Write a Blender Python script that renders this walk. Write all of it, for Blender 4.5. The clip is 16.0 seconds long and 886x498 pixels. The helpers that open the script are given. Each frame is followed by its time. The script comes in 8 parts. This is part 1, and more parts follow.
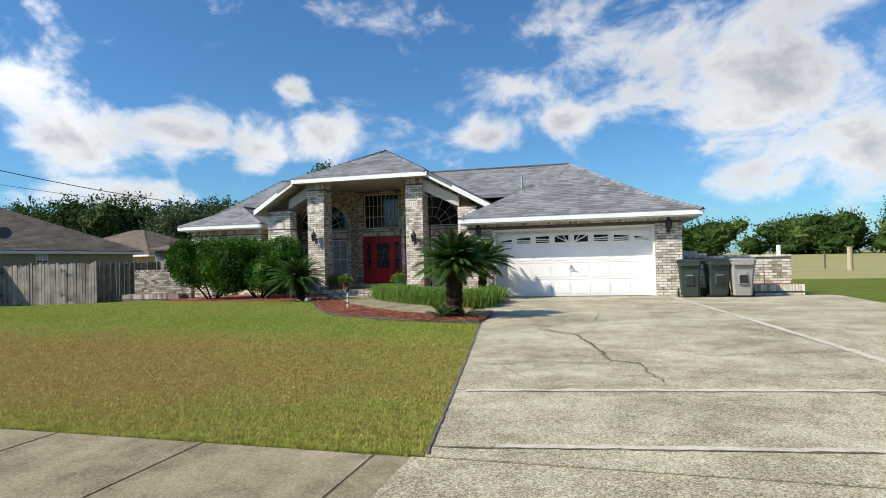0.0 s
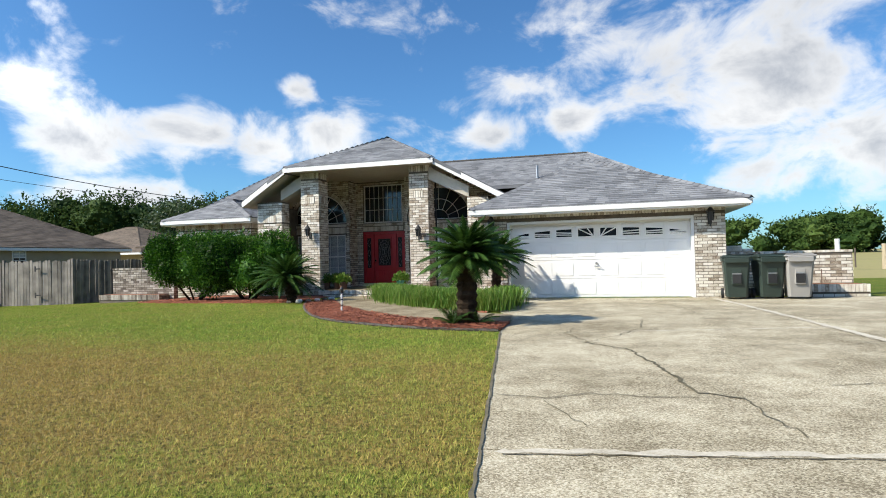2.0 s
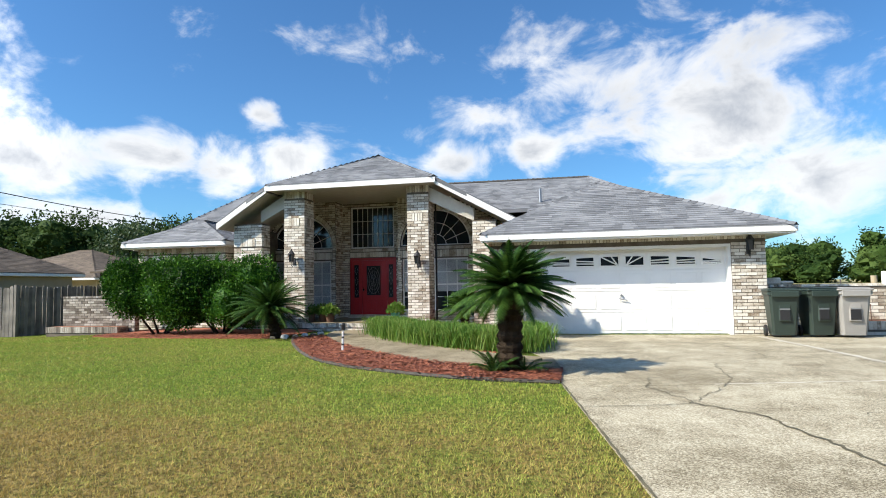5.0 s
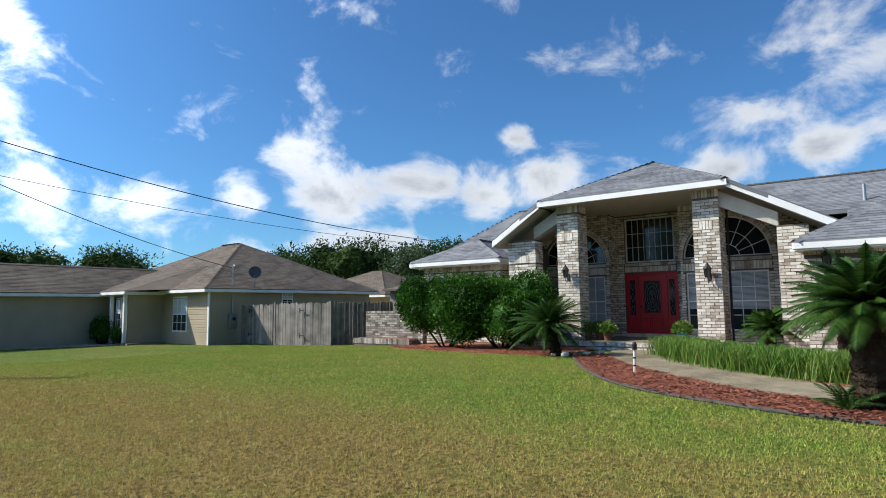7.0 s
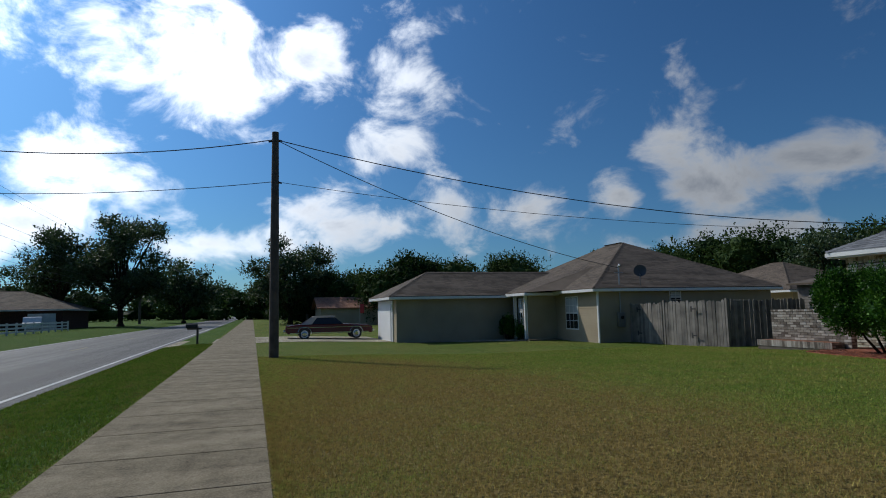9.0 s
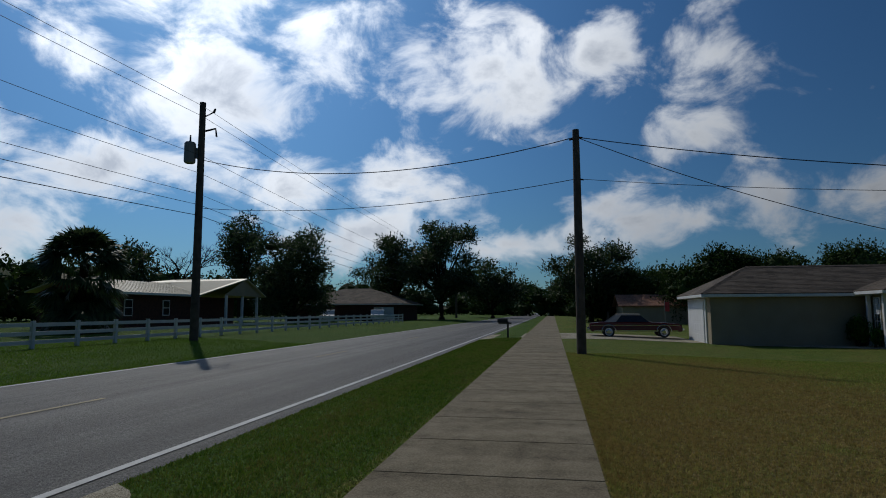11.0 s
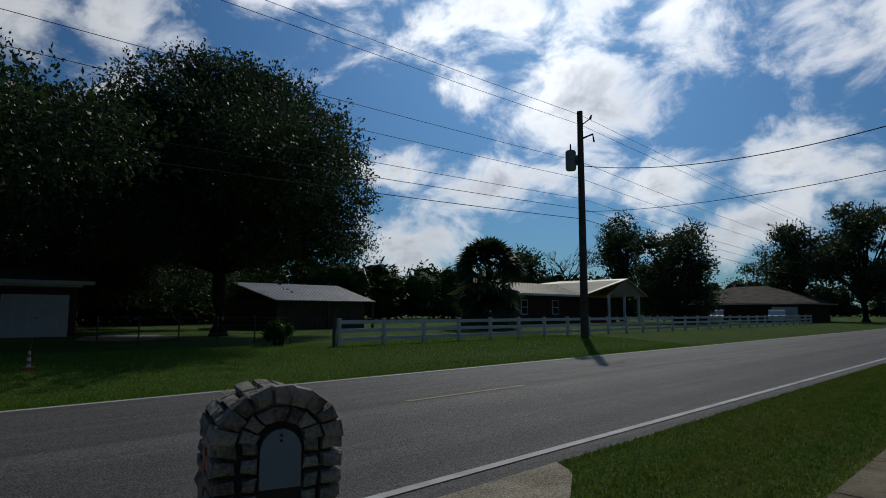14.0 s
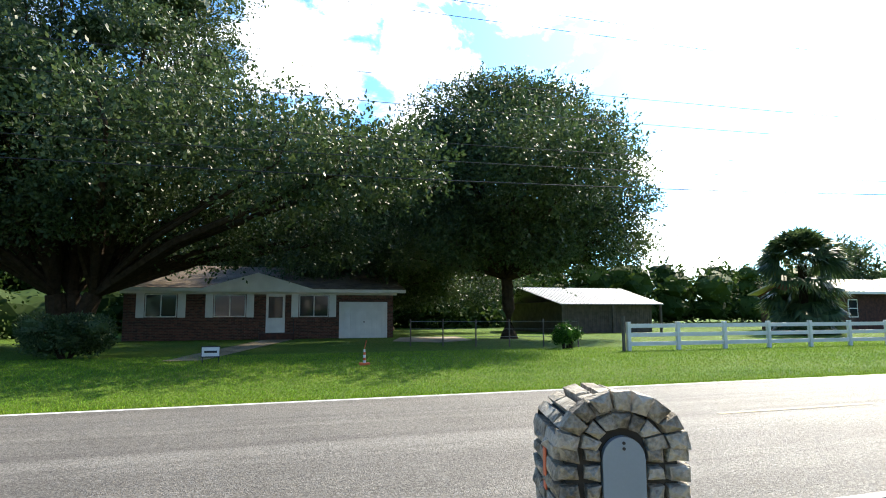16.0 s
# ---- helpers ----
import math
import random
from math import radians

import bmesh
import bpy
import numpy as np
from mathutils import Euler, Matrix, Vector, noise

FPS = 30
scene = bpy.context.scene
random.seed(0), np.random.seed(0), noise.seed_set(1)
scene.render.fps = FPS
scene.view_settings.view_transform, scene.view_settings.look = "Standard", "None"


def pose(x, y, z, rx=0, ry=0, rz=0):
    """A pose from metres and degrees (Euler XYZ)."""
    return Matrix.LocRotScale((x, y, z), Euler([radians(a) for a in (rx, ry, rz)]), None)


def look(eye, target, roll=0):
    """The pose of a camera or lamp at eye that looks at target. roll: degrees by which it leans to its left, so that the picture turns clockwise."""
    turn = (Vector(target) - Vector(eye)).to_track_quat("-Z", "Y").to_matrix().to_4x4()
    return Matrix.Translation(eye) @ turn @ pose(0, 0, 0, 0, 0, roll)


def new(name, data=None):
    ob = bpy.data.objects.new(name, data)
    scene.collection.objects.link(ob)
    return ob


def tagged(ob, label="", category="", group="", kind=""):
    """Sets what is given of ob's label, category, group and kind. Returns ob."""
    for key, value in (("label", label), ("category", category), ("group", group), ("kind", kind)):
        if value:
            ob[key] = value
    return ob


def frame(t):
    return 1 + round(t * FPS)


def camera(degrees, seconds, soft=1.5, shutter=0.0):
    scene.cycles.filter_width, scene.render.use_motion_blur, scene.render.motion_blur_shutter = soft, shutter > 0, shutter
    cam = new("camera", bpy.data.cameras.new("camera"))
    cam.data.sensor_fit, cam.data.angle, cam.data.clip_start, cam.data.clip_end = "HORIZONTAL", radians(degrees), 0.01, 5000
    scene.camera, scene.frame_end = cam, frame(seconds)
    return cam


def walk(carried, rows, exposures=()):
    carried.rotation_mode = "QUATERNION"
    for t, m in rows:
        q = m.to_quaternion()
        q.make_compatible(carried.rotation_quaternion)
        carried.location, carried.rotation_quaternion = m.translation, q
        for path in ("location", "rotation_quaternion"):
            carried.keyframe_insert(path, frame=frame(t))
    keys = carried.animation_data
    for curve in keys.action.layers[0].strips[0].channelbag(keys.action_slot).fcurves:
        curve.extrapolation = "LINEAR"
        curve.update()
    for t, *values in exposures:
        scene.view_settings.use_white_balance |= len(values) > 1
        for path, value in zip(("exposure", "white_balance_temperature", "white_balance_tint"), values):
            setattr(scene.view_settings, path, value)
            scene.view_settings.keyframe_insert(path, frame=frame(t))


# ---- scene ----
cam = camera(73.4, 16.0, 1.0)
METRES, EYE, TILT, LEAN, TURN = 8.0, 1.5, 0.0, 0.0, 15.3
PATH = [
    (0, (0.412, -0.184, 1.354), (-0.125, 1.742, 1.39), -1.4),
    (0.5, (0.324, 0.355, 1.336), (-0.221, 2.278, 1.37), -1.4),
    (1, (0.184, 0.895, 1.309), (-0.366, 2.817, 1.344), -1.4),
    (1.5, (-0.006, 1.406, 1.282), (-0.556, 3.329, 1.317), -1.4),
    (2, (-0.283, 1.906, 1.273), (-0.835, 3.828, 1.307), -1.4),
    (2.5, (-0.56, 2.334, 1.288), (-1.109, 4.257, 1.326), -1.4),
    (3, (-0.818, 2.706, 1.337), (-1.337, 4.637, 1.374), -1.2),
    (3.5, (-1.104, 2.977, 1.379), (-1.555, 4.925, 1.433), -1.1),
    (3.7, (-1.209, 3.053, 1.388), (-1.622, 5.009, 1.452), -1.1),
    (6, (-2.337, 3.661, 1.366), (-2.856, 5.584, 1.54), -0.9),
    (6.5, (-2.502, 3.728, 1.36), (-3.348, 5.531, 1.548), -0.7),
    (7, (-2.611, 3.726, 1.36), (-3.803, 5.32, 1.553), -0.7),
    (8, (-2.714, 3.573, 1.416), (-4.382, 4.658, 1.617), -1.2),
    (8.5, (-2.726, 3.538, 1.424), (-4.523, 4.393, 1.626), -1.3),
    (9, (-2.764, 3.528, 1.429), (-4.658, 4.136, 1.634), -1.2),
    (9.5, (-2.813, 3.484, 1.435), (-4.771, 3.841, 1.641), -1.2),
    (10, (-2.865, 3.421, 1.453), (-4.852, 3.531, 1.657), -1.0),
    (12.3, (-3.0, 3.126, 1.359), (-4.791, 2.26, 1.565), -0.1),
    (12.5, (-2.979, 3.098, 1.359), (-4.738, 2.166, 1.563), -0.3),
    (13, (-2.929, 3.064, 1.361), (-4.584, 1.961, 1.565), -0.2),
    (13.5, (-2.876, 3.005, 1.359), (-4.404, 1.732, 1.567), 0.0),
    (14, (-2.822, 2.96, 1.362), (-4.214, 1.539, 1.572), 0.1),
    (14.5, (-2.752, 2.934, 1.365), (-3.986, 1.375, 1.578), 0.0),
    (15, (-2.716, 2.875, 1.362), (-3.779, 1.195, 1.578), -0.0),
    (15.5, (-2.723, 2.802, 1.357), (-3.567, 1.001, 1.576), -0.0),
    (16, (-2.702, 2.776, 1.355), (-3.315, 0.885, 1.578), -0.2),
]
EXPOSURES = [(0.0, 0.45, 6800, 10), (3.5, 0.75, 6800, 10), (6.0, 0.7, 6700, 10), (7.0, 0.4, 6450, 10), (8.0, -0.3, 6250, 10), (9.0, -0.9, 6200, 10), (10.0, -1.4, 6250, 10), (12.3, -1.95, 6300, 10), (13.5, -1.9, 6400, 10), (14.8, -1.5, 6600, 10), (15.5, -0.05, 7000, 10), (16.0, 1.5, 7300, 10)]
walk(cam, [(t, look(eye, target, roll)) for t, eye, target, roll in PATH], EXPOSURES)

# ---- world and sun ----
SUN_EL, SUN_AZ = radians(41), (-0.825, -0.565)
world = bpy.data.worlds.new("sky")
scene.world = world
world.use_nodes = True
wn, wl = world.node_tree.nodes, world.node_tree.links
wn.clear()


def wnode(kind, **props):
    n = wn.new(kind)
    for k, v in props.items():
        n.inputs[k].default_value = v
    return n


sky = wn.new("ShaderNodeTexSky")
sky.sky_type, sky.sun_disc, sky.sun_elevation = "NISHITA", False, SUN_EL
sky.sun_rotation = math.atan2(SUN_AZ[0], SUN_AZ[1])
sky.air_density, sky.dust_density, sky.ozone_density = 1.0, 0.5, 2.5
deep = wn.new("ShaderNodeMix")
deep.data_type, deep.blend_type = "RGBA", "MULTIPLY"
deep.inputs[0].default_value = 1.0
deep.inputs[7].default_value = (0.44, 0.80, 1.10, 1)
wl.new(sky.outputs[0], deep.inputs[6])
geo = wn.new("ShaderNodeTexCoord")


def wmath(op, a, b=None, clamp=False):
    n = wn.new("ShaderNodeMath")
    n.operation, n.use_clamp = op, clamp
    for i, v in enumerate((a, b)):
        if v is None:
            continue
        if isinstance(v, (int, float)):
            n.inputs[i].default_value = v
        else:
            wl.new(v, n.inputs[i])
    return n.outputs[0]


# fair-weather clouds: bearing, height, half width and half height of each, in degrees
CLOUDS_NORTH = [
    (140, 14.8, 3.6, 5.2), (137.5, 10.6, 8.0, 3.4), (129, 11.3, 5.4, 3.3), (122.9, 10.8, 2.8, 3.0), (116.7, 11.6, 3.2, 3.2),
    (119.7, 15.9, 2.4, 1.5), (87, 18.6, 13, 6.6), (76, 14, 12, 8.5), (70, 8, 12, 5), (100.4, 11.7, 4, 2.0), (134, 6, 7, 2.2), (94, 12.6, 4, 2.8),
]
CLOUDS_WEST = [
    (145, 10.5, 3, 2.4), (154, 9.4, 3.8, 2.8), (162.3, 10.3, 3.6, 3.6), (167.2, 15.7, 5.2, 2.8), (164.9, 21.9, 4.8, 5.0), (172, 8.0, 6.6, 4.2),
    (186, 22.6, 10, 6.2), (175.4, 23, 4, 4), (195.7, 12.2, 7.6, 3.6), (197, 7.4, 7, 3), (184, 6.6, 7, 2.4),
]
CLOUDS_SOUTH = [
    (217, 27, 17, 4.8), (203.7, 25.6, 5, 5), (212.5, 19.3, 9, 6), (222.8, 21, 4, 3.4), (221, 11.8, 8.5, 3.6), (229, 5.6, 7, 4.2), (204.6, 11.5, 9, 3.2),
    (229.6, 13.5, 4.4, 3.2), (266, 24, 11, 6.4), (255, 22.5, 6, 7), (238, 30, 12, 5),
]
heap = None
for bearing, height, wide, high in CLOUDS_NORTH + CLOUDS_WEST + CLOUDS_SOUTH:
    a, e = radians(bearing), radians(height)
    spot_ = wn.new("ShaderNodeMapping")
    spot_.vector_type = "TEXTURE"
    spot_.inputs["Location"].default_value = (math.cos(a) * math.cos(e), math.sin(a) * math.cos(e), math.sin(e))
    spot_.inputs["Rotation"].default_value = (0, -e, a)
    spot_.inputs["Scale"].default_value = (1.0, radians(wide), radians(high))
    wl.new(geo.outputs["Generated"], spot_.inputs["Vector"])
    far = wn.new("ShaderNodeVectorMath")
    far.operation = "LENGTH"
    wl.new(spot_.outputs[0], far.inputs[0])
    puff = wmath("SUBTRACT", 1.0, far.outputs["Value"])
    heap = puff if heap is None else wmath("MAXIMUM", heap, puff)
tall = wn.new("ShaderNodeVectorMath")
tall.operation = "MULTIPLY"
tall.inputs[1].default_value = (1.0, 1.0, 1.5)
wl.new(geo.outputs["Generated"], tall.inputs[0])
small = wnode("ShaderNodeTexNoise", Scale=8.0, Detail=13.0, Roughness=0.60, Distortion=0.35)
grain = wnode("ShaderNodeTexNoise", Scale=5.0, Detail=5.0, Roughness=0.55)
for n in (small, grain):
    wl.new(tall.outputs[0], n.inputs["Vector"])
bulk = wmath("ADD", wmath("MAXIMUM", wmath("MULTIPLY", heap, 0.85), -0.22), wmath("MULTIPLY", wmath("SUBTRACT", small.outputs[0], 0.5), 3.0))
cover = wn.new("ShaderNodeMapRange")
cover.interpolation_type = "SMOOTHSTEP"
cover.inputs[1].default_value, cover.inputs[2].default_value = -0.04, 0.78
wl.new(bulk, cover.inputs[0])
thick = wn.new("ShaderNodeMapRange")
thick.inputs[1].default_value, thick.inputs[2].default_value = 0.40, 1.25
wl.new(wmath("ADD", bulk, wmath("MULTIPLY", wmath("SUBTRACT", grain.outputs[0], 0.5), 1.2)), thick.inputs[0])
tone = wn.new("ShaderNodeValToRGB")
tone.color_ramp.elements[0].color = (7.4, 7.6, 7.8, 1)
tone.color_ramp.elements[1].color = (3.5, 3.8, 4.3, 1)
wl.new(thick.outputs[0], tone.inputs[0])
# clouds shine where the light comes through them towards the sun
dot = wn.new("ShaderNodeVectorMath")
dot.operation = "DOT_PRODUCT"
dot.inputs[1].default_value = (SUN_AZ[0] * math.cos(SUN_EL), SUN_AZ[1] * math.cos(SUN_EL), math.sin(SUN_EL))
wl.new(geo.outputs["Generated"], dot.inputs[0])
glow = wmath("MULTIPLY_ADD", wmath("POWER", wmath("MAXIMUM", dot.outputs["Value"], 0.0), 3.0), 6.0)
glow.node.inputs[2].default_value = 1.0
lit = wn.new("ShaderNodeVectorMath")
lit.operation = "SCALE"
wl.new(tone.outputs[0], lit.inputs[0])
wl.new(glow, lit.inputs["Scale"])
# the open sky brightens towards the sun as well
halo = wmath("MULTIPLY_ADD", wmath("POWER", wmath("MAXIMUM", dot.outputs["Value"], 0.0), 5.0), 1.6)
halo.node.inputs[2].default_value = 1.0
open_sky = wn.new("ShaderNodeVectorMath")
open_sky.operation = "SCALE"
wl.new(deep.outputs[2], open_sky.inputs[0])
wl.new(halo, open_sky.inputs["Scale"])
blend = wn.new("ShaderNodeMix")
blend.data_type = "RGBA"
wl.new(wmath("MULTIPLY", cover.outputs[0], 0.95), blend.inputs[0])
wl.new(open_sky.outputs[0], blend.inputs[6])
wl.new(lit.outputs[0], blend.inputs[7])
back = wnode("ShaderNodeBackground", Strength=0.095)
wl.new(blend.outputs[2], back.inputs[0])
wl.new(back.outputs[0], wn.new("ShaderNodeOutputWorld").inputs[0])

sun = new("sun", bpy.data.lights.new("sun", "SUN"))
sun.data.energy, sun.data.angle, sun.data.color = 4.8, radians(0.6), (1.0, 0.94, 0.82)
sun.matrix_world = look((SUN_AZ[0] * 60, SUN_AZ[1] * 60, 60 * math.tan(SUN_EL)), (0, 0, 0))


# ---- materials ----
def material(name, colors, rough=0.8, scale=6.0, fine=60.0, bump=0.3, depth=0.01, metal=0.0, per="none", spread=0.5, spec=0.5, subsurf=0.0, fw=0.45, cw=1.5):
    """colors: two or more base colours, mixed by a coarse noise, a fine one, and by piece (per: 'object' or 'island')."""
    m = bpy.data.materials.new(name)
    m.use_nodes = True
    N, L = m.node_tree.nodes, m.node_tree.links
    b = N["Principled BSDF"]
    co = N.new("ShaderNodeTexCoord")
    n1, n2 = N.new("ShaderNodeTexNoise"), N.new("ShaderNodeTexNoise")
    geom = N.new("ShaderNodeNewGeometry")
    n1.inputs["Scale"].default_value, n2.inputs["Scale"].default_value = scale, fine
    n1.inputs["Detail"].default_value, n2.inputs["Detail"].default_value = 6, 4
    for n in (n1, n2):
        L.new(geom.outputs["Position"], n.inputs["Vector"])
    f = N.new("ShaderNodeMath")
    f.operation = "MULTIPLY_ADD"
    L.new(n2.outputs[0], f.inputs[0])
    f.inputs[1].default_value = fw
    g = N.new("ShaderNodeMath")
    g.operation = "MULTIPLY_ADD"
    g.inputs[1].default_value = cw
    g.inputs[2].default_value = 0.5 - 0.5 * cw - 0.5 * fw
    L.new(n1.outputs[0], g.inputs[0])
    L.new(g.outputs[0], f.inputs[2])
    fac = f.outputs[0]
    if per != "none":
        r = N.new("ShaderNodeMath")
        r.operation = "MULTIPLY_ADD"
        if per == "object":
            L.new(N.new("ShaderNodeObjectInfo").outputs["Random"], r.inputs[0])
        else:
            L.new(geom.outputs["Random Per Island"], r.inputs[0])
        r.inputs[1].default_value = spread * 2
        a = N.new("ShaderNodeMath")
        a.operation = "SUBTRACT"
        a.inputs[1].default_value = spread
        L.new(fac, a.inputs[0])
        L.new(a.outputs[0], r.inputs[2])
        fac = r.outputs[0]
    ramp = N.new("ShaderNodeValToRGB")
    e = ramp.color_ramp.elements
    while len(e) < len(colors):
        e.new(0.5)
    for i, c in enumerate(colors):
        e[i].position = 0.12 + 0.76 * i / (len(colors) - 1)
        e[i].color = (*c, 1)
    L.new(fac, ramp.inputs[0])
    L.new(ramp.outputs[0], b.inputs["Base Color"])
    b.inputs["Roughness"].default_value, b.inputs["Metallic"].default_value = rough, metal
    b.inputs["Specular IOR Level"].default_value = spec
    if bump:
        bm_ = N.new("ShaderNodeBump")
        bm_.inputs["Strength"].default_value, bm_.inputs["Distance"].default_value = bump, depth
        L.new(n2.outputs[0], bm_.inputs["Height"])
        L.new(bm_.outputs[0], b.inputs["Normal"])
    if subsurf:
        t = N.new("ShaderNodeBsdfTranslucent")
        L.new(ramp.outputs[0], t.inputs[0])
        mx = N.new("ShaderNodeMixShader")
        mx.inputs[0].default_value = subsurf
        L.new(b.outputs[0], mx.inputs[1])
        L.new(t.outputs[0], mx.inputs[2])
        L.new(mx.outputs[0], N["Material Output"].inputs[0])
    return m


def plain(name, c, rough=0.5, metal=0.0, spec=0.5):
    d = tuple(v * 0.8 for v in c)
    return material(name, (d, c), rough, 2.0, 90.0, 0.1, 0.003, metal, spec=spec)


def surface(name, colors, rough, spec, stretch, patch, mid, fine, cell, weights, dark, bump, depth, dry=None, island=False):
    """Ground cover: a colour ramp driven by patches, a middle and a fine noise, and small cells (tufts, pebbles) that
    also give relief.
    stretch: how the patches are drawn out along x and y; weights: of patch, middle, fine and cell; dark: colour factor
    in the gaps between cells, shade painted in;
    dry: centre and half lengths of a parched stretch, and its weight; island: tint each blade by itself."""
    m = bpy.data.materials.new(name)
    m.use_nodes = True
    N, L = m.node_tree.nodes, m.node_tree.links
    b = N["Principled BSDF"]
    geom = N.new("ShaderNodeNewGeometry")
    at = geom.outputs["Position"]

    def calc(op, a, c, d=None):
        n = N.new("ShaderNodeMath")
        n.operation = op
        for k, v in enumerate((a, c, d)):
            if v is None:
                continue
            if isinstance(v, (int, float)):
                n.inputs[k].default_value = v
            else:
                L.new(v, n.inputs[k])
        return n.outputs[0]

    def noise(scale, detail, vec):
        n = N.new("ShaderNodeTexNoise")
        n.inputs["Scale"].default_value, n.inputs["Detail"].default_value, n.inputs["Roughness"].default_value = scale, detail, 0.6
        L.new(vec, n.inputs["Vector"])
        return n.outputs[0]
    drawn = N.new("ShaderNodeVectorMath")
    drawn.operation = "MULTIPLY"
    drawn.inputs[1].default_value = stretch
    L.new(at, drawn.inputs[0])
    v = N.new("ShaderNodeTexVoronoi")
    v.inputs["Scale"].default_value = cell
    L.new(at, v.inputs["Vector"])
    tint = N.new("ShaderNodeSeparateColor")
    L.new(v.outputs["Color"], tint.inputs[0])
    fac = 0.5
    fn = noise(fine, 4, at)
    for src, w in ((noise(patch, 4, drawn.outputs[0]), weights[0]), (noise(mid, 5, at), weights[1]), (fn, weights[2]), (geom.outputs["Random Per Island"] if island else tint.outputs[0], weights[3])):
        fac = calc("MULTIPLY_ADD", calc("SUBTRACT", src, 0.5), w, fac)
    if dry:
        box_ = N.new("ShaderNodeMapping")
        box_.vector_type = "TEXTURE"
        box_.inputs["Location"].default_value, box_.inputs["Scale"].default_value = (*dry[0], 0), (*dry[1], 50)
        L.new(at, box_.inputs["Vector"])
        ln = N.new("ShaderNodeVectorMath")
        ln.operation = "LENGTH"
        L.new(box_.outputs[0], ln.inputs[0])
        mr = N.new("ShaderNodeMapRange")
        mr.interpolation_type = "SMOOTHSTEP"
        for k, q in ((1, 1.5), (2, 0.3), (3, -0.3 * dry[2]), (4, dry[2])):
            mr.inputs[k].default_value = q
        L.new(ln.outputs["Value"], mr.inputs[0])
        fac = calc("ADD", fac, mr.outputs[0])
    ramp = N.new("ShaderNodeValToRGB")
    e = ramp.color_ramp.elements
    while len(e) < len(colors):
        e.new(0.5)
    for i, c in enumerate(colors):
        e[i].position = 0.1 + 0.8 * i / (len(colors) - 1)
        e[i].color = (*c, 1)
    L.new(fac, ramp.inputs[0])
    # gaps and hollows are darker: shade between tufts put into the colour
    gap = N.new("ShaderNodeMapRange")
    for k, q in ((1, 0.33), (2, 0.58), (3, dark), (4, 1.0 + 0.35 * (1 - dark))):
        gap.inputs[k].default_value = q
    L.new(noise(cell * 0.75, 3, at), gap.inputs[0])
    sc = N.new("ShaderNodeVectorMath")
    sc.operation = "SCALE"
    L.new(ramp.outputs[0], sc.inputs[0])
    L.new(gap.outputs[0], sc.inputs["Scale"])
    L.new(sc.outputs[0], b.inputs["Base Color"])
    b.inputs["Roughness"].default_value, b.inputs["Specular IOR Level"].default_value = rough, spec
    if island:
        t = N.new("ShaderNodeBsdfTranslucent")
        L.new(sc.outputs[0], t.inputs[0])
        mx = N.new("ShaderNodeMixShader")
        mx.inputs[0].default_value = 0.3
        L.new(b.outputs[0], mx.inputs[1])
        L.new(t.outputs[0], mx.inputs[2])
        L.new(mx.outputs[0], N["Material Output"].inputs[0])
    if not bump:
        return m
    bp = N.new("ShaderNodeBump")
    bp.inputs["Strength"].default_value, bp.inputs["Distance"].default_value = bump, depth
    L.new(calc("ADD", fn, gap.outputs[0]), bp.inputs["Height"])
    L.new(bp.outputs[0], b.inputs["Normal"])
    return m


DRY = ((-10.5, 6.4), (12.0, 3.6), 0.40)
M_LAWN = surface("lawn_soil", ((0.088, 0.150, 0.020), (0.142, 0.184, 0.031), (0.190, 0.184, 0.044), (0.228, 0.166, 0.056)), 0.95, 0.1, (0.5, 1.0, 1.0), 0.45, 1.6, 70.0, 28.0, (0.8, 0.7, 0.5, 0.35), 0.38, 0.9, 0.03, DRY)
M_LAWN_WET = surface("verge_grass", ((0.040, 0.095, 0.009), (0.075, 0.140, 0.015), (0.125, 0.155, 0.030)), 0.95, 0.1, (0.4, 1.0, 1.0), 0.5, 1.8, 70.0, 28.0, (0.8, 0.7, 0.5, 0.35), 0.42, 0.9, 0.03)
M_FIELD = material("dry_field", ((0.17, 0.165, 0.055), (0.26, 0.225, 0.085), (0.22, 0.215, 0.065)), 0.95, 0.12, 3.0, 0.6, 0.05, fw=0.9)
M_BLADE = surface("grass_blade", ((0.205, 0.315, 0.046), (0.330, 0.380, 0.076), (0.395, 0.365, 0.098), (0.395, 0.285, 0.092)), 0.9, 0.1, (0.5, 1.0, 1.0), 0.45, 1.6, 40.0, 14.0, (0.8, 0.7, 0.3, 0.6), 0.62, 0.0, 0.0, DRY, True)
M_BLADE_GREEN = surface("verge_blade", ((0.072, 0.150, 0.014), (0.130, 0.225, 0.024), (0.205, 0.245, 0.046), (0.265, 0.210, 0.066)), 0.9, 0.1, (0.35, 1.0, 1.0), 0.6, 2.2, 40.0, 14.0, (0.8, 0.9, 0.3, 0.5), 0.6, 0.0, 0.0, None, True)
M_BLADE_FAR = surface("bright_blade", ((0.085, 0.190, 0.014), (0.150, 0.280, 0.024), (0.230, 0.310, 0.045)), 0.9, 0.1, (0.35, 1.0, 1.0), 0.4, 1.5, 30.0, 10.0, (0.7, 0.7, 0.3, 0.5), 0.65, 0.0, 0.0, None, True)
M_CONC = surface("driveway_concrete", ((0.15, 0.124, 0.080), (0.285, 0.246, 0.168), (0.39, 0.345, 0.245), (0.54, 0.49, 0.37)), 0.92, 0.15, (0.8, 1.0, 1.0), 0.7, 3.0, 200.0, 95.0, (1.25, 0.8, 0.6, 0.8), 0.78, 0.7, 0.005)
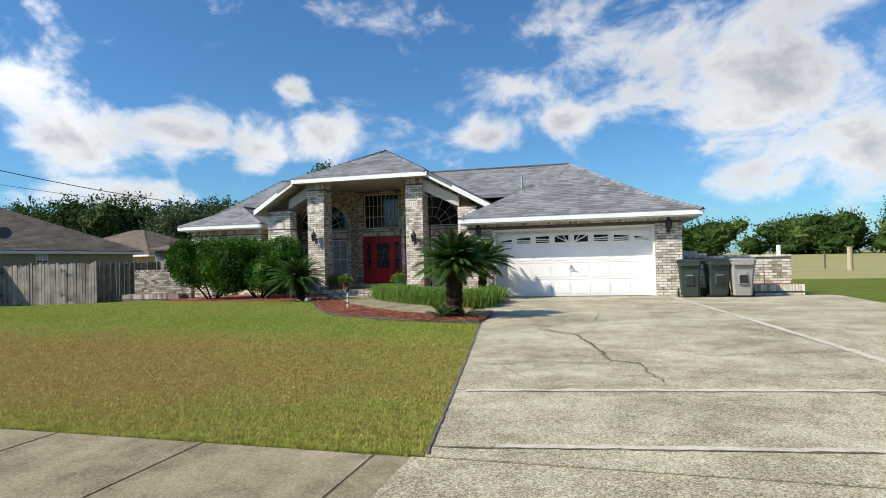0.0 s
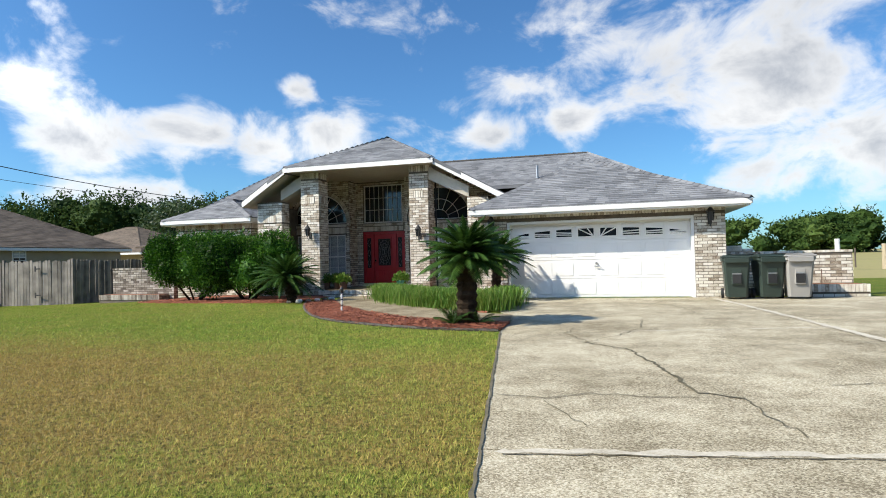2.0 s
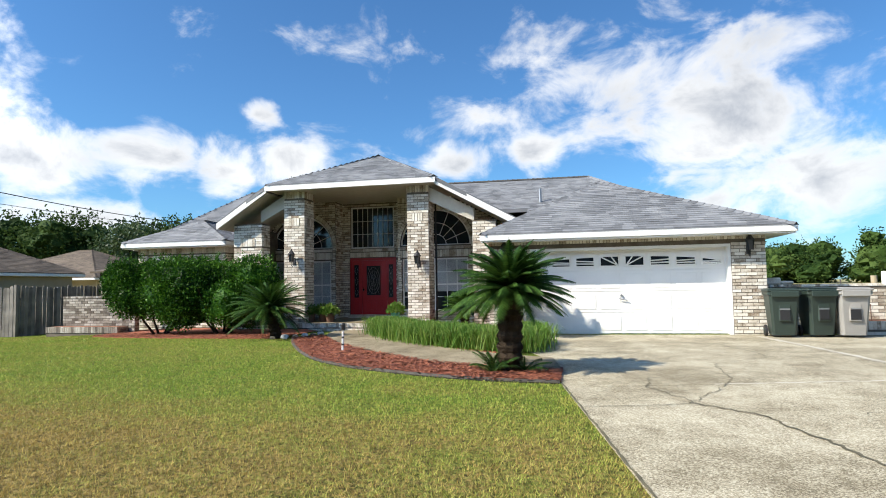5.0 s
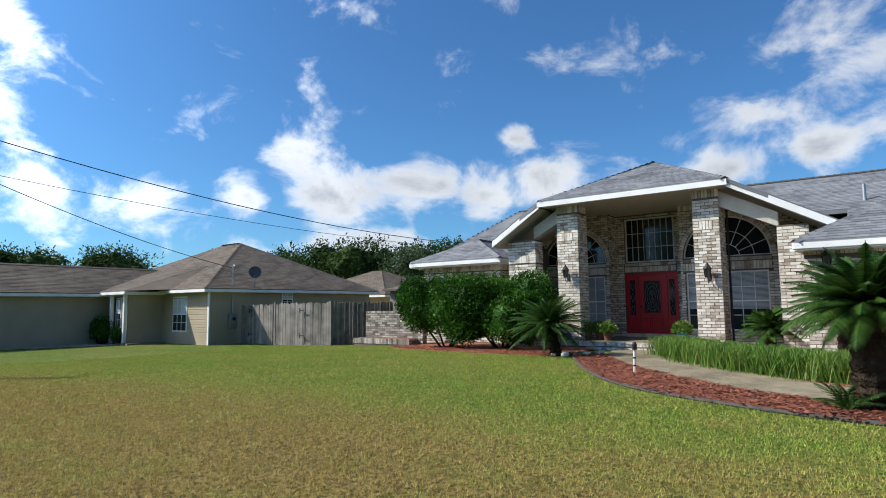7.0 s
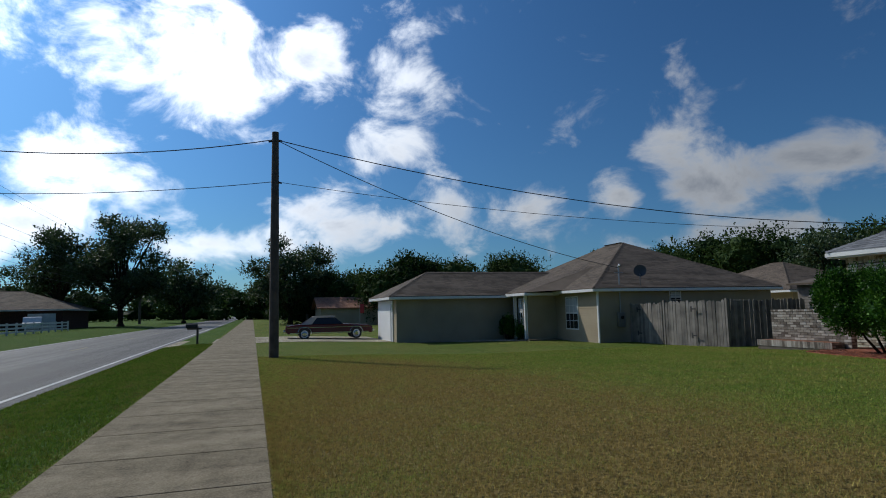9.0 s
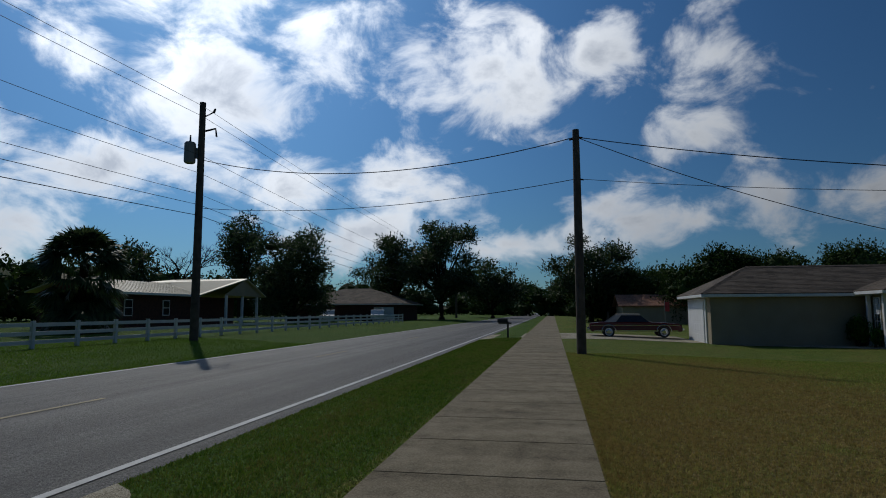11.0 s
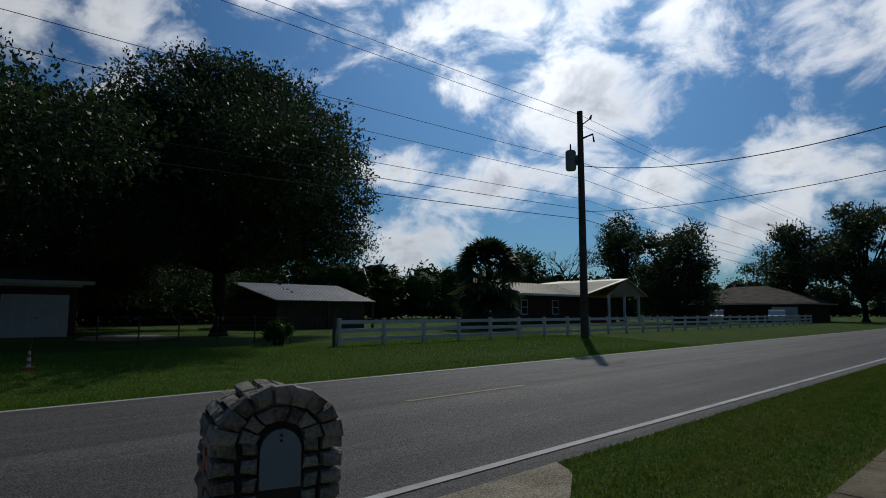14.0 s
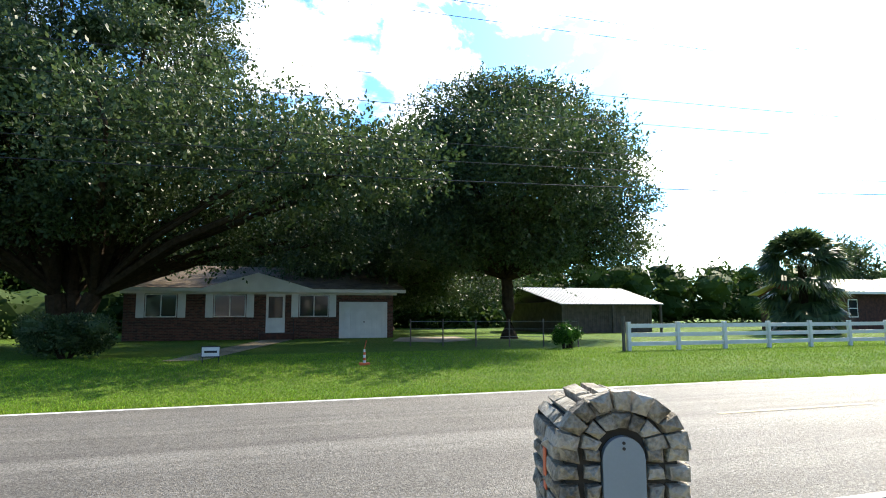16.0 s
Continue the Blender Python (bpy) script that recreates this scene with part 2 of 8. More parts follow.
M_PATCH = surface("pale_mortar_patch", ((0.30, 0.265, 0.20), (0.46, 0.42, 0.34), (0.58, 0.54, 0.45)), 0.92, 0.15, (1.0, 1.0, 1.0), 2.0, 9.0, 160.0, 60.0, (0.9, 0.9, 0.4, 0.1), 0.85, 0.5, 0.005)
M_WALKC = surface("sidewalk_concrete", ((0.090, 0.071, 0.044), (0.225, 0.185, 0.120), (0.325, 0.278, 0.190)), 0.92, 0.15, (1.6, 0.5, 1.0), 0.9, 3.5, 120.0, 80.0, (1.0, 0.9, 0.6, 0.3), 0.8, 0.6, 0.005)
M_JOINT = material("dirty_joint", ((0.055, 0.05, 0.028), (0.15, 0.125, 0.075)), 0.95)
M_ASPH = surface("asphalt", ((0.052, 0.048, 0.043), (0.102, 0.096, 0.087), (0.172, 0.164, 0.150)), 0.68, 0.28, (0.012, 1.0, 1.0), 0.85, 0.6, 130.0, 60.0, (2.2, 0.5, 0.6, 0.6), 0.6, 0.9, 0.010)
M_PAINTW = material("road_paint_white", ((0.35, 0.35, 0.33), (0.62, 0.62, 0.60)), 0.7, 3.0, 60.0)
M_PAINTY = material("road_paint_yellow", ((0.13, 0.11, 0.06), (0.30, 0.22, 0.07)), 0.7, 3.0, 60.0)
M_BRICK = material("whitewashed_brick_island", ((0.20, 0.145, 0.10), (0.47, 0.415, 0.335), (0.64, 0.60, 0.52), (0.74, 0.71, 0.64)), 0.9, 6.0, 40.0, 0.5, 0.006, per="island", spread=0.30, cw=0.7, fw=0.6)
M_BRICKO = material("whitewashed_brick_object", ((0.20, 0.145, 0.10), (0.47, 0.415, 0.335), (0.64, 0.60, 0.52), (0.74, 0.71, 0.64)), 0.9, 6.0, 40.0, 0.5, 0.006, per="object", spread=0.30, cw=0.7, fw=0.6)
# darker, greyer brick for the garden wall by the wood fence
M_BRICKD = material("dark_grey_brown_brick", ((0.09, 0.07, 0.055), (0.20, 0.17, 0.14), (0.32, 0.285, 0.24), (0.45, 0.41, 0.36)), 0.9, 3.0, 40.0, 0.5, 0.006, per="island", spread=0.35, cw=1.0, fw=0.6)
M_MORTAR = material("grey_brown_mortar", ((0.085, 0.068, 0.052), (0.16, 0.132, 0.105)), 0.95, 5.0, 80.0)
M_REDBRICK = material("rust_stained_brick", ((0.14, 0.06, 0.035), (0.30, 0.13, 0.07), (0.34, 0.24, 0.19)), 0.9, 5.0, 50.0, per="island", spread=0.3)
M_SHINGLE = material("grey_shingle", ((0.120, 0.124, 0.132), (0.178, 0.184, 0.194), (0.232, 0.238, 0.246)), 0.92, 1.0, 60.0, 0.5, 0.006, per="island", spread=0.30, spec=0.1)
M_SHINGLE_B = material("brown_shingle", ((0.068, 0.050, 0.034), (0.115, 0.086, 0.060), (0.158, 0.120, 0.086)), 0.9, 0.8, 40.0, 0.5, 0.01, per="island", spread=0.25)
M_WHITE = material("white_trim_paint", ((0.66, 0.66, 0.64), (0.80, 0.80, 0.78)), 0.5, 2.0, 50.0, 0.1, 0.002)
M_DOORW = material("white_garage_paint", ((0.74, 0.74, 0.73), (0.82, 0.82, 0.81)), 0.5, 1.0, 40.0, 0.08, 0.002)
M_SOFFIT = material("beige_soffit", ((0.42, 0.40, 0.34), (0.52, 0.49, 0.42)), 0.7)
M_RED = material("red_door_paint", ((0.36, 0.012, 0.018), (0.48, 0.020, 0.026)), 0.4, 2.0, 60.0, 0.1, 0.002)
M_GLASS = bpy.data.materials.new("window_glass")
M_GLASS.use_nodes = True
_b = M_GLASS.node_tree.nodes["Principled BSDF"]
_b.inputs["Base Color"].default_value, _b.inputs["Roughness"].default_value = (0.02, 0.025, 0.03, 1), 0.06
M_BLIND = plain("white_blinds", (0.50, 0.53, 0.55), 0.6)
M_MULCH = material("red_mulch", ((0.12, 0.030, 0.016), (0.27, 0.075, 0.036), (0.36, 0.125, 0.062)), 0.95, 5.0, 60.0, 0.9, 0.03, per="island", spread=0.4)
M_TRUNK = material("rough_bark", ((0.022, 0.016, 0.011), (0.058, 0.042, 0.029)), 0.95, 5.0, 40.0, 0.9, 0.03, spec=0.05)
M_SAGO = material("sago_leaf", ((0.013, 0.038, 0.008), (0.032, 0.078, 0.014), (0.066, 0.128, 0.022)), 0.5, 1.2, 20.0, 0.0, per="island", spread=0.3, subsurf=0.2, spec=0.15)
M_SHRUB = material("shrub_leaf", ((0.010, 0.040, 0.004), (0.030, 0.098, 0.008), (0.085, 0.200, 0.018)), 0.5, 1.5, 20.0, 0.0, per="island", spread=0.4, subsurf=0.15, spec=0.15)
M_LIRIOPE = material("border_grass_leaf", ((0.050, 0.125, 0.016), (0.105, 0.210, 0.030), (0.210, 0.275, 0.065)), 0.5, 1.5, 15.0, 0.0, per="island", spread=0.35, subsurf=0.3, spec=0.15)
M_OAK = material("oak_leaf", ((0.020, 0.044, 0.014), (0.044, 0.076, 0.026), (0.088, 0.126, 0.048)), 0.5, 0.5, 12.0, 0.0, per="island", spread=0.35, subsurf=0.30, spec=0.3)
M_WOODS = material("woods_leaf", ((0.016, 0.038, 0.008), (0.036, 0.068, 0.014), (0.064, 0.102, 0.024)), 0.7, 0.15, 4.0, 0.0, per="island", spread=0.4, subsurf=0.2, spec=0.1)
M_SIDING = material("beige_siding", ((0.31, 0.25, 0.165), (0.39, 0.325, 0.225)), 0.7, 0.8, 40.0, 0.15, 0.003, spec=0.3)
M_FENCE = material("grey_weathered_wood", ((0.10, 0.090, 0.078), (0.19, 0.17, 0.148), (0.27, 0.245, 0.215)), 0.9, 2.5, 60.0, 0.5, 0.008, per="object", spread=0.3)
M_WRAIL = plain("white_fence_board", (0.68, 0.69, 0.68), 0.6)
M_POLE = material("pole_wood", ((0.055, 0.045, 0.036), (0.13, 0.105, 0.085)), 0.9, 3.0, 40.0)
M_WIRE = plain("black_cable", (0.012, 0.012, 0.013), 0.5)
M_BIN = plain("dark_green_plastic", (0.026, 0.042, 0.034), 0.45)
M_BINGREY = plain("grey_plastic", (0.30, 0.29, 0.27), 0.5)
M_BLACK = plain("black_rubber", (0.015, 0.015, 0.016), 0.6)
M_METAL = plain("galvanised_metal", (0.42, 0.43, 0.44), 0.4, 0.8)
M_TIN = material("tin_roof", ((0.30, 0.31, 0.31), (0.45, 0.46, 0.46)), 0.5, 0.8, 20.0, 0.1, 0.005)
M_TINY = material("cream_tin_roof", ((0.48, 0.40, 0.24), (0.62, 0.53, 0.34)), 0.5, 0.8, 20.0, 0.1, 0.005)
M_BRICKR = material("dark_red_brick", ((0.038, 0.016, 0.012), (0.078, 0.029, 0.020), (0.125, 0.048, 0.034)), 0.9, 6.0, 30.0, per="island", spread=0.35)
M_STONE = material("cut_stone", ((0.11, 0.095, 0.072), (0.27, 0.24, 0.19), (0.42, 0.38, 0.315)), 0.95, 9.0, 60.0, 0.9, 0.02, per="object", spread=0.25, fw=1.1)
M_GROUT = material("dark_grout", ((0.035, 0.032, 0.028), (0.07, 0.062, 0.052)), 0.95)
M_BLUEGREY = plain("blue_grey_paint", (0.20, 0.26, 0.31), 0.45)
M_CAR = plain("dark_maroon_paint", (0.085, 0.010, 0.016), 0.25)
M_VINYL = plain("pale_vinyl", (0.55, 0.50, 0.44), 0.7)
M_CHROME = plain("chrome", (0.60, 0.60, 0.60), 0.12, 1.0)
M_TERRA = plain("terracotta_pot", (0.14, 0.075, 0.05), 0.8)
M_TEAL = plain("teal_pot", (0.05, 0.27, 0.23), 0.4)
M_EDGE = material("dark_edging", ((0.035, 0.03, 0.024), (0.085, 0.075, 0.062)), 0.9)
M_ORANGE = plain("orange_plastic", (0.55, 0.10, 0.03), 0.5)
M_SOIL = material("bare_dirt", ((0.13, 0.105, 0.075), (0.24, 0.20, 0.15)), 0.95, 0.8, 20.0)


# ---- builders ----
def part(name, bm, mat, parent=None, label="", smooth=False):
    me = bpy.data.meshes.new(name)
    bm.to_mesh(me)
    bm.free()
    return meshed(name, me, mat, parent, label, smooth)


def meshed(name, me, mat, parent=None, label="", smooth=False):
    if mat is not None and not me.materials:
        me.materials.append(mat)
    if smooth:
        me.polygons.foreach_set("use_smooth", [True] * len(me.polygons))
    ob = new(name, me)
    if parent is not None:
        ob.parent = parent
    if label:
        tagged(ob, label)
    return ob


def raw(name, verts, faces, mat, parent=None, label="", kind=""):
    me = bpy.data.meshes.new(name)
    me.from_pydata(verts, [], faces)
    me.update()
    ob = meshed(name, me, mat, parent, label)
    if kind:
        tagged(ob, kind=kind)
    return ob


def thing(name, at, label, category, group="", kind="", turn=0.0):
    ob = new(name)
    ob.empty_display_size = 0.1
    ob.matrix_basis = pose(*at, 0, 0, turn)
    return tagged(ob, label, category, group, kind)


def box(bm, x0, y0, z0, x1, y1, z1, bevel=0.0):
    vs = [bm.verts.new((x, y, z)) for z in (z0, z1) for y in (y0, y1) for x in (x0, x1)]
    fs = [bm.faces.new([vs[i] for i in q]) for q in ((0, 2, 3, 1), (4, 5, 7, 6), (0, 1, 5, 4), (2, 6, 7, 3), (0, 4, 6, 2), (1, 3, 7, 5))]
    if bevel:
        es = list({e for f in fs for e in f.edges})
        bmesh.ops.bevel(bm, geom=es, offset=bevel, segments=1, affect="EDGES")
    return bm


def B(*a, bevel=0.0):
    return box(bmesh.new(), *a, bevel=bevel)


def tube(points, radii, sides=8, bm=None, cap=True):
    """A tapered tube through the points."""
    bm = bm or bmesh.new()
    rings = []
    for i, p in enumerate(points):
        p = Vector(p)
        d = Vector(points[min(i + 1, len(points) - 1)]) - Vector(points[max(i - 1, 0)])
        q = d.to_track_quat("Z", "Y")
        r = radii[i] if isinstance(radii, (list, tuple)) else radii
        rings.append([bm.verts.new(p + q @ Vector((r * math.cos(2 * math.pi * k / sides), r * math.sin(2 * math.pi * k / sides), 0))) for k in range(sides)])
    for a, b in zip(rings, rings[1:]):
        for k in range(sides):
            bm.faces.new((a[k], a[(k + 1) % sides], b[(k + 1) % sides], b[k]))
    if cap:
        bm.faces.new(rings[0][::-1])
        bm.faces.new(rings[-1])
    return bm


def prism(outline, z0, z1, bm=None):
    """An upright prism over an outline of (x, y)."""
    bm = bm or bmesh.new()
    lo = [bm.verts.new((x, y, z0)) for x, y in outline]
    hi = [bm.verts.new((x, y, z1)) for x, y in outline]
    n = len(outline)
    bm.faces.new(lo[::-1])
    bm.faces.new(hi)
    for i in range(n):
        bm.faces.new((lo[i], lo[(i + 1) % n], hi[(i + 1) % n], hi[i]))
    bmesh.ops.recalc_face_normals(bm, faces=bm.faces)
    return bm


def slab(corners, thick, bm=None):
    """A flat plate through the corners, thickened downwards."""
    bm = bm or bmesh.new()
    hi = [bm.verts.new(c) for c in corners]
    lo = [bm.verts.new((c[0], c[1], c[2] - thick)) for c in corners]
    n = len(corners)
    bm.faces.new(hi)
    bm.faces.new(lo[::-1])
    for i in range(n):
        bm.faces.new((lo[i], lo[(i + 1) % n], hi[(i + 1) % n], hi[i]))
    bmesh.ops.recalc_face_normals(bm, faces=bm.faces)
    return bm


def smooth01(v):
    v = min(1.0, max(0.0, v))
    return v * v * (3 - 2 * v)


def ground_z(x, y):
    """The lie of the land: the house on a slight rise, the neighbour's lot a little lower, the road in a shallow dip."""
    if y > 1.0:
        z = 0.10 * smooth01((y - 4) / 12) * smooth01((x + 20) / 9)
        z -= 0.22 * smooth01((-14 - x) / 11) * smooth01((y - 4.5) / 8)
        z += 0.9 * smooth01((y - 40) / 120)
    else:
        z = -0.10 * smooth01((1.0 - y) / 1.6) + 0.22 * smooth01((-8.2 - y) / 5)
    return z


# ---- ground, road, pavement ----
def grid_lines(spans):
    out = []
    for a, b, n in spans:
        out += [a + (b - a) * i / n for i in range(n)]
    return out + [spans[-1][1]]


gx = grid_lines([(-900, -120, 8), (-120, -40, 12), (-40, 14, 60), (14, 60, 10), (60, 900, 8)])
gy = grid_lines([(-900, -120, 8), (-120, -40, 10), (-40, -9, 20), (-9, 24, 50), (24, 80, 10), (80, 900, 10)])
gverts, gfaces = [], []
for yv in gy:
    for xv in gx:
        z = ground_z(xv, yv)
        # the paved strips are cut down a little below their slabs
        if -8.0 < yv < -0.5:
            z = -0.2
        gverts.append((xv, yv, z))
for j in range(len(gy) - 1):
    for i in range(len(gx) - 1):
        a = j * len(gx) + i
        gfaces.append((a, a + 1, a + 1 + len(gx), a + len(gx)))
ground = raw("ground", gverts, gfaces, M_LAWN)
ground.data.materials.append(M_LAWN_WET)
ground.data.materials.append(M_FIELD)
for p in ground.data.polygons:
    p.use_smooth = True
    if p.center.y < 1.6:
        p.material_index = 1
    elif p.center.y > 30:
        p.material_index = 2
tagged(ground, "mown grass ground, green and straw-brown in patches", "lawn", kind="structure")

ROAD0, ROAD1 = -7.67, -0.83
road = raw("road", *(lambda xs: ([(x, y, z) for x in xs for y, z in ((ROAD1 + 0.28, -0.13), (ROAD1 + 0.12, -0.105), (-4.25, -0.045), (ROAD0 - 0.12, -0.075), (ROAD0 - 0.3, -0.12))],
                                 [(i * 5 + k, i * 5 + k + 1, i * 5 + k + 6, i * 5 + k + 5) for i in range(len(xs) - 1) for k in range(4)]))
           (grid_lines([(-900, -100, 6), (-100, 60, 40), (60, 900, 4)])), M_ASPH)
tagged(road, "grey worn asphalt two-lane road with white edge lines", "road", kind="structure")
for y0, nm in ((ROAD1 - 0.05, "white edge line"), (ROAD0 + 0.05, "white edge line on the far side")):
    zc = -0.093 if y0 > -4 else -0.066
    raw("edge_line", [(-700, y0 - 0.05, zc + 0.003), (300, y0 - 0.05, zc + 0.003), (300, y0 + 0.05, zc - 0.001), (-700, y0 + 0.05, zc - 0.001)], [(0, 1, 2, 3)], M_PAINTW, road, nm)
for k in range(-20, 6):
    xs = k * 12.2 + 0.1
    raw("centre_dash", [(xs, -4.31, -0.038), (xs + 3.0, -4.31, -0.038), (xs + 3.0, -4.21, -0.038), (xs, -4.21, -0.038)], [(0, 1, 2, 3)], M_PAINTY, road, "faded yellow centre dash")

SW0, SW1 = 1.69, 3.70
sidewalk = thing("pavement", (0, 0, 0), "weathered tan concrete sidewalk with stained joints", "sidewalk", kind="structure")
part("bedding", prism([(-160, SW0 + 0.01), (60, SW0 + 0.01), (60, SW1 - 0.01), (-160, SW1 - 0.01)], -0.10, 0.003), M_JOINT, sidewalk)
# driveway: cast slabs with joints, from the road up to the garage
def drive_z(x, y):
    return 0.0 + 0.10 * smooth01((y - 4) / 13)


driveway = thing("driveway", (0, 0, 0), "pale cracked exposed-aggregate concrete driveway with dirty joints", "driveway", kind="structure")


def drive_slab(left, right, low, high):
    """A slab between two long edges (x by y) and two cross edges (y by x), laid over the rise of the land."""
    bm = bmesh.new()
    NX, NY = 6, 12
    grid = []
    for i in range(NY + 1):
        row = []
        for k in range(NX + 1):
            y = low(0.0)
            for _ in range(6):
                x = left(y) + (right(y) - left(y)) * k / NX
                y = low(x) + (high(x) - low(x)) * i / NY
            row.append(bm.verts.new((x, y, drive_z(x, y) + 0.012)))
        grid.append(row)
    for a, b in zip(grid, grid[1:]):
        for k in range(NX):
            bm.faces.new((a[k], a[k + 1], b[k + 1], b[k]))
    rim = grid[0] + [r[-1] for r in grid[1:]] + grid[-1][-2::-1] + [r[0] for r in grid[-2:0:-1]]
    foot = [bm.verts.new((v.co.x, v.co.y, -0.12)) for v in rim]
    for k in range(len(rim)):
        m = (k + 1) % len(rim)
        bm.faces.new((rim[m], rim[k], foot[k], foot[m]))
    bmesh.ops.recalc_face_normals(bm, faces=bm.faces)
    return part("slab", bm, M_CONC, driveway)


def drive_left(y):
    return -0.84 - 0.163 * (min(y, 11.6) - 3.7) - 0.9 * smooth01((y - 12.6) / 3.5)


def drive_mid(y):
    """The long joint between the two pours."""
    return 2.5 + 0.136 * (15.4 - y)


def joint_y(k, x):
    """Cross joints run a little askew."""
    return (3.72, 3.93 + 0.15 * (x + 0.9), 5.74 + 0.15 * (x + 1.2), 11.3 + 0.23 * (x + 1.6), 18.66)[k]


for j in range(4):
    drive_slab(drive_left, lambda y: drive_mid(y) - 0.012, lambda x: joint_y(j, x) + 0.010, lambda x: joint_y(j + 1, x) - 0.010)
for ya, yb in ((3.72, 11.9), (11.93, 18.66)):
    drive_slab(lambda y: drive_mid(y) + 0.012, lambda y: 6.5, lambda x: ya, lambda x: yb)


def seam(name, points, w, mat, lift=0.0145, wander=0.02, seed=1):
    """A crooked strip laid along a line on the driveway: a mortar patch, a crack or a stain."""
    rnd = random.Random(seed)
    V, F, path = [], [], []
    for (xa, ya), (xb, yb) in zip(points, points[1:]):
        m = max(2, int(math.hypot(xb - xa, yb - ya) / 0.09))
        path += [(xa + (xb - xa) * i / m + rnd.uniform(-wander, wander), ya + (yb - ya) * i / m + rnd.uniform(-wander, wander)) for i in range(m)]
    path.append(points[-1])
    for i, (x, y) in enumerate(path):
        a, b = path[max(i - 1, 0)], path[min(i + 1, len(path) - 1)]
        d = math.hypot(b[0] - a[0], b[1] - a[1]) or 1.0
        nx, ny = -(b[1] - a[1]) / d, (b[0] - a[0]) / d
        h0, h1 = (w * 0.5 * rnd.uniform(0.45, 1.15) for _ in range(2))
        V += [(x + nx * h0, y + ny * h0, drive_z(x, y) + lift), (x - nx * h1, y - ny * h1, drive_z(x, y) + lift)]
        if i:
            F.append((2 * i - 2, 2 * i - 1, 2 * i + 1, 2 * i))
    return raw(name, V, F, mat, driveway)


seam("mortar_patch", [(x, joint_y(2, x) - 0.02) for x in (-1.05, 0.2, 1.4, 2.6, 3.75)], 0.12, M_PATCH, 0.0145, 0.025, 2)
seam("mortar_patch", [(x, joint_y(1, x) + 0.03) for x in (-0.4, 1.0, 2.4, 4.0)], 0.10, M_PATCH, 0.0145, 0.012, 3)
seam("mortar_patch", [(drive_mid(y), y) for y in (18.3, 15.0, 12.0, 9.0, 6.2)], 0.17, M_PATCH, 0.0165, 0.012, 4)
seam("mortar_patch", [(x, joint_y(3, x)) for x in (-0.2, 1.0, 2.9)], 0.07, M_PATCH, 0.0145, 0.012, 5)
seam("soil_gap", [(drive_left(y) + 0.01, y) for y in (3.75, 6.0, 8.0, 10.0, 11.5)], 0.03, M_JOINT, 0.0225, 0.008, 6)
seam("joint_crack", [(x, joint_y(2, x) - 0.09) for x in (-1.0, 0.3, 1.5, 3.7)], 0.022, M_JOINT, 0.0185, 0.014, 7)
seam("joint_crack", [(x, joint_y(1, x) - 0.03) for x in (-0.8, 1.0, 2.4, 4.1)], 0.020, M_JOINT, 0.0185, 0.008, 8)
seam("joint_crack", [(drive_mid(y) - 0.07, y) for y in (17.0, 15.0, 12.0, 9.0)], 0.016, M_JOINT, 0.0195, 0.016, 9)
edge_y, edge_x = [-0.5, -0.15, 0.35, 0.85, 1.25, SW0 - 0.01], [-7.75, -7.5, -6.7, -5.4, -3.0, -0.75]
bm = bmesh.new()
rows = []
for i in range(17):
    y = -0.5 + (SW0 + 0.49) * i / 16
    x0, x1 = float(np.interp(y, edge_y, edge_x)), 7.2 - 0.9 * i / 16
    z = ground_z(0, y) + 0.022 - 0.012 * i / 16
    rows.append([bm.verts.new((x0 + (x1 - x0) * k / 4, y, z)) for k in range(5)] + [bm.verts.new((x1, y, -0.25)), bm.verts.new((x0, y, -0.25))])
for a, b in zip(rows, rows[1:]):
    for k in range(7):
        bm.faces.new((a[k], a[(k + 1) % 7], b[(k + 1) % 7], b[k]))
bm.faces.new(rows[0][::-1]), bm.faces.new(rows[-1])
bmesh.ops.recalc_face_normals(bm, faces=bm.faces)
part("apron", bm, M_CONC, driveway, "flared concrete apron at the road")
bed = []
for i in range(31):
    y = SW1 + (18.66 - SW1) * i / 30
    bed += [(drive_left(y) + 0.02, y, drive_z(0, y) + 0.005), (6.4, y, drive_z(0, y) + 0.005)]
raw("joint_bed", bed, [(2 * i, 2 * i + 1, 2 * i + 3, 2 * i + 2) for i in range(30)], M_JOINT, driveway)

# ---- the brick house ----
house = thing("brick_house", (-8, 22, 0), "single-storey whitewashed brick house with grey hipped shingle roofs", "house")
HO = Vector((-8, 22, 0))


def hpart(name, bm, mat, parent=None, label="", smooth=False):
    """A part given in world places, hung under the house (or under one of its parts)."""
    bmesh.ops.translate(bm, verts=bm.verts, vec=-HO)
    return part(name, bm, mat, parent or house, label, smooth)


def hraw(name, verts, faces, mat, parent=None, label=""):
    return raw(name, [(v[0] - HO.x, v[1] - HO.y, v[2]) for v in verts], faces, mat, parent or house, label)


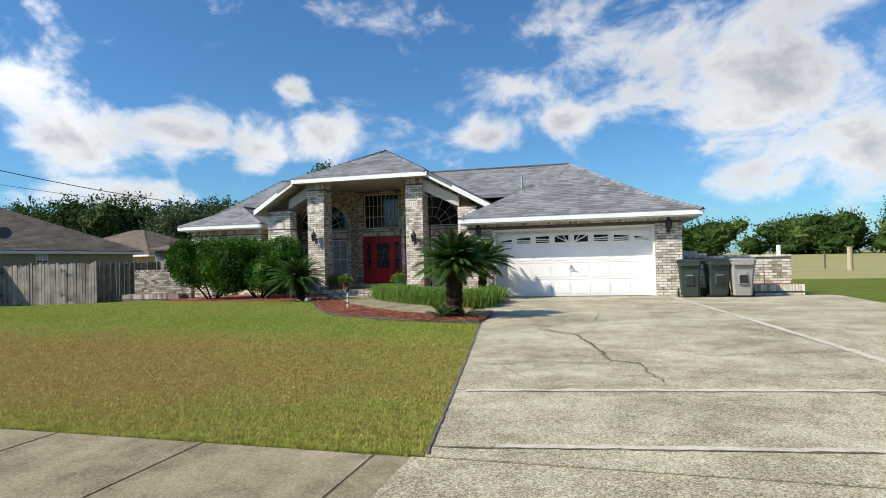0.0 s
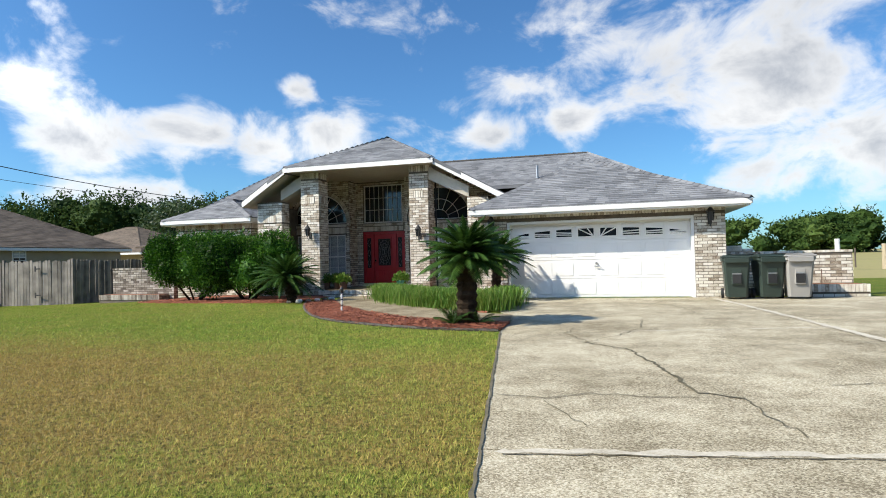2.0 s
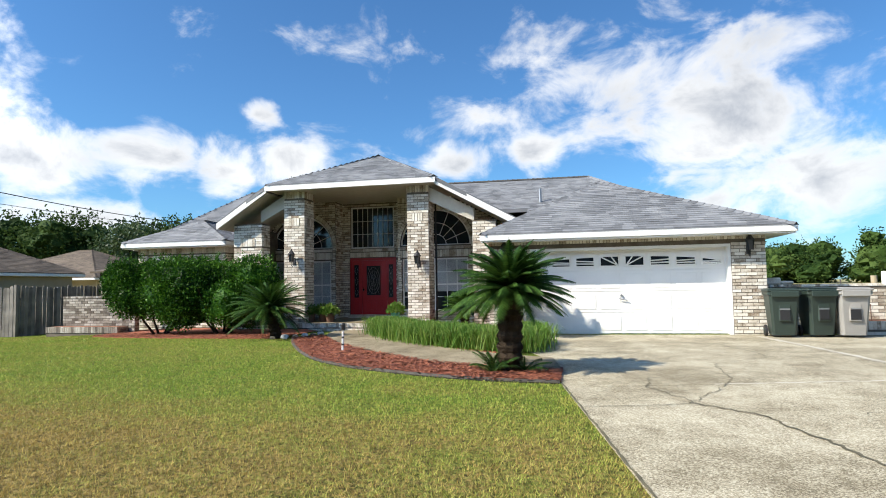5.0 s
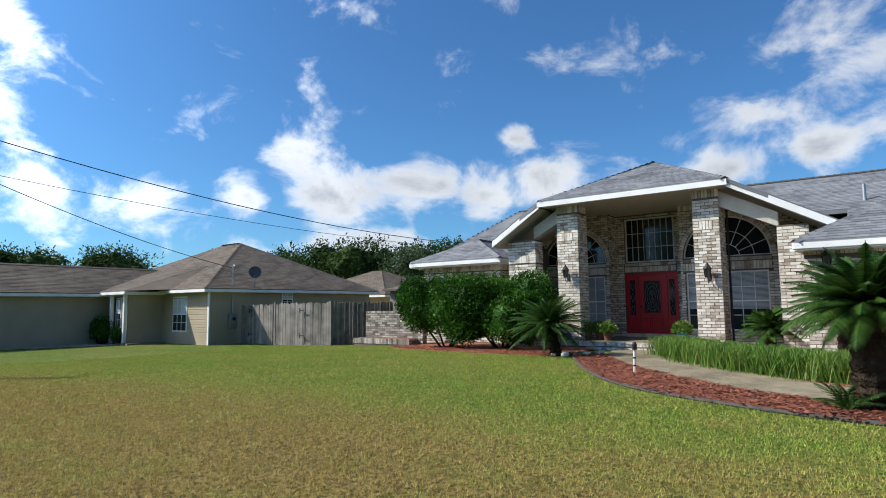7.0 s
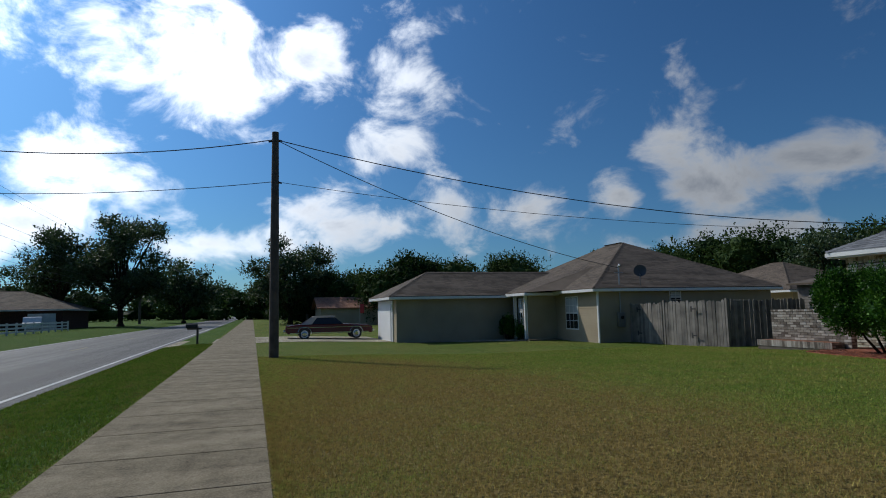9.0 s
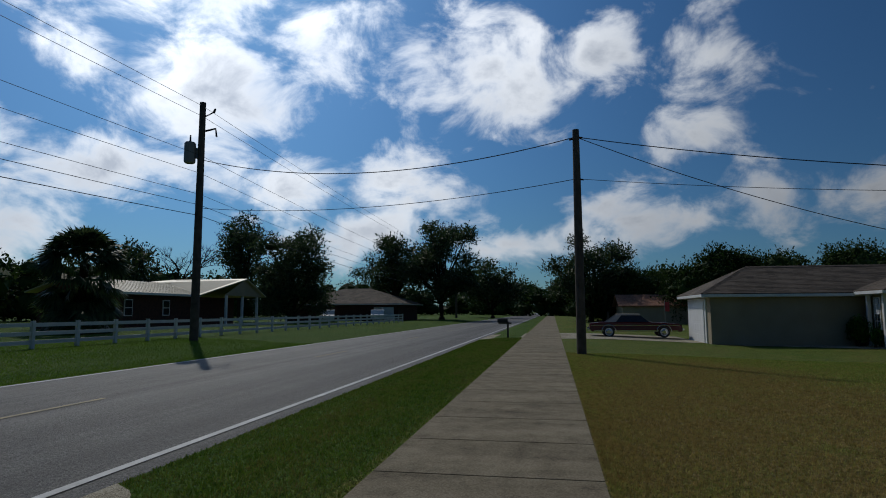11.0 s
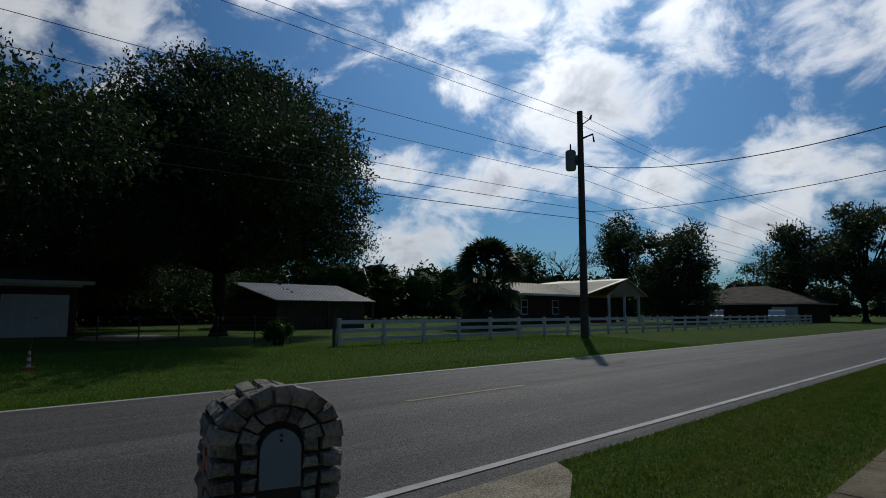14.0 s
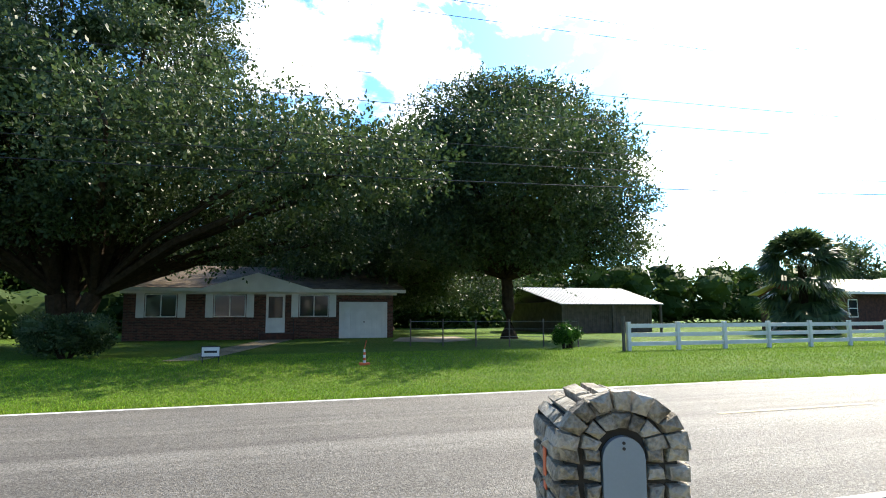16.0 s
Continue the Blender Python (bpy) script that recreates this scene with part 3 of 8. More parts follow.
def hole_wall(x0, x1, z0, z1, y, holes, thick=0.22, bm=None, z1b=None):
    """A wall along x with openings (x0, x1, z0, z1, arch): arch adds a half-round on top; z1b: the height at x1, under a slope."""
    bm = bm or bmesh.new()
    outer = [(x0, z0), (x1, z0), (x1, z1 if z1b is None else z1b), (x0, z1)]
    loops = [outer]
    for a, b, c, d, arch in holes:
        if arch:
            r, cx = (b - a) / 2, (a + b) / 2
            loops.append([(a, c), (b, c)] + [(cx + r * math.cos(math.pi * k / 20), d + r * math.sin(math.pi * k / 20)) for k in range(21)])
        else:
            loops.append([(a, c), (b, c), (b, d), (a, d)])
    edges, rings = [], []
    for lp in loops:
        vs = [bm.verts.new((x, y, z)) for x, z in lp]
        rings.append(vs)
        edges += [bm.edges.new((vs[i], vs[(i + 1) % len(vs)])) for i in range(len(vs))]
    fill = bmesh.ops.triangle_fill(bm, edges=edges, use_beauty=True)
    faces = [f for f in fill["geom"] if isinstance(f, bmesh.types.BMFace)]
    ext = bmesh.ops.extrude_face_region(bm, geom=faces)
    bmesh.ops.translate(bm, verts=[v for v in ext["geom"] if isinstance(v, bmesh.types.BMVert)], vec=(0, thick, 0))
    bmesh.ops.recalc_face_normals(bm, faces=bm.faces)
    return bm


CX = -8.84                       # middle of the front door
PY, WY, DY, GY = 20.35, 22.72, 23.40, 18.73   # planes: columns, window walls, door wall, garage wall
FLOOR = 0.31
WIN_L, WIN_R = (-12.34, -10.07), (-7.62, -5.20)
wall_garage = hpart("wall", hole_wall(-4.05, 2.52, -0.05, 2.62, GY + 0.012, [(-3.2, 1.76, -0.04, 2.27, False)]), M_MORTAR, None, "brick wall round the garage door")
wall_door = hpart("wall", hole_wall(-10.0, -7.66, 0.0, 4.75, DY + 0.012, [(-9.70, -7.98, FLOOR, 2.40, False), (-9.66, -8.05, 2.74, 4.22, False)]), M_MORTAR, None, "brick wall round the front door")
wall_left = hpart("wall", hole_wall(-12.38, -9.95, 0.0, 3.62, WY + 0.012, [(*WIN_L, 2.74, 2.76, True), (WIN_L[0] + 0.1, WIN_L[1] - 0.06, 0.62, 2.30, False)], z1b=4.9), M_MORTAR)
wall_right = hpart("wall", hole_wall(-7.7, -4.06, 0.0, 5.3, WY + 0.012, [(*WIN_R, 2.74, 2.76, True), (WIN_R[0] + 0.06, WIN_R[1] - 0.1, 0.55, 2.30, False)], z1b=3.42), M_MORTAR)
hpart("wall", B(-10.0, WY + 0.05, 0.0, -9.955, DY + 0.3, 4.75), M_MORTAR)
hpart("wall", B(-7.70, WY + 0.05, 0.0, -7.665, DY + 0.3, 4.75), M_MORTAR)
COURSE, BLEN, JOINT = 0.08, 0.24, 0.015


class Pile:
    """Collects boxes into one mesh."""

    def __init__(self):
        self.v, self.f = [], []

    def block(self, o, u, n, u0, u1, z0, z1, proud):
        """A block on a wall face: o corner (x, y), u along the wall, n outward."""
        i = len(self.v)
        for d in (0.0, proud):
            for a, z in ((u0, z0), (u1, z0), (u1, z1), (u0, z1)):
                self.v.append((o[0] + u[0] * a + n[0] * d, o[1] + u[1] * a + n[1] * d, z))
        for q in ((4, 5, 6, 7), (0, 1, 5, 4), (1, 2, 6, 5), (2, 3, 7, 6), (3, 0, 4, 7)):
            self.f.append(tuple(i + k for k in q))


def segments(a, b, cuts):
    out = [(a, b)]
    for c, d in cuts:
        nxt = []
        for s, e in out:
            if d <= s or c >= e:
                nxt.append((s, e))
            else:
                if c - s > 0.03:
                    nxt.append((s, c))
                if e - d > 0.03:
                    nxt.append((d, e))
        out = nxt
    return out


def lay_bricks(pile, o, u, n, length, z0, z1, cuts=lambda z: [], soldier_top=True, rnd=random.Random(4)):
    """Running-bond bricks over a wall face, with a soldier course along its top."""
    top = z1 - 0.21 if soldier_top else z1
    row, z = 0, z0
    while z + COURSE <= top + 1e-6:
        for s, e in segments(0.0, length, cuts(z + COURSE / 2)):
            k = math.floor(s / BLEN) - 1
            while True:
                a = max(s, k * BLEN + (row % 2) * BLEN / 2)
                b = min(e, (k + 1) * BLEN + (row % 2) * BLEN / 2)
                k += 1
                if a >= e:
                    break
                if b - a > 0.035:
                    pile.block(o, u, n, a + JOINT / 2, b - JOINT / 2, z + JOINT / 2, z + COURSE - JOINT / 2, 0.013 + rnd.uniform(-0.003, 0.003))
        row += 1
        z += COURSE
    if soldier_top:
        for s, e in segments(0.0, length, cuts(top + 0.1)):
            m = max(1, round((e - s) / 0.082))
            for i in range(m):
                a = s + (e - s) * i / m
                pile.block(o, u, n, a + 0.005, a + (e - s) / m - 0.005, top + 0.006, z1 - 0.006, 0.016 + rnd.uniform(-0.003, 0.003))


def soldiers(pile, o, u, n, a0, a1, z0, z1, step=0.082, proud=0.022):
    m = max(1, round((a1 - a0) / step))
    for i in range(m):
        a = a0 + (a1 - a0) * i / m
        pile.block(o, u, n, a + 0.005, a + (a1 - a0) / m - 0.005, z0 + 0.005, z1 - 0.005, proud)


def arch_ring(pile, o, u, n, cx, cz, r, w=0.13, proud=0.022):
    m = round(math.pi * (r + w / 2) / 0.085)
    for i in range(m):
        i0 = len(pile.v)
        a0, a1 = math.pi * (i + 0.06) / m, math.pi * (i + 0.94) / m
        pts = [(cx + q * math.cos(a), cz + q * math.sin(a)) for q, a in ((r, a0), (r + w, a0), (r + w, a1), (r, a1))]
        for d in (0.0, proud):
            for a, z in pts:
                pile.v.append((o[0] + u[0] * a + n[0] * d, o[1] + u[1] * a + n[1] * d, z))
        for q in ((4, 7, 6, 5), (0, 4, 5, 1), (1, 5, 6, 2), (2, 6, 7, 3), (3, 7, 4, 0)):
            pile.f.append(tuple(i0 + k for k in q))


def arch_cut(x0, a, b, zc, r, w=0.14):
    """What an arched opening takes out of a row at height z; a, b measured from x0."""
    cx = (a + b) / 2 - x0

    def cut(z):
        if z < zc - 0.03 or z > zc + r + w:
            return []
        h = math.sqrt(max(0.0, (r + w) ** 2 - max(0.0, z - zc) ** 2))
        return [(cx - h, cx + h)]
    return cut


def rect_cut(x0, a, b, z0, z1):
    return lambda z: [(a - x0, b - x0)] if z0 < z < z1 else []


def all_cuts(*cs):
    return lambda z: [k for c in cs for k in c(z)]


def hung(pile, name, mat, parent, label=""):
    return hraw(name, pile.v, pile.f, mat, parent, label)


# garage front
p = Pile()
lay_bricks(p, (-4.05, GY), (1, 0), (0, -1), 6.57, -0.02, 2.58, rect_cut(-4.05, -3.2, 1.76, -1, 2.28))
tagged(hung(p, "brickwork", M_BRICK, wall_garage), kind="stuff")
hpart("wall", B(2.30, GY + 0.235, -0.05, 2.507, 27, 2.6), M_MORTAR, None, "brick side wall of the garage")
p = Pile()
lay_bricks(p, (2.507, GY), (0, 1), (1, 0), 8.0, -0.02, 2.58)
tagged(hung(p, "brickwork", M_BRICK, wall_garage), kind="stuff")
hpart("wall", B(-4.04, GY + 0.235, -0.05, -3.84, 22.7, 2.6), M_MORTAR)
# door wall and window walls
p = Pile()
lay_bricks(p, (-10.0, DY), (1, 0), (0, -1), 2.34, FLOOR, 4.55, all_cuts(rect_cut(-10, -9.70, -7.98, 0, 2.40), rect_cut(-10, -9.70, -8.0, 2.40, 2.74), rect_cut(-10, -9.66, -8.05, 2.70, 4.22)))
soldiers(p, (-10.0, DY), (1, 0), (0, -1), 0.32, 1.98, 2.42, 2.60)
soldiers(p, (-10.0, DY), (1, 0), (0, -1), 0.32, 1.98, 2.62, 2.72, step=0.25)
tagged(hung(p, "brickwork", M_BRICK, wall_door), kind="stuff")
p = Pile()
lay_bricks(p, (-9.955, WY), (0, 1), (1, 0), 0.68, FLOOR, 4.55)
lay_bricks(p, (-13.2, WY), (1, 0), (0, -1), 3.245, 0.1, 4.55, all_cuts(lambda z: [(-1, 0.85 + max(0.0, (z - 3.55) / 0.59))], arch_cut(-13.2, *WIN_L, 2.74, 1.165), rect_cut(-13.2, WIN_L[0], WIN_L[1], 2.30, 2.74), rect_cut(-13.2, WIN_L[0] + 0.1, WIN_L[1] - 0.06, 0.62, 2.32)))
arch_ring(p, (-13.2, WY), (1, 0), (0, -1), sum(WIN_L) / 2 + 13.2, 2.74, 1.165)
soldiers(p, (-13.2, WY), (1, 0), (0, -1), WIN_L[0] + 13.2, WIN_L[1] + 13.2, 2.34, 2.58)
soldiers(p, (-13.2, WY), (1, 0), (0, -1), WIN_L[0] + 13.2, WIN_L[1] + 13.2, 2.60, 2.70, step=0.25, proud=0.05)
tagged(hung(p, "brickwork", M_BRICK, wall_left), kind="stuff")
p = Pile()
lay_bricks(p, (-7.7, WY), (1, 0), (0, -1), 3.64, 0.1, 4.40, all_cuts(lambda z: [(3.62 - max(0.0, (z - 3.38) / 0.545), 9)], arch_cut(-7.7, *WIN_R, 2.74, 1.21), rect_cut(-7.7, WIN_R[0], WIN_R[1], 2.30, 2.74), rect_cut(-7.7, WIN_R[0] + 0.06, WIN_R[1] - 0.1, 0.55, 2.32)))
arch_ring(p, (-7.7, WY), (1, 0), (0, -1), sum(WIN_R) / 2 + 7.7, 2.74, 1.21)
soldiers(p, (-7.7, WY), (1, 0), (0, -1), WIN_R[0] + 7.7, WIN_R[1] + 7.7, 2.34, 2.58)
soldiers(p, (-7.7, WY), (1, 0), (0, -1), WIN_R[0] + 7.7, WIN_R[1] + 7.7, 2.60, 2.70, step=0.25, proud=0.05)
tagged(hung(p, "brickwork", M_BRICK, wall_right), kind="stuff")


def brick_pier(x0, x1, y0, y1, z0, z1, name, label, band=None, faces="fr", top=True):
    """A pier of mortar with bricks on its faces (f front, r right, l left)."""
    core = hpart(name, B(x0 + 0.012, y0 + 0.012, z0, x1 - 0.012, y1 - 0.012, z1), M_MORTAR, None, label)
    q = Pile()
    cut = (lambda z: [(-1, 9)] if band and band[0] < z < band[1] else [])
    for f, o, u, n, ln in (("f", (x0, y0 + 0.013), (1, 0), (0, -1), x1 - x0), ("r", (x1 - 0.013, y0), (0, 1), (1, 0), y1 - y0), ("l", (x0 + 0.013, y0), (0, 1), (-1, 0), y1 - y0)):
        if f in faces:
            lay_bricks(q, o, u, n, ln, z0, z1, cut, top)
            if band:
                soldiers(q, o, u, n, ln * 0.24, ln * 0.76, band[0], band[1], proud=0.03)
                for zz in (band[0], band[0] + COURSE, band[0] + 2 * COURSE):
                    q.block(o, u, n, 0.005, ln * 0.24 - 0.005, zz + 0.005, zz + COURSE - 0.006, 0.014)
                    q.block(o, u, n, ln * 0.76 + 0.005, ln - 0.005, zz + 0.005, zz + COURSE - 0.006, 0.014)
    tagged(hung(q, "brickwork", M_BRICK, core), kind="stuff")
    return core


col_left = brick_pier(-10.67, -9.98, PY, PY + 0.68, 0.02, 4.36, "column", "tall square brick porch column", (3.30, 3.54), "frl")
pier_left = brick_pier(-12.40, -11.42, PY, PY + 0.5, 0.02, 3.42, "pier", "brick end pier of the porch", (2.70, 2.94), "frl", False)
pier_right = brick_pier(-4.74, -4.05, PY, PY + 0.5, 0.02, 3.26, "pier", "brick end pier beside the garage", None, "fl", False)
hpart("wall", B(-12.388, PY + 0.49, 0, -12.2, 24, 3.35), M_MORTAR)

# left wing
wall_wing = hpart("wall", hole_wall(-16.75, -13.35, 0, 2.84, 21.412, [(-15.5, -14.3, 0.9, 2.3, False)]), M_MORTAR, None, "brick wall of the bedroom wing")
p = Pile()
lay_bricks(p, (-16.75, 21.40), (1, 0), (0, -1), 3.4, 0.02, 2.82, rect_cut(-16.75, -15.5, -14.3, 0.9, 2.3))
lay_bricks(p, (-13.35, 21.40), (0, 1), (1, 0), 1.4, 0.02, 2.82)
tagged(hung(p, "brickwork", M_BRICK, wall_wing), kind="stuff")
hpart("wall", B(-13.50, 21.64, 0, -13.362, 22.8, 2.84), M_MORTAR)
hpart("wall", B(-13.36, 22.8, 0, -12.39, 23.0, 2.84), M_MORTAR)
hpart("wall", B(-16.74, 21.64, 0, -16.5, 33.0, 2.84), M_MORTAR, None, "plain side wall")
hpart("wall", B(-16.5, 32.8, 0, 2.3, 33.0, 2.84), M_MORTAR, None, "plain rear wall")


# ---- roofs ----
def in_plane(poly, e):
    """Axes of a roof plane: e along the eave, s up the slope, n out."""
    a, b, c = (Vector(q) for q in poly[:3])
    e = Vector(e).normalized()
    n = (b - a).cross(c - a).normalized()
    if n.z < 0:
        n = -n
    s = n.cross(e)
    if s.z < 0:
        s = -s
    return a, e, s, n


def shingles(poly, e, hang, mat, name="shingles", step=0.15, tab=0.32, rnd=random.Random(8)):
    """Lapped shingle tabs over a convex roof plane, in courses from the eave up."""
    o, e, s, n = in_plane(poly, e)
    flat = [((Vector(q) - o).dot(e), (Vector(q) - o).dot(s)) for q in poly]
    v0, v1 = min(q[1] for q in flat), max(q[1] for q in flat)
    V, F = [], []
    v, row = v0, 0
    while v < v1 - 0.02:
        vm = min(v + step * 0.5, v1 - 0.01)
        xs = []
        for (ua, va), (ub, vb) in zip(flat, flat[1:] + flat[:1]):
            if (va - vm) * (vb - vm) <= 0 and va != vb:
                xs.append(ua + (ub - ua) * (vm - va) / (vb - va))
        if len(xs) >= 2:
            u, end = min(xs), max(xs)
            first = True
            while u < end - 0.01:
                w = tab * rnd.uniform(0.55, 1.3) if not first else tab * rnd.uniform(0.2, 1.0)
                first = False
                b = min(u + w, end)
                lift = rnd.uniform(0.010, 0.017)
                i = len(V)
                for uu, vv, h in ((u + 0.003, v, 0.0), (b - 0.003, v, 0.0), (u + 0.003, v, lift), (b - 0.003, v, lift), (b - 0.003, v + step * 1.1, 0.004), (u + 0.003, v + step * 1.1, 0.004)):
                    V.append(tuple(o + e * uu + s * vv + n * h))
                F += [(i, i + 1, i + 3, i + 2), (i + 2, i + 3, i + 4, i + 5)]
                u = b
        v += step
        row += 1
    return hang(name, V, F, mat)


def roof_plane(poly, e, name="roof", label="", mat=None, hang=None, hang_bm=None, thick=0.12, tabs=True):
    mat, hang, hang_bm = mat or M_SHINGLE, hang or hraw, hang_bm or hpart
    base = hang_bm(name, slab(poly, thick), mat, None, label)
    if tabs:
        tagged(shingles(poly, e, hang, mat), kind="stuff")
    return base


def cap_line(a, b, mat=None, hang_bm=None, w=0.14):
    """Ridge or hip caps."""
    a, b = Vector(a), Vector(b)
    d = b - a
    side = d.cross(Vector((0, 0, 1))).normalized() * w
    bm = bmesh.new()
    m = max(1, int(d.length / 0.2))
    for i in range(m):
        p0, p1 = a + d * (i / m), a + d * ((i + 1.12) / m)
        q = [p0 + side - Vector((0, 0, 0.03)), p0 + Vector((0, 0, 0.045)), p0 - side - Vector((0, 0, 0.03)), p1 - side - Vector((0, 0, 0.045)), p1 + Vector((0, 0, 0.028)), p1 + side - Vector((0, 0, 0.045))]
        vs = [bm.verts.new(c) for c in q]
        bm.faces.new((vs[0], vs[1], vs[4], vs[5]))
        bm.faces.new((vs[1], vs[2], vs[3], vs[4]))
    return (hang_bm or hpart)("ridge_cap", bm, mat or M_SHINGLE)


def fascia(a, b, h=0.14, t=0.03, hang_bm=None, mat=None):
    """A board under a roof edge from a to b."""
    a, b = Vector(a), Vector(b)
    d = b - a
    nrm = Vector((d.y, -d.x, 0)).normalized() * t
    bm = bmesh.new()
    c = [a, b, b + nrm, a + nrm]
    lo = [bm.verts.new(q - Vector((0, 0, h))) for q in c]
    hi = [bm.verts.new(q - Vector((0, 0, 0.015))) for q in c]
    bm.faces.new(lo)
    bm.faces.new(hi)
    for i in range(4):
        bm.faces.new((lo[i], lo[(i + 1) % 4], hi[(i + 1) % 4], hi[i]))
    bmesh.ops.recalc_face_normals(bm, faces=bm.faces)
    return (hang_bm or hpart)("fascia", bm, mat or M_WHITE)


GX0, GX1, GE, GZ = -4.18, 3.06, 18.28, 2.65
GM, GH = (GX0 + GX1) / 2, (GX1 - GX0) / 2
GA = (-1.08, GE + GH, 4.43)
GB = (-1.08, 27.2, GA[2])
roof_plane([(GX0, GE, GZ), (GX1, GE, GZ), GA], (1, 0, 0), label="grey shingle hip over the garage")
roof_plane([(GX1, GE, GZ), (GX1, 27.2, GZ), GB, GA], (0, 1, 0))
roof_plane([(GX0, GE, GZ), GA, GB, (GX0, 27.2, GZ)], (0, 1, 0))
for a, b in (((GX0, GE, GZ), GA), ((GX1, GE, GZ), GA), (GA, GB)):
    cap_line(a, b)
fascia((GX0, GE, GZ - 0.02), (GX1, GE, GZ - 0.02))
fascia((GX1, GE, GZ - 0.02), (GX1, 27.2, GZ - 0.02))
fascia((GX0, 21.9, GZ - 0.02), (GX0, GE, GZ - 0.02))
hpart("soffit", B(GX0, GE + 0.01, GZ - 0.20, GX1 - 0.01, GY + 0.2, GZ - 0.14), M_WHITE)
hpart("soffit", B(2.5, GY + 0.2, GZ - 0.20, GX1 - 0.01, 27, GZ - 0.14), M_WHITE)

RX, RZ = -8.5, 5.98
EZ, EY = 4.53, 19.90
AP, AB = (RX, 23.35, RZ), (RX, 29.0, RZ)
EL, ER = (-11.05, EY, EZ), (-5.75, EY, EZ)
LL, RR = (-12.78, 20.02, 3.47), (-3.42, 20.02, 3.24)
roof_plane([EL, ER, AP], (1, 0, 0), label="grey shingle clipped hip over the porch")
roof_plane([LL, EL, AP, AB, (LL[0], 29.0, LL[2])], (0, 1, 0))
roof_plane([RR, (RR[0], 29.0, RR[2]), AB, AP, ER], (0, 1, 0))
cap_line(EL, AP), cap_line(ER, AP), cap_line(AP, AB)
fascia((EL[0] - 0.03, EY, EZ - 0.02), (ER[0] + 0.03, EY, EZ - 0.02), 0.16)
fascia((LL[0], LL[1], LL[2] - 0.02), (EL[0], EL[1] + 0.05, EL[2] - 0.02), 0.2)
fascia((ER[0], ER[1] + 0.05, ER[2] - 0.02), (RR[0], RR[1], RR[2] - 0.02), 0.2)
fascia((LL[0], 23.0, LL[2] - 0.02), (LL[0], LL[1], LL[2] - 0.02), 0.2)
fascia((RR[0], RR[1], RR[2] - 0.02), (RR[0], 23.0, RR[2] - 0.02), 0.2)
hpart("soffit", B(EL[0] + 0.02, EY + 0.01, 4.36, ER[0] - 0.02, DY + 0.2, 4.42), M_SOFFIT, None, "beige boarded porch ceiling")
# boxed beams that follow the rakes between columns and piers
for xa, za, xb, zb in ((-10.62, 4.33, -11.5, 3.82), (-6.08, 4.33, -4.7, 3.60)):
    bm = bmesh.new()
    vs = [bm.verts.new((x, y, z)) for y in (PY + 0.08, PY + 0.4) for x, z in ((xa, za - 0.42), (xb, zb - 0.36), (xb, zb), (xa, za))]
    for q in ((0, 1, 2, 3), (7, 6, 5, 4), (0, 4, 5, 1), (3, 2, 6, 7), (1, 5, 6, 2), (0, 3, 7, 4)):
        bm.faces.new([vs[i] for i in q])
    bmesh.ops.recalc_face_normals(bm, faces=bm.faces)
    hpart("beam", bm, M_SOFFIT, None, "beige boxed beam under the rake")
for (xa, za), (xb, zb) in (((-11.08, 4.30), (-12.76, 3.26)), ((-5.72, 4.30), (-3.44, 3.03))):
    bm = bmesh.new()
    vs = [bm.verts.new((x, y, z)) for x, z in ((xa, za), (xb, zb)) for y in (20.03, WY + 0.2)]
    bm.faces.new((vs[0], vs[1], vs[3], vs[2]))
    up_ = [bm.verts.new(v.co + Vector((0, 0, 0.04))) for v in vs]
    bm.faces.new((up_[0], up_[2], up_[3], up_[1]))
    for a, b in ((0, 1), (1, 3), (3, 2), (2, 0)):
        bm.faces.new((vs[a], vs[b], up_[b], up_[a]))
    bmesh.ops.recalc_face_normals(bm, faces=bm.faces)
    hpart("soffit", bm, M_SOFFIT)

# main hip
MZ, MR = 2.95, 5.62
ME = 21.7
R0, R1 = (-16.0, 27.6, MR + 0.06), (-1.24, 27.6, MR)
MK = MZ + (MR - MZ) * (24.0 - ME) / 5.9
roof_plane([(-16.74, 24.0, MK), (1.32, 24.0, MK), R1, R0], (1, 0, 0), label="main grey shingle roof")
roof_plane([(-17.2, ME, MZ), (-12.8, ME, MZ), (-12.8, 24.0, MK), (-16.74, 24.0, MK)], (1, 0, 0))
roof_plane([(-3.4, ME, MZ), (2.95, ME, MZ), (1.32, 24.0, MK), (-3.4, 24.0, MK)], (1, 0, 0))
roof_plane([(2.95, ME, MZ), (2.95, 33.5, MZ), R1], (0, 1, 0))
roof_plane([(-17.2, ME, MZ), R0, (-17.2, 33.5, MZ)], (0, 1, 0))
roof_plane([(-17.2, 33.5, MZ), R0, R1, (2.95, 33.5, MZ)], (1, 0, 0), tabs=False)
cap_line(R0, R1, M_EDGE), cap_line(R0, (-17.2, ME, MZ)), cap_line(R1, (2.95, ME, MZ))
fascia((-17.2, 33.4, MZ - 0.02), (-17.2, ME, MZ - 0.02))
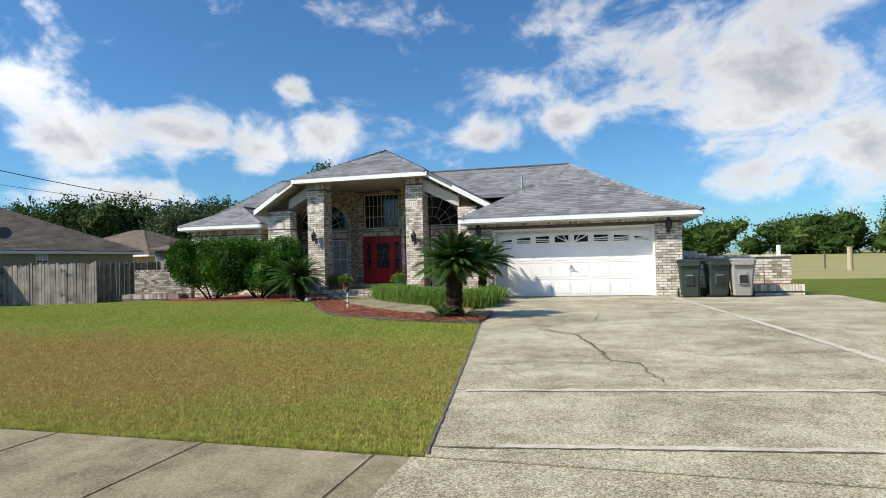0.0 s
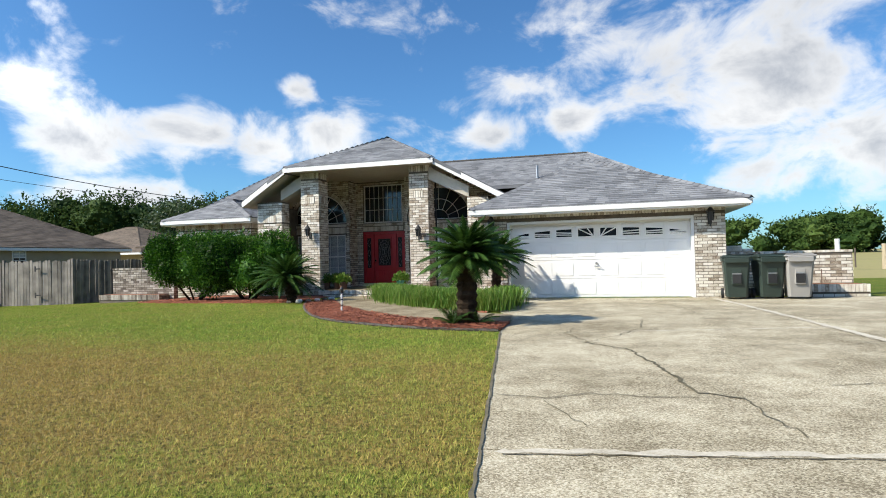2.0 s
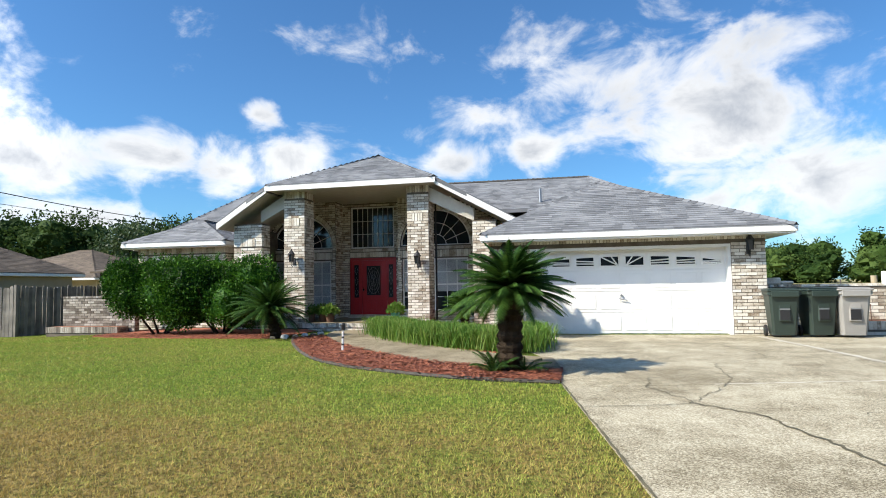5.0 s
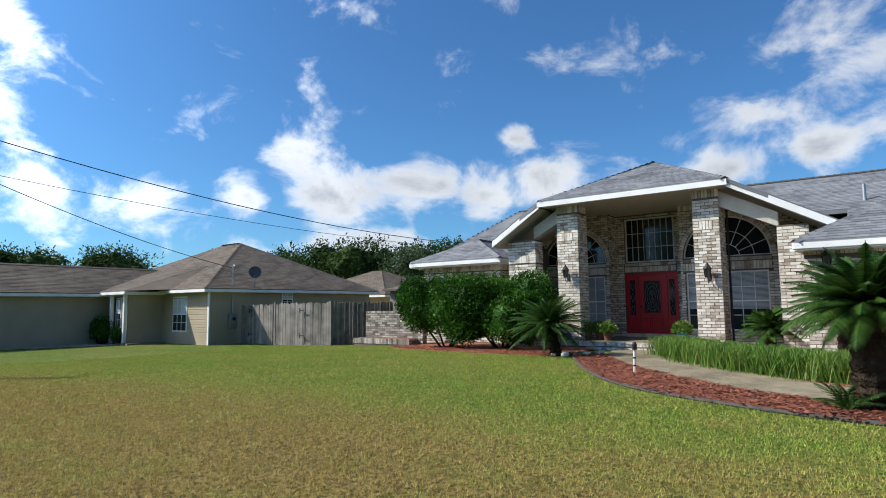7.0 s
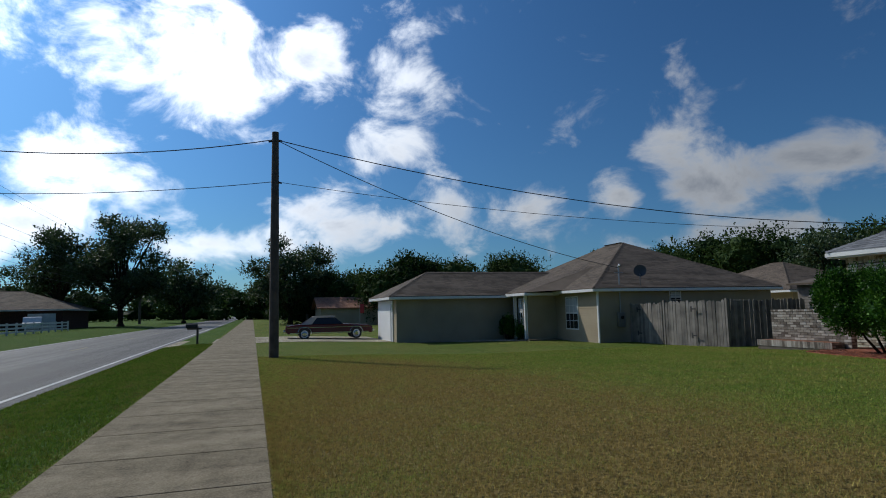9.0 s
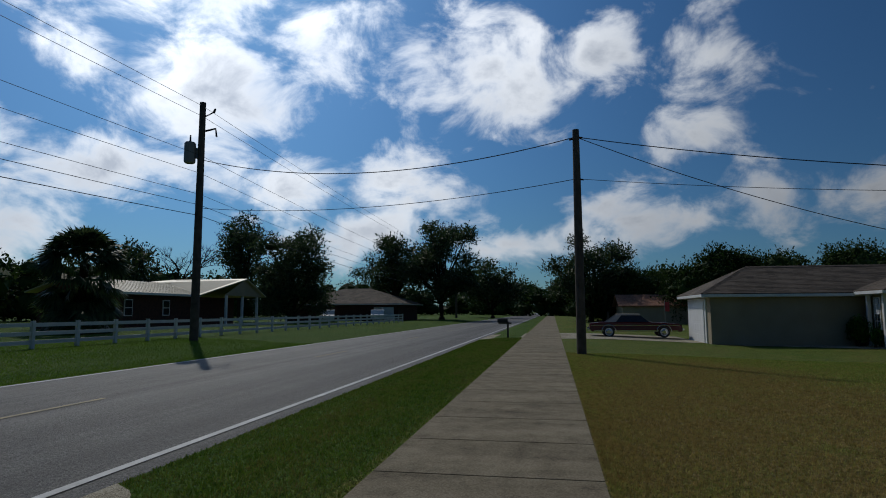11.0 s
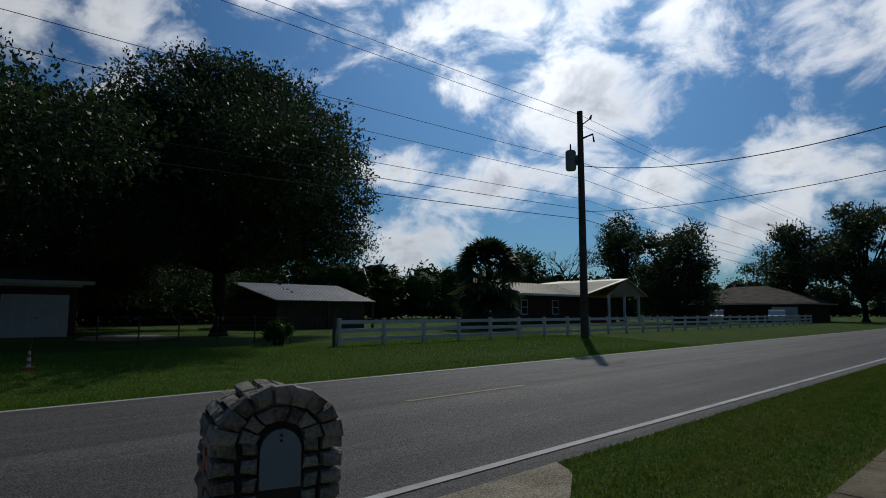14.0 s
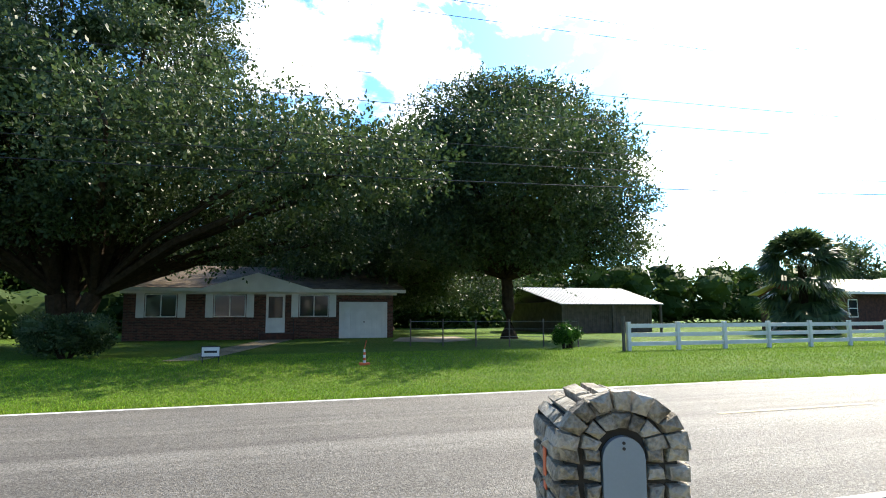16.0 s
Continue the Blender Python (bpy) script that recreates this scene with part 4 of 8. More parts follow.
# wing hip
W0, W1, WA = (-17.02, 20.9, 3.0), (-13.05, 20.9, 3.0), (-15.03, 22.6, 3.86)
roof_plane([W0, W1, WA], (1, 0, 0), label="grey shingle hip over the bedroom wing")
roof_plane([W1, (-13.05, 24.5, 3.0), (-15.03, 24.5, 3.86), WA], (0, 1, 0))
roof_plane([W0, WA, (-15.03, 24.5, 3.86), (-17.02, 24.5, 3.0)], (0, 1, 0))
cap_line(W0, WA), cap_line(W1, WA), cap_line(WA, (-15.03, 24.5, 3.86))
fascia((W0[0], W0[1], 2.98), (W1[0], W1[1], 2.98)), fascia((W1[0], 20.9, 2.98), (W1[0], 22.7, 2.98)), fascia((W0[0], 24, 2.98), (W0[0], 20.9, 2.98))
hpart("soffit", B(W0[0] + 0.01, 20.92, 2.80, W1[0] - 0.01, 22.0, 2.86), M_WHITE)
hpart("cheek_wall", B(-3.42, 21.72, 2.4, -0.4, 21.76, 2.93), M_WHITE)
hpart("vent_pipe", tube([(-3.0, 24.6, 4.2), (-3.0, 24.6, 4.75)], 0.05), M_METAL)

# ---- doors and windows of the house ----
def bars_grid(name_parent, x0, x1, z0, z1, y, nx, nz, w=0.018):
    for i in range(1, nx):
        x = x0 + (x1 - x0) * i / nx
        hpart("glazing_bar", B(x - w / 2, y - 0.02, z0, x + w / 2, y + 0.004, z1), M_WHITE, name_parent)
    for i in range(1, nz):
        z = z0 + (z1 - z0) * i / nz
        hpart("glazing_bar", B(x0, y - 0.018, z - w / 2, x1, y + 0.002, z + w / 2), M_WHITE, name_parent)


def window(x0, x1, z0, z1, y, nx, nz, label, blind=0.0, sash=True):
    """A framed window whose face lies at y; blind: how far the blinds are drawn down."""
    t = 0.05
    bm = bmesh.new()
    box(bm, x0, y - 0.02, z0, x0 + t, y + 0.06, z1), box(bm, x1 - t, y - 0.02, z0, x1, y + 0.06, z1)
    box(bm, x0 + t, y - 0.02, z0, x1 - t, y + 0.06, z0 + t), box(bm, x0 + t, y - 0.02, z1 - t, x1 - t, y + 0.06, z1)
    if sash:
        zm = (z0 + z1) / 2
        box(bm, x0 + t, y - 0.01, zm - 0.025, x1 - t, y + 0.05, zm + 0.025)
    w = hpart("window", bm, M_WHITE, None, label)
    hpart("pane", B(x0 + t, y + 0.02, z0 + t, x1 - t, y + 0.028, z1 - t), M_GLASS, w)
    if blind:
        q = Pile()
        z = z1 - t - 0.01
        while z > z1 - t - (z1 - z0 - 2 * t) * blind:
            q.block((x0 + t, y + 0.018), (1, 0), (0, -1), 0.006, x1 - x0 - 2 * t - 0.006, z - 0.024, z, 0.006)
            z -= 0.034
        hung(q, "blinds", M_BLIND, w)
    bars_grid(w, x0 + t, x1 - t, z0 + t, z1 - t, y + 0.01, nx, nz)
    return w


def fan_window(x0, x1, z0, y, label):
    r, cx = (x1 - x0) / 2, (x0 + x1) / 2
    bm = bmesh.new()
    for i in range(24):
        a0, a1 = math.pi * i / 24, math.pi * (i + 1) / 24
        vs = [bm.verts.new((cx + q * math.cos(a), yy, z0 + q * math.sin(a))) for yy in (y - 0.02, y + 0.05) for q, a in ((r - 0.05, a0), (r, a0), (r, a1), (r - 0.05, a1))]
        for f in ((0, 1, 2, 3), (7, 6, 5, 4), (0, 4, 5, 1), (2, 6, 7, 3), (0, 3, 7, 4), (1, 5, 6, 2)):
            bm.faces.new([vs[k] for k in f])
    box(bm, x0, y - 0.02, z0 - 0.03, x1, y + 0.05, z0 + 0.03)
    bmesh.ops.remove_doubles(bm, verts=bm.verts, dist=0.0005)
    w = hpart("window", bm, M_WHITE, None, label)
    bm = bmesh.new()
    bm.faces.new([bm.verts.new((cx + (r - 0.04) * math.cos(math.pi * i / 24), y + 0.02, z0 + (r - 0.04) * math.sin(math.pi * i / 24))) for i in range(25)])
    hpart("pane", bm, M_GLASS, w)
    for k in range(1, 8):
        a = math.pi * k / 8
        p0, p1 = (cx + 0.3 * r * math.cos(a), y - 0.004, z0 + 0.3 * r * math.sin(a)), (cx + r * math.cos(a), y - 0.004, z0 + r * math.sin(a))
        hpart("glazing_bar", tube([p0, p1], 0.011, 4), M_WHITE, w)
    for q in (0.3, 0.62):
        hpart("glazing_bar", tube([(cx + q * r * math.cos(math.pi * i / 16), y - 0.004, z0 + q * r * math.sin(math.pi * i / 16)) for i in range(17)], 0.011, 4), M_WHITE, w)
    return w


fan_window(*WIN_L, 2.74, WY + 0.09, "half-round white-barred fanlight window")
fan_window(*WIN_R, 2.74, WY + 0.09, "half-round white-barred fanlight window")
for (a, b), z0, bl in (((WIN_L[0] + 0.1, WIN_L[1] - 0.06), 0.62, 0.98), ((WIN_R[0] + 0.06, WIN_R[1] - 0.1), 0.55, 0.64)):
    m = (a + b) / 2
    window(a, m, z0, 2.30, WY + 0.08, 3, 4, "white sash window with slatted blinds", bl)
    window(m, b, z0, 2.30, WY + 0.08, 3, 4, "white sash window with slatted blinds", bl)
    hpart("window_sill", B(a - 0.06, WY - 0.06, z0 - 0.09, b + 0.06, WY + 0.1, z0 - 0.005), M_BRICK)
window(-9.66, -8.05, 2.74, 4.22, DY + 0.08, 8, 3, "tall dark window with thin white bars over the door", 0.0, False)
window(-15.5, -14.3, 0.9, 2.3, 21.49, 2, 4, "white sash window behind the shrubs", 0.6)

# front door: red double frame with two glazed sidelights
fd = hpart("front_door", B(-9.70, DY + 0.05, FLOOR, -9.62, DY + 0.16, 2.40), M_RED, None, "red panelled front door with oval-etched glass and sidelights")
for xa, xb in ((-8.06, -7.98), (-9.34, -9.27), (-8.41, -8.34)):
    hpart("jamb", B(xa, DY + 0.05, FLOOR, xb, DY + 0.16, 2.40), M_RED, fd)
hpart("lintel", B(-9.62, DY + 0.05, 2.31, -8.06, DY + 0.16, 2.40), M_RED, fd)
hpart("threshold", B(-9.62, DY + 0.0, FLOOR, -8.06, DY + 0.16, FLOOR + 0.05), M_RED, fd)
leaf = hpart("leaf", B(-9.265, DY + 0.09, FLOOR + 0.055, -8.415, DY + 0.135, 2.305, bevel=0.004), M_RED, fd)
for xa, xb, za, zb in ((-9.17, -8.87, 0.50, 0.90), (-8.81, -8.51, 0.50, 0.90)):
    hpart("panel", B(xa, DY + 0.076, za, xb, DY + 0.092, zb, bevel=0.012), M_RED, fd)
    hpart("panel", B(xa + 0.06, DY + 0.066, za + 0.06, xb - 0.06, DY + 0.08, zb - 0.06, bevel=0.01), M_RED, fd)
glaze = hpart("door_glass", B(-9.10, DY + 0.078, 1.08, -8.58, DY + 0.094, 2.12), M_GLASS, fd, "dark leaded glass")
for (xa, xb) in ((-9.14, -9.10), (-8.58, -8.54)):
    hpart("glass_bead", B(xa, DY + 0.066, 1.04, xb, DY + 0.094, 2.16), M_RED, fd)
for za in (1.04, 2.12):
    hpart("glass_bead", B(-9.10, DY + 0.066, za, -8.58, DY + 0.094, za + 0.04), M_RED, fd)
for k, s in enumerate((0.10, 0.17, 0.23)):
    hpart("leading", tube([(-8.84 + s * math.cos(a), DY + 0.074, 1.6 + 2.0 * s * math.sin(a)) for a in [2 * math.pi * i / 20 for i in range(21)]], 0.006, 4), M_METAL, fd)
for k in range(4):
    hpart("leading", tube([(-9.05 + 0.14 * k, DY + 0.074, 1.12), (-8.63 - 0.14 * k, DY + 0.074, 2.08)], 0.004, 4), M_METAL, fd)
for xa, xb in ((-9.62, -9.34), (-8.34, -8.06)):
    side = hpart("sidelight", B(xa, DY + 0.09, FLOOR + 0.055, xb, DY + 0.135, 2.31), M_RED, fd)
    hpart("sidelight_glass", B(xa + 0.06, DY + 0.076, 1.0, xb - 0.06, DY + 0.092, 2.16), M_GLASS, fd)
    xm = (xa + xb) / 2
    for zc in (1.2, 1.58, 1.96):
        hpart("leading", tube([(xm, DY + 0.07, zc - 0.15), (xm + 0.06, DY + 0.07, zc), (xm, DY + 0.07, zc + 0.15), (xm - 0.06, DY + 0.07, zc), (xm, DY + 0.07, zc - 0.15)], 0.005, 4), M_METAL, fd)
    hpart("panel", B(xa + 0.05, DY + 0.078, 0.48, xb - 0.05, DY + 0.092, 0.9, bevel=0.01), M_RED, fd)
hpart("door_handle", tube([(-9.20, DY + 0.02, 1.22), (-9.20, DY + 0.05, 1.30), (-9.20, DY + 0.02, 1.38)], 0.014), M_CHROME, fd)
hpart("door_knob", tube([(-9.20, DY + 0.09, 1.28), (-9.20, DY + 0.02, 1.28)], 0.03, 10), M_CHROME, fd)

GD = GY + 0.17
# garage door: four rows of eight raised panels, sunburst lights in the top row
gd = hpart("garage_door", B(-3.14, GD + 0.12, 0.10, 1.70, GD + 0.17, 2.23), M_DOORW, None, "white four-section garage door with sunburst top lights")
hpart("door_frame", B(-3.2, GY + 0.02, 0.08, -3.13, GD + 0.2, 2.27), M_WHITE, gd)
hpart("door_frame", B(1.69, GY + 0.02, 0.08, 1.76, GD + 0.2, 2.27), M_WHITE, gd)
hpart("door_frame", B(-3.13, GY + 0.02, 2.20, 1.69, GD + 0.2, 2.27), M_WHITE, gd)
pw, ph = 4.82 / 8, 2.10 / 4
for j in range(4):
    za = 0.11 + ph * j
    hpart("section", B(-3.13, GD + 0.105, za + 0.006, 1.69, GD + 0.125, za + ph - 0.006, bevel=0.004), M_DOORW, gd)
    for i in range(8):
        xa = -3.13 + pw * i
        if j < 3:
            hpart("raised_panel", B(xa + 0.06, GD + 0.0975, za + 0.08, xa + pw - 0.06, GD + 0.107, za + ph - 0.08, bevel=0.008), M_DOORW, gd)
        else:
            hpart("light_frame", B(xa + 0.05, GD + 0.088, za + 0.09, xa + pw - 0.05, GD + 0.107, za + ph - 0.07, bevel=0.008), M_DOORW, gd)
            # pane: the part of a broad half-ellipse that falls on this panel
            u0, u1 = xa + 0.09, xa + pw - 0.09
            prof = []
            for k in range(9):
                x = u0 + (u1 - u0) * k / 8
                h = math.sqrt(max(0.0, 1 - ((x + 0.72) / 2.36) ** 2))
                prof.append((x, za + 0.13 + max(0.01, 0.22 * h)))
            bm = bmesh.new()
            bm.faces.new([bm.verts.new((x, GD + 0.084, z)) for x, z in [(u0, za + 0.13), (u1, za + 0.13)] + prof[::-1]])
            hpart("light", bm, M_GLASS, gd, "dark glass light")
            for k in range(1, 3):
                # sun rays from the door's middle
                x = u0 + (u1 - u0) * k / 3
                d = Vector((x + 0.72, 0, 0.14 * (1.0 + 0.5 * k)))
                far = abs(x + 0.72)
                if i in (3, 4):
                    a = math.radians((28, 58)[k - 1])
                    sx = 1 if i == 4 else -1
                    p0 = (-0.72 + sx * 0.10, GD + 0.082, za + 0.13)
                    p1 = (-0.72 + sx * min(pw - 0.09, 0.10 + 0.25 / math.tan(a)), GD + 0.082, za + 0.13 + min(0.22, (pw - 0.19) * math.tan(a)))
                else:
                    hh = 0.22 * math.sqrt(max(0, 1 - (far / 2.36) ** 2))
                    p0 = (u0, GD + 0.082, za + 0.13 + hh * (0.62 if (k == 1) else 0.28) * (1.0 if i < 4 else 0.8))
                    p1 = (u1, GD + 0.082, za + 0.13 + hh * (0.62 if (k == 1) else 0.28) * (0.8 if i < 4 else 1.0))
                hpart("ray", tube([p0, p1], 0.016, 4), M_DOORW, gd)
hpart("handle", tube([(-0.82, GD + 0.05, 0.98), (-0.62, GD + 0.05, 0.94)], 0.014), M_METAL, gd)
hpart("lock", tube([(-0.76, GD + 0.10, 1.06), (-0.76, GD + 0.055, 1.06)], 0.03, 10), M_METAL, gd)

# ---- sidewalk slabs ----
xs = -46.0
k = 0
while xs < 14.0:
    if -1.0 < xs < 6.0:
        # the driveway crosses here
        xs += 1.4
        continue
    raw("slab", *(lambda a, b: ([(a, SW0, -0.08), (b, SW0, -0.08), (b, SW1, -0.08), (a, SW1, -0.08), (a + 0.006, SW0 + 0.006, 0.008), (b - 0.006, SW0 + 0.006, 0.008), (b - 0.006, SW1 - 0.006, 0.008), (a + 0.006, SW1 - 0.006, 0.008)],
                           [(4, 5, 6, 7), (0, 1, 5, 4), (1, 2, 6, 5), (2, 3, 7, 6), (3, 0, 4, 7)]))(xs + 0.006, xs + 1.4 - 0.006), M_WALKC, sidewalk)
    xs += 1.4
drive_slab(lambda y: -0.93, lambda y: 6.5, lambda x: SW0 + 0.006, lambda x: SW1 - 0.006)
part("far_slab", prism([(-200, SW0 + 0.004), (-46, SW0 + 0.004), (-46, SW1 - 0.004), (-200, SW1 - 0.004)], -0.08, 0.006), M_WALKC, sidewalk)

# cracks of the driveway: crooked seams filled with dirt, with dark stains along the widest
CRACKS = [
    ([(-0.74, 10.42), (-0.14, 9.91), (0.15, 8.86), (0.30, 8.07), (0.38, 7.6), (0.75, 7.44)], 0.041),
    ([(0.75, 7.44), (0.80, 6.94), (0.92, 6.4)], 0.017),
    ([(0.35, 7.42), (-0.11, 7.37), (-0.54, 7.43), (-0.91, 7.17), (-1.33, 7.24)], 0.019),
    ([(-0.93, 7.08), (-0.69, 6.75), (-0.51, 6.4)], 0.012),
    ([(-1.83, 10.04), (-0.81, 10.29), (-0.66, 10.48), (-0.82, 10.81), (-1.05, 11.29), (-0.95, 11.98), (-0.4, 12.3)], 0.019),
    ([(-0.66, 10.48), (-0.25, 11.2), (0.1, 12.0), (0.18, 13.42), (1.24, 14.3), (2.2, 14.7)], 0.015),
    ([(1.24, 14.31), (1.11, 15.34), (0.8, 16.6)], 0.022),
    ([(0.74, 10.03), (1.69, 10.49), (2.53, 10.59), (3.1, 10.9)], 0.017),
    ([(1.6, 8.1), (2.4, 8.35), (3.4, 8.6)], 0.019),
    ([(2.75, 6.2), (3.0, 5.6), (3.3, 5.0)], 0.028),
]
for k, (line, w) in enumerate(CRACKS):
    seam("crack", line, w, M_JOINT, 0.0205, 0.03, 20 + k)


# ---- porch, walk and beds ----
porch = hpart("porch_floor", B(-10.62, 20.25, 0.0, -6.7, DY + 0.2, FLOOR - 0.012), M_MORTAR, None, "brick-edged concrete porch floor with a step")
hpart("porch_top", B(-10.6, 20.45, FLOOR - 0.012, -6.72, DY + 0.18, FLOOR), M_WALKC, porch)
p = Pile()
soldiers(p, (-10.6, 20.25), (1, 0), (0, -1), 0.0, 3.88, 0.16, FLOOR, step=0.085, proud=0.02)
tagged(hung(p, "step_bricks", M_BRICK, porch), kind="stuff")
hpart("step", B(-9.6, 19.80, 0.0, -7.2, 20.23, 0.185), M_MORTAR, porch)
p = Pile()
soldiers(p, (-9.6, 19.80), (1, 0), (0, -1), 0.0, 2.4, 0.04, 0.18, step=0.085, proud=0.02)
tagged(hung(p, "step_bricks", M_BRICK, porch), kind="stuff")
hpart("door_step", B(-9.66, DY - 0.28, FLOOR, -8.02, DY, FLOOR + 0.10), M_BRICK, porch)


def ribbon(name, left, right, lift, mat, label, category, thick=0.05):
    """A strip of ground between two edge lines, laid over the land."""
    def fine(line, n=28):
        ds = [0.0]
        for a, b in zip(line, line[1:]):
            ds.append(ds[-1] + math.dist(a, b))
        out = []
        for i in range(n + 1):
            d = ds[-1] * i / n
            k = max(j for j in range(len(ds)) if ds[j] <= d + 1e-9)
            k = min(k, len(line) - 2)
            f = (d - ds[k]) / (ds[k + 1] - ds[k])
            out.append((line[k][0] + f * (line[k + 1][0] - line[k][0]), line[k][1] + f * (line[k + 1][1] - line[k][1])))
        # smooth the corners
        for _ in range(4):
            out = [out[0]] + [tuple((a[j] + 2 * b[j] + c[j]) / 4 for j in (0, 1)) for a, b, c in zip(out, out[1:], out[2:])] + [out[-1]]
        return out
    L, R = fine(left), fine(right)
    V, F = [], []
    for (xa, ya), (xb, yb) in zip(L, R):
        V += [(xa, ya, ground_z(xa, ya) - thick), (xa, ya, ground_z(xa, ya) + lift), ((xa + xb) / 2, (ya + yb) / 2, ground_z((xa + xb) / 2, (ya + yb) / 2) + lift + 0.006), (xb, yb, ground_z(xb, yb) + lift), (xb, yb, ground_z(xb, yb) - thick)]
    for i in range(len(L) - 1):
        for k in range(4):
            F.append((i * 5 + k, i * 5 + k + 1, i * 5 + k + 6, i * 5 + k + 5))
    ob = raw(name, V, F, mat)
    tagged(ob, label, category, kind="structure")
    return ob, L, R


walk_l = [(-8.75, 19.8), (-8.4, 18.2), (-7.2, 16.2), (-5.72, 14.5), (-4.4, 13.3), (-3.3, 12.75), (-2.1, 12.45)]
walk_r = [(-7.3, 19.8), (-7.0, 18.4), (-5.9, 16.8), (-4.6, 15.4), (-3.6, 14.6), (-2.9, 14.1), (-2.3, 13.9)]
ribbon("path", walk_l, walk_r, 0.03, M_WALKC, "curving grey concrete path from driveway to porch", "path")
lawn_edge = [(-8.95, 17.5), (-8.2, 16.0), (-7.3, 14.5), (-6.42, 13.28), (-5.6, 12.6), (-4.88, 12.2), (-3.63, 11.67), (-2.9, 11.5), (-2.12, 11.46)]
bed_front, edge_pts, _ = ribbon("mulch_bed", lawn_edge, walk_l[1:], 0.022, M_MULCH, "red shredded-bark mulch bed along the path", "flower bed")
bed_house, _, _ = ribbon("mulch_bed_house", [(-7.2, 18.5), (-5.9, 16.85), (-4.6, 15.45), (-3.6, 14.65), (-2.9, 14.2)], [(-6.9, 20.3), (-5.5, 22.7), (-4.1, 20.4), (-3.9, 18.7), (-3.0, 18.4)], 0.03, M_MULCH, "red mulch bed between path and house wall", "flower bed")
bed_left, ledge, _ = ribbon("mulch_bed_wing", [(-16.0, 18.6), (-14.8, 17.9), (-13.0, 17.4), (-11.0, 17.2), (-9.2, 17.3)], [(-16.4, 21.3), (-14.8, 21.35), (-13.0, 21.0), (-11.5, 20.4), (-9.3, 20.2)], 0.03, M_MULCH, "red mulch bed under the shrubs", "flower bed")
edging = tagged(part("bed_edging", tube([(x, y, ground_z(x, y) + 0.02) for x, y in edge_pts], 0.034, 6), M_EDGE), "dark scalloped edging along the mulch bed", "edging")


def chips(name, edge_a, edge_b, n, parent, rnd):
    """Loose bark chips over a bed."""
    V, F = [], []
    for _ in range(n):
        t, s = rnd.random(), rnd.random()
        i = min(int(t * (len(edge_a) - 1)), len(edge_a) - 2)
        f = t * (len(edge_a) - 1) - i
        xa, ya = (edge_a[i][j] + f * (edge_a[i + 1][j] - edge_a[i][j]) for j in (0, 1))
        j2 = min(int(t * (len(edge_b) - 1)), len(edge_b) - 2)
        g = t * (len(edge_b) - 1) - j2
        xb, yb = (edge_b[j2][j] + g * (edge_b[j2 + 1][j] - edge_b[j2][j]) for j in (0, 1))
        x, y = xa + (xb - xa) * s, ya + (yb - ya) * s
        z = ground_z(x, y) + 0.03
        a, l, w = rnd.uniform(0, 6.28), rnd.uniform(0.03, 0.07), rnd.uniform(0.008, 0.018)
        dx, dy = math.cos(a), math.sin(a)
        b = len(V)
        up1, up2 = rnd.uniform(0, 0.035), rnd.uniform(0.0, 0.035)
        V += [(x - dx * l - dy * w, y - dy * l + dx * w, z + up1), (x - dx * l + dy * w, y - dy * l - dx * w, z + up1), (x + dx * l + dy * w, y + dy * l - dx * w, z + up2), (x + dx * l - dy * w, y + dy * l + dx * w, z + up2)]
        F.append((b, b + 1, b + 2, b + 3))
    raw(name, V, F, M_MULCH, parent, kind="stuff")


chips("bark_chips", lawn_edge, walk_l[1:], 5200, bed_front, random.Random(3))
chips("bark_chips", [(-16.0, 18.6), (-14.8, 17.9), (-13.0, 17.4), (-11.0, 17.2), (-9.2, 17.3)], [(-15.8, 19.4), (-13.0, 18.8), (-9.3, 18.6)], 2500, bed_left, random.Random(5))


# ---- plants ----
def frond(V, F, base, yaw, pitch, length, droop, rnd, leaf=0.19, pairs=52, width=0.011):
    """A feather leaf: a bowed rib with narrow leaflets on both sides."""
    pos, ang = Vector(base), pitch
    step = length / pairs
    side = Vector((-math.sin(yaw), math.cos(yaw), 0))
    for k in range(pairs):
        t = k / pairs
        ang = pitch - droop * t ** 1.4
        d = Vector((math.cos(yaw) * math.cos(ang), math.sin(yaw) * math.cos(ang), math.sin(ang)))
        nxt = pos + d * step
        nrm = side.cross(d)
        i = len(V)
        r = 0.012 * (1 - t) + 0.003
        V += [tuple(pos + side * r), tuple(pos - side * r), tuple(nxt - side * r), tuple(nxt + side * r)]
        F.append((i, i + 1, i + 2, i + 3))
        if t > 0.06:
            ln = leaf * math.sin(math.pi * min(1, 0.12 + 0.92 * t)) ** 0.6 * rnd.uniform(0.85, 1.1)
            for sg in (-1, 1):
                dirn = (side * sg * 0.85 + d * 0.55 + nrm * 0.28).normalized()
                tip = pos + dirn * ln - Vector((0, 0, 0.02))
                w = d * width
                i = len(V)
                V += [tuple(pos - w), tuple(pos + w), tuple(tip)]
                F.append((i, i + 1, i + 2))
        pos = nxt
    return V, F


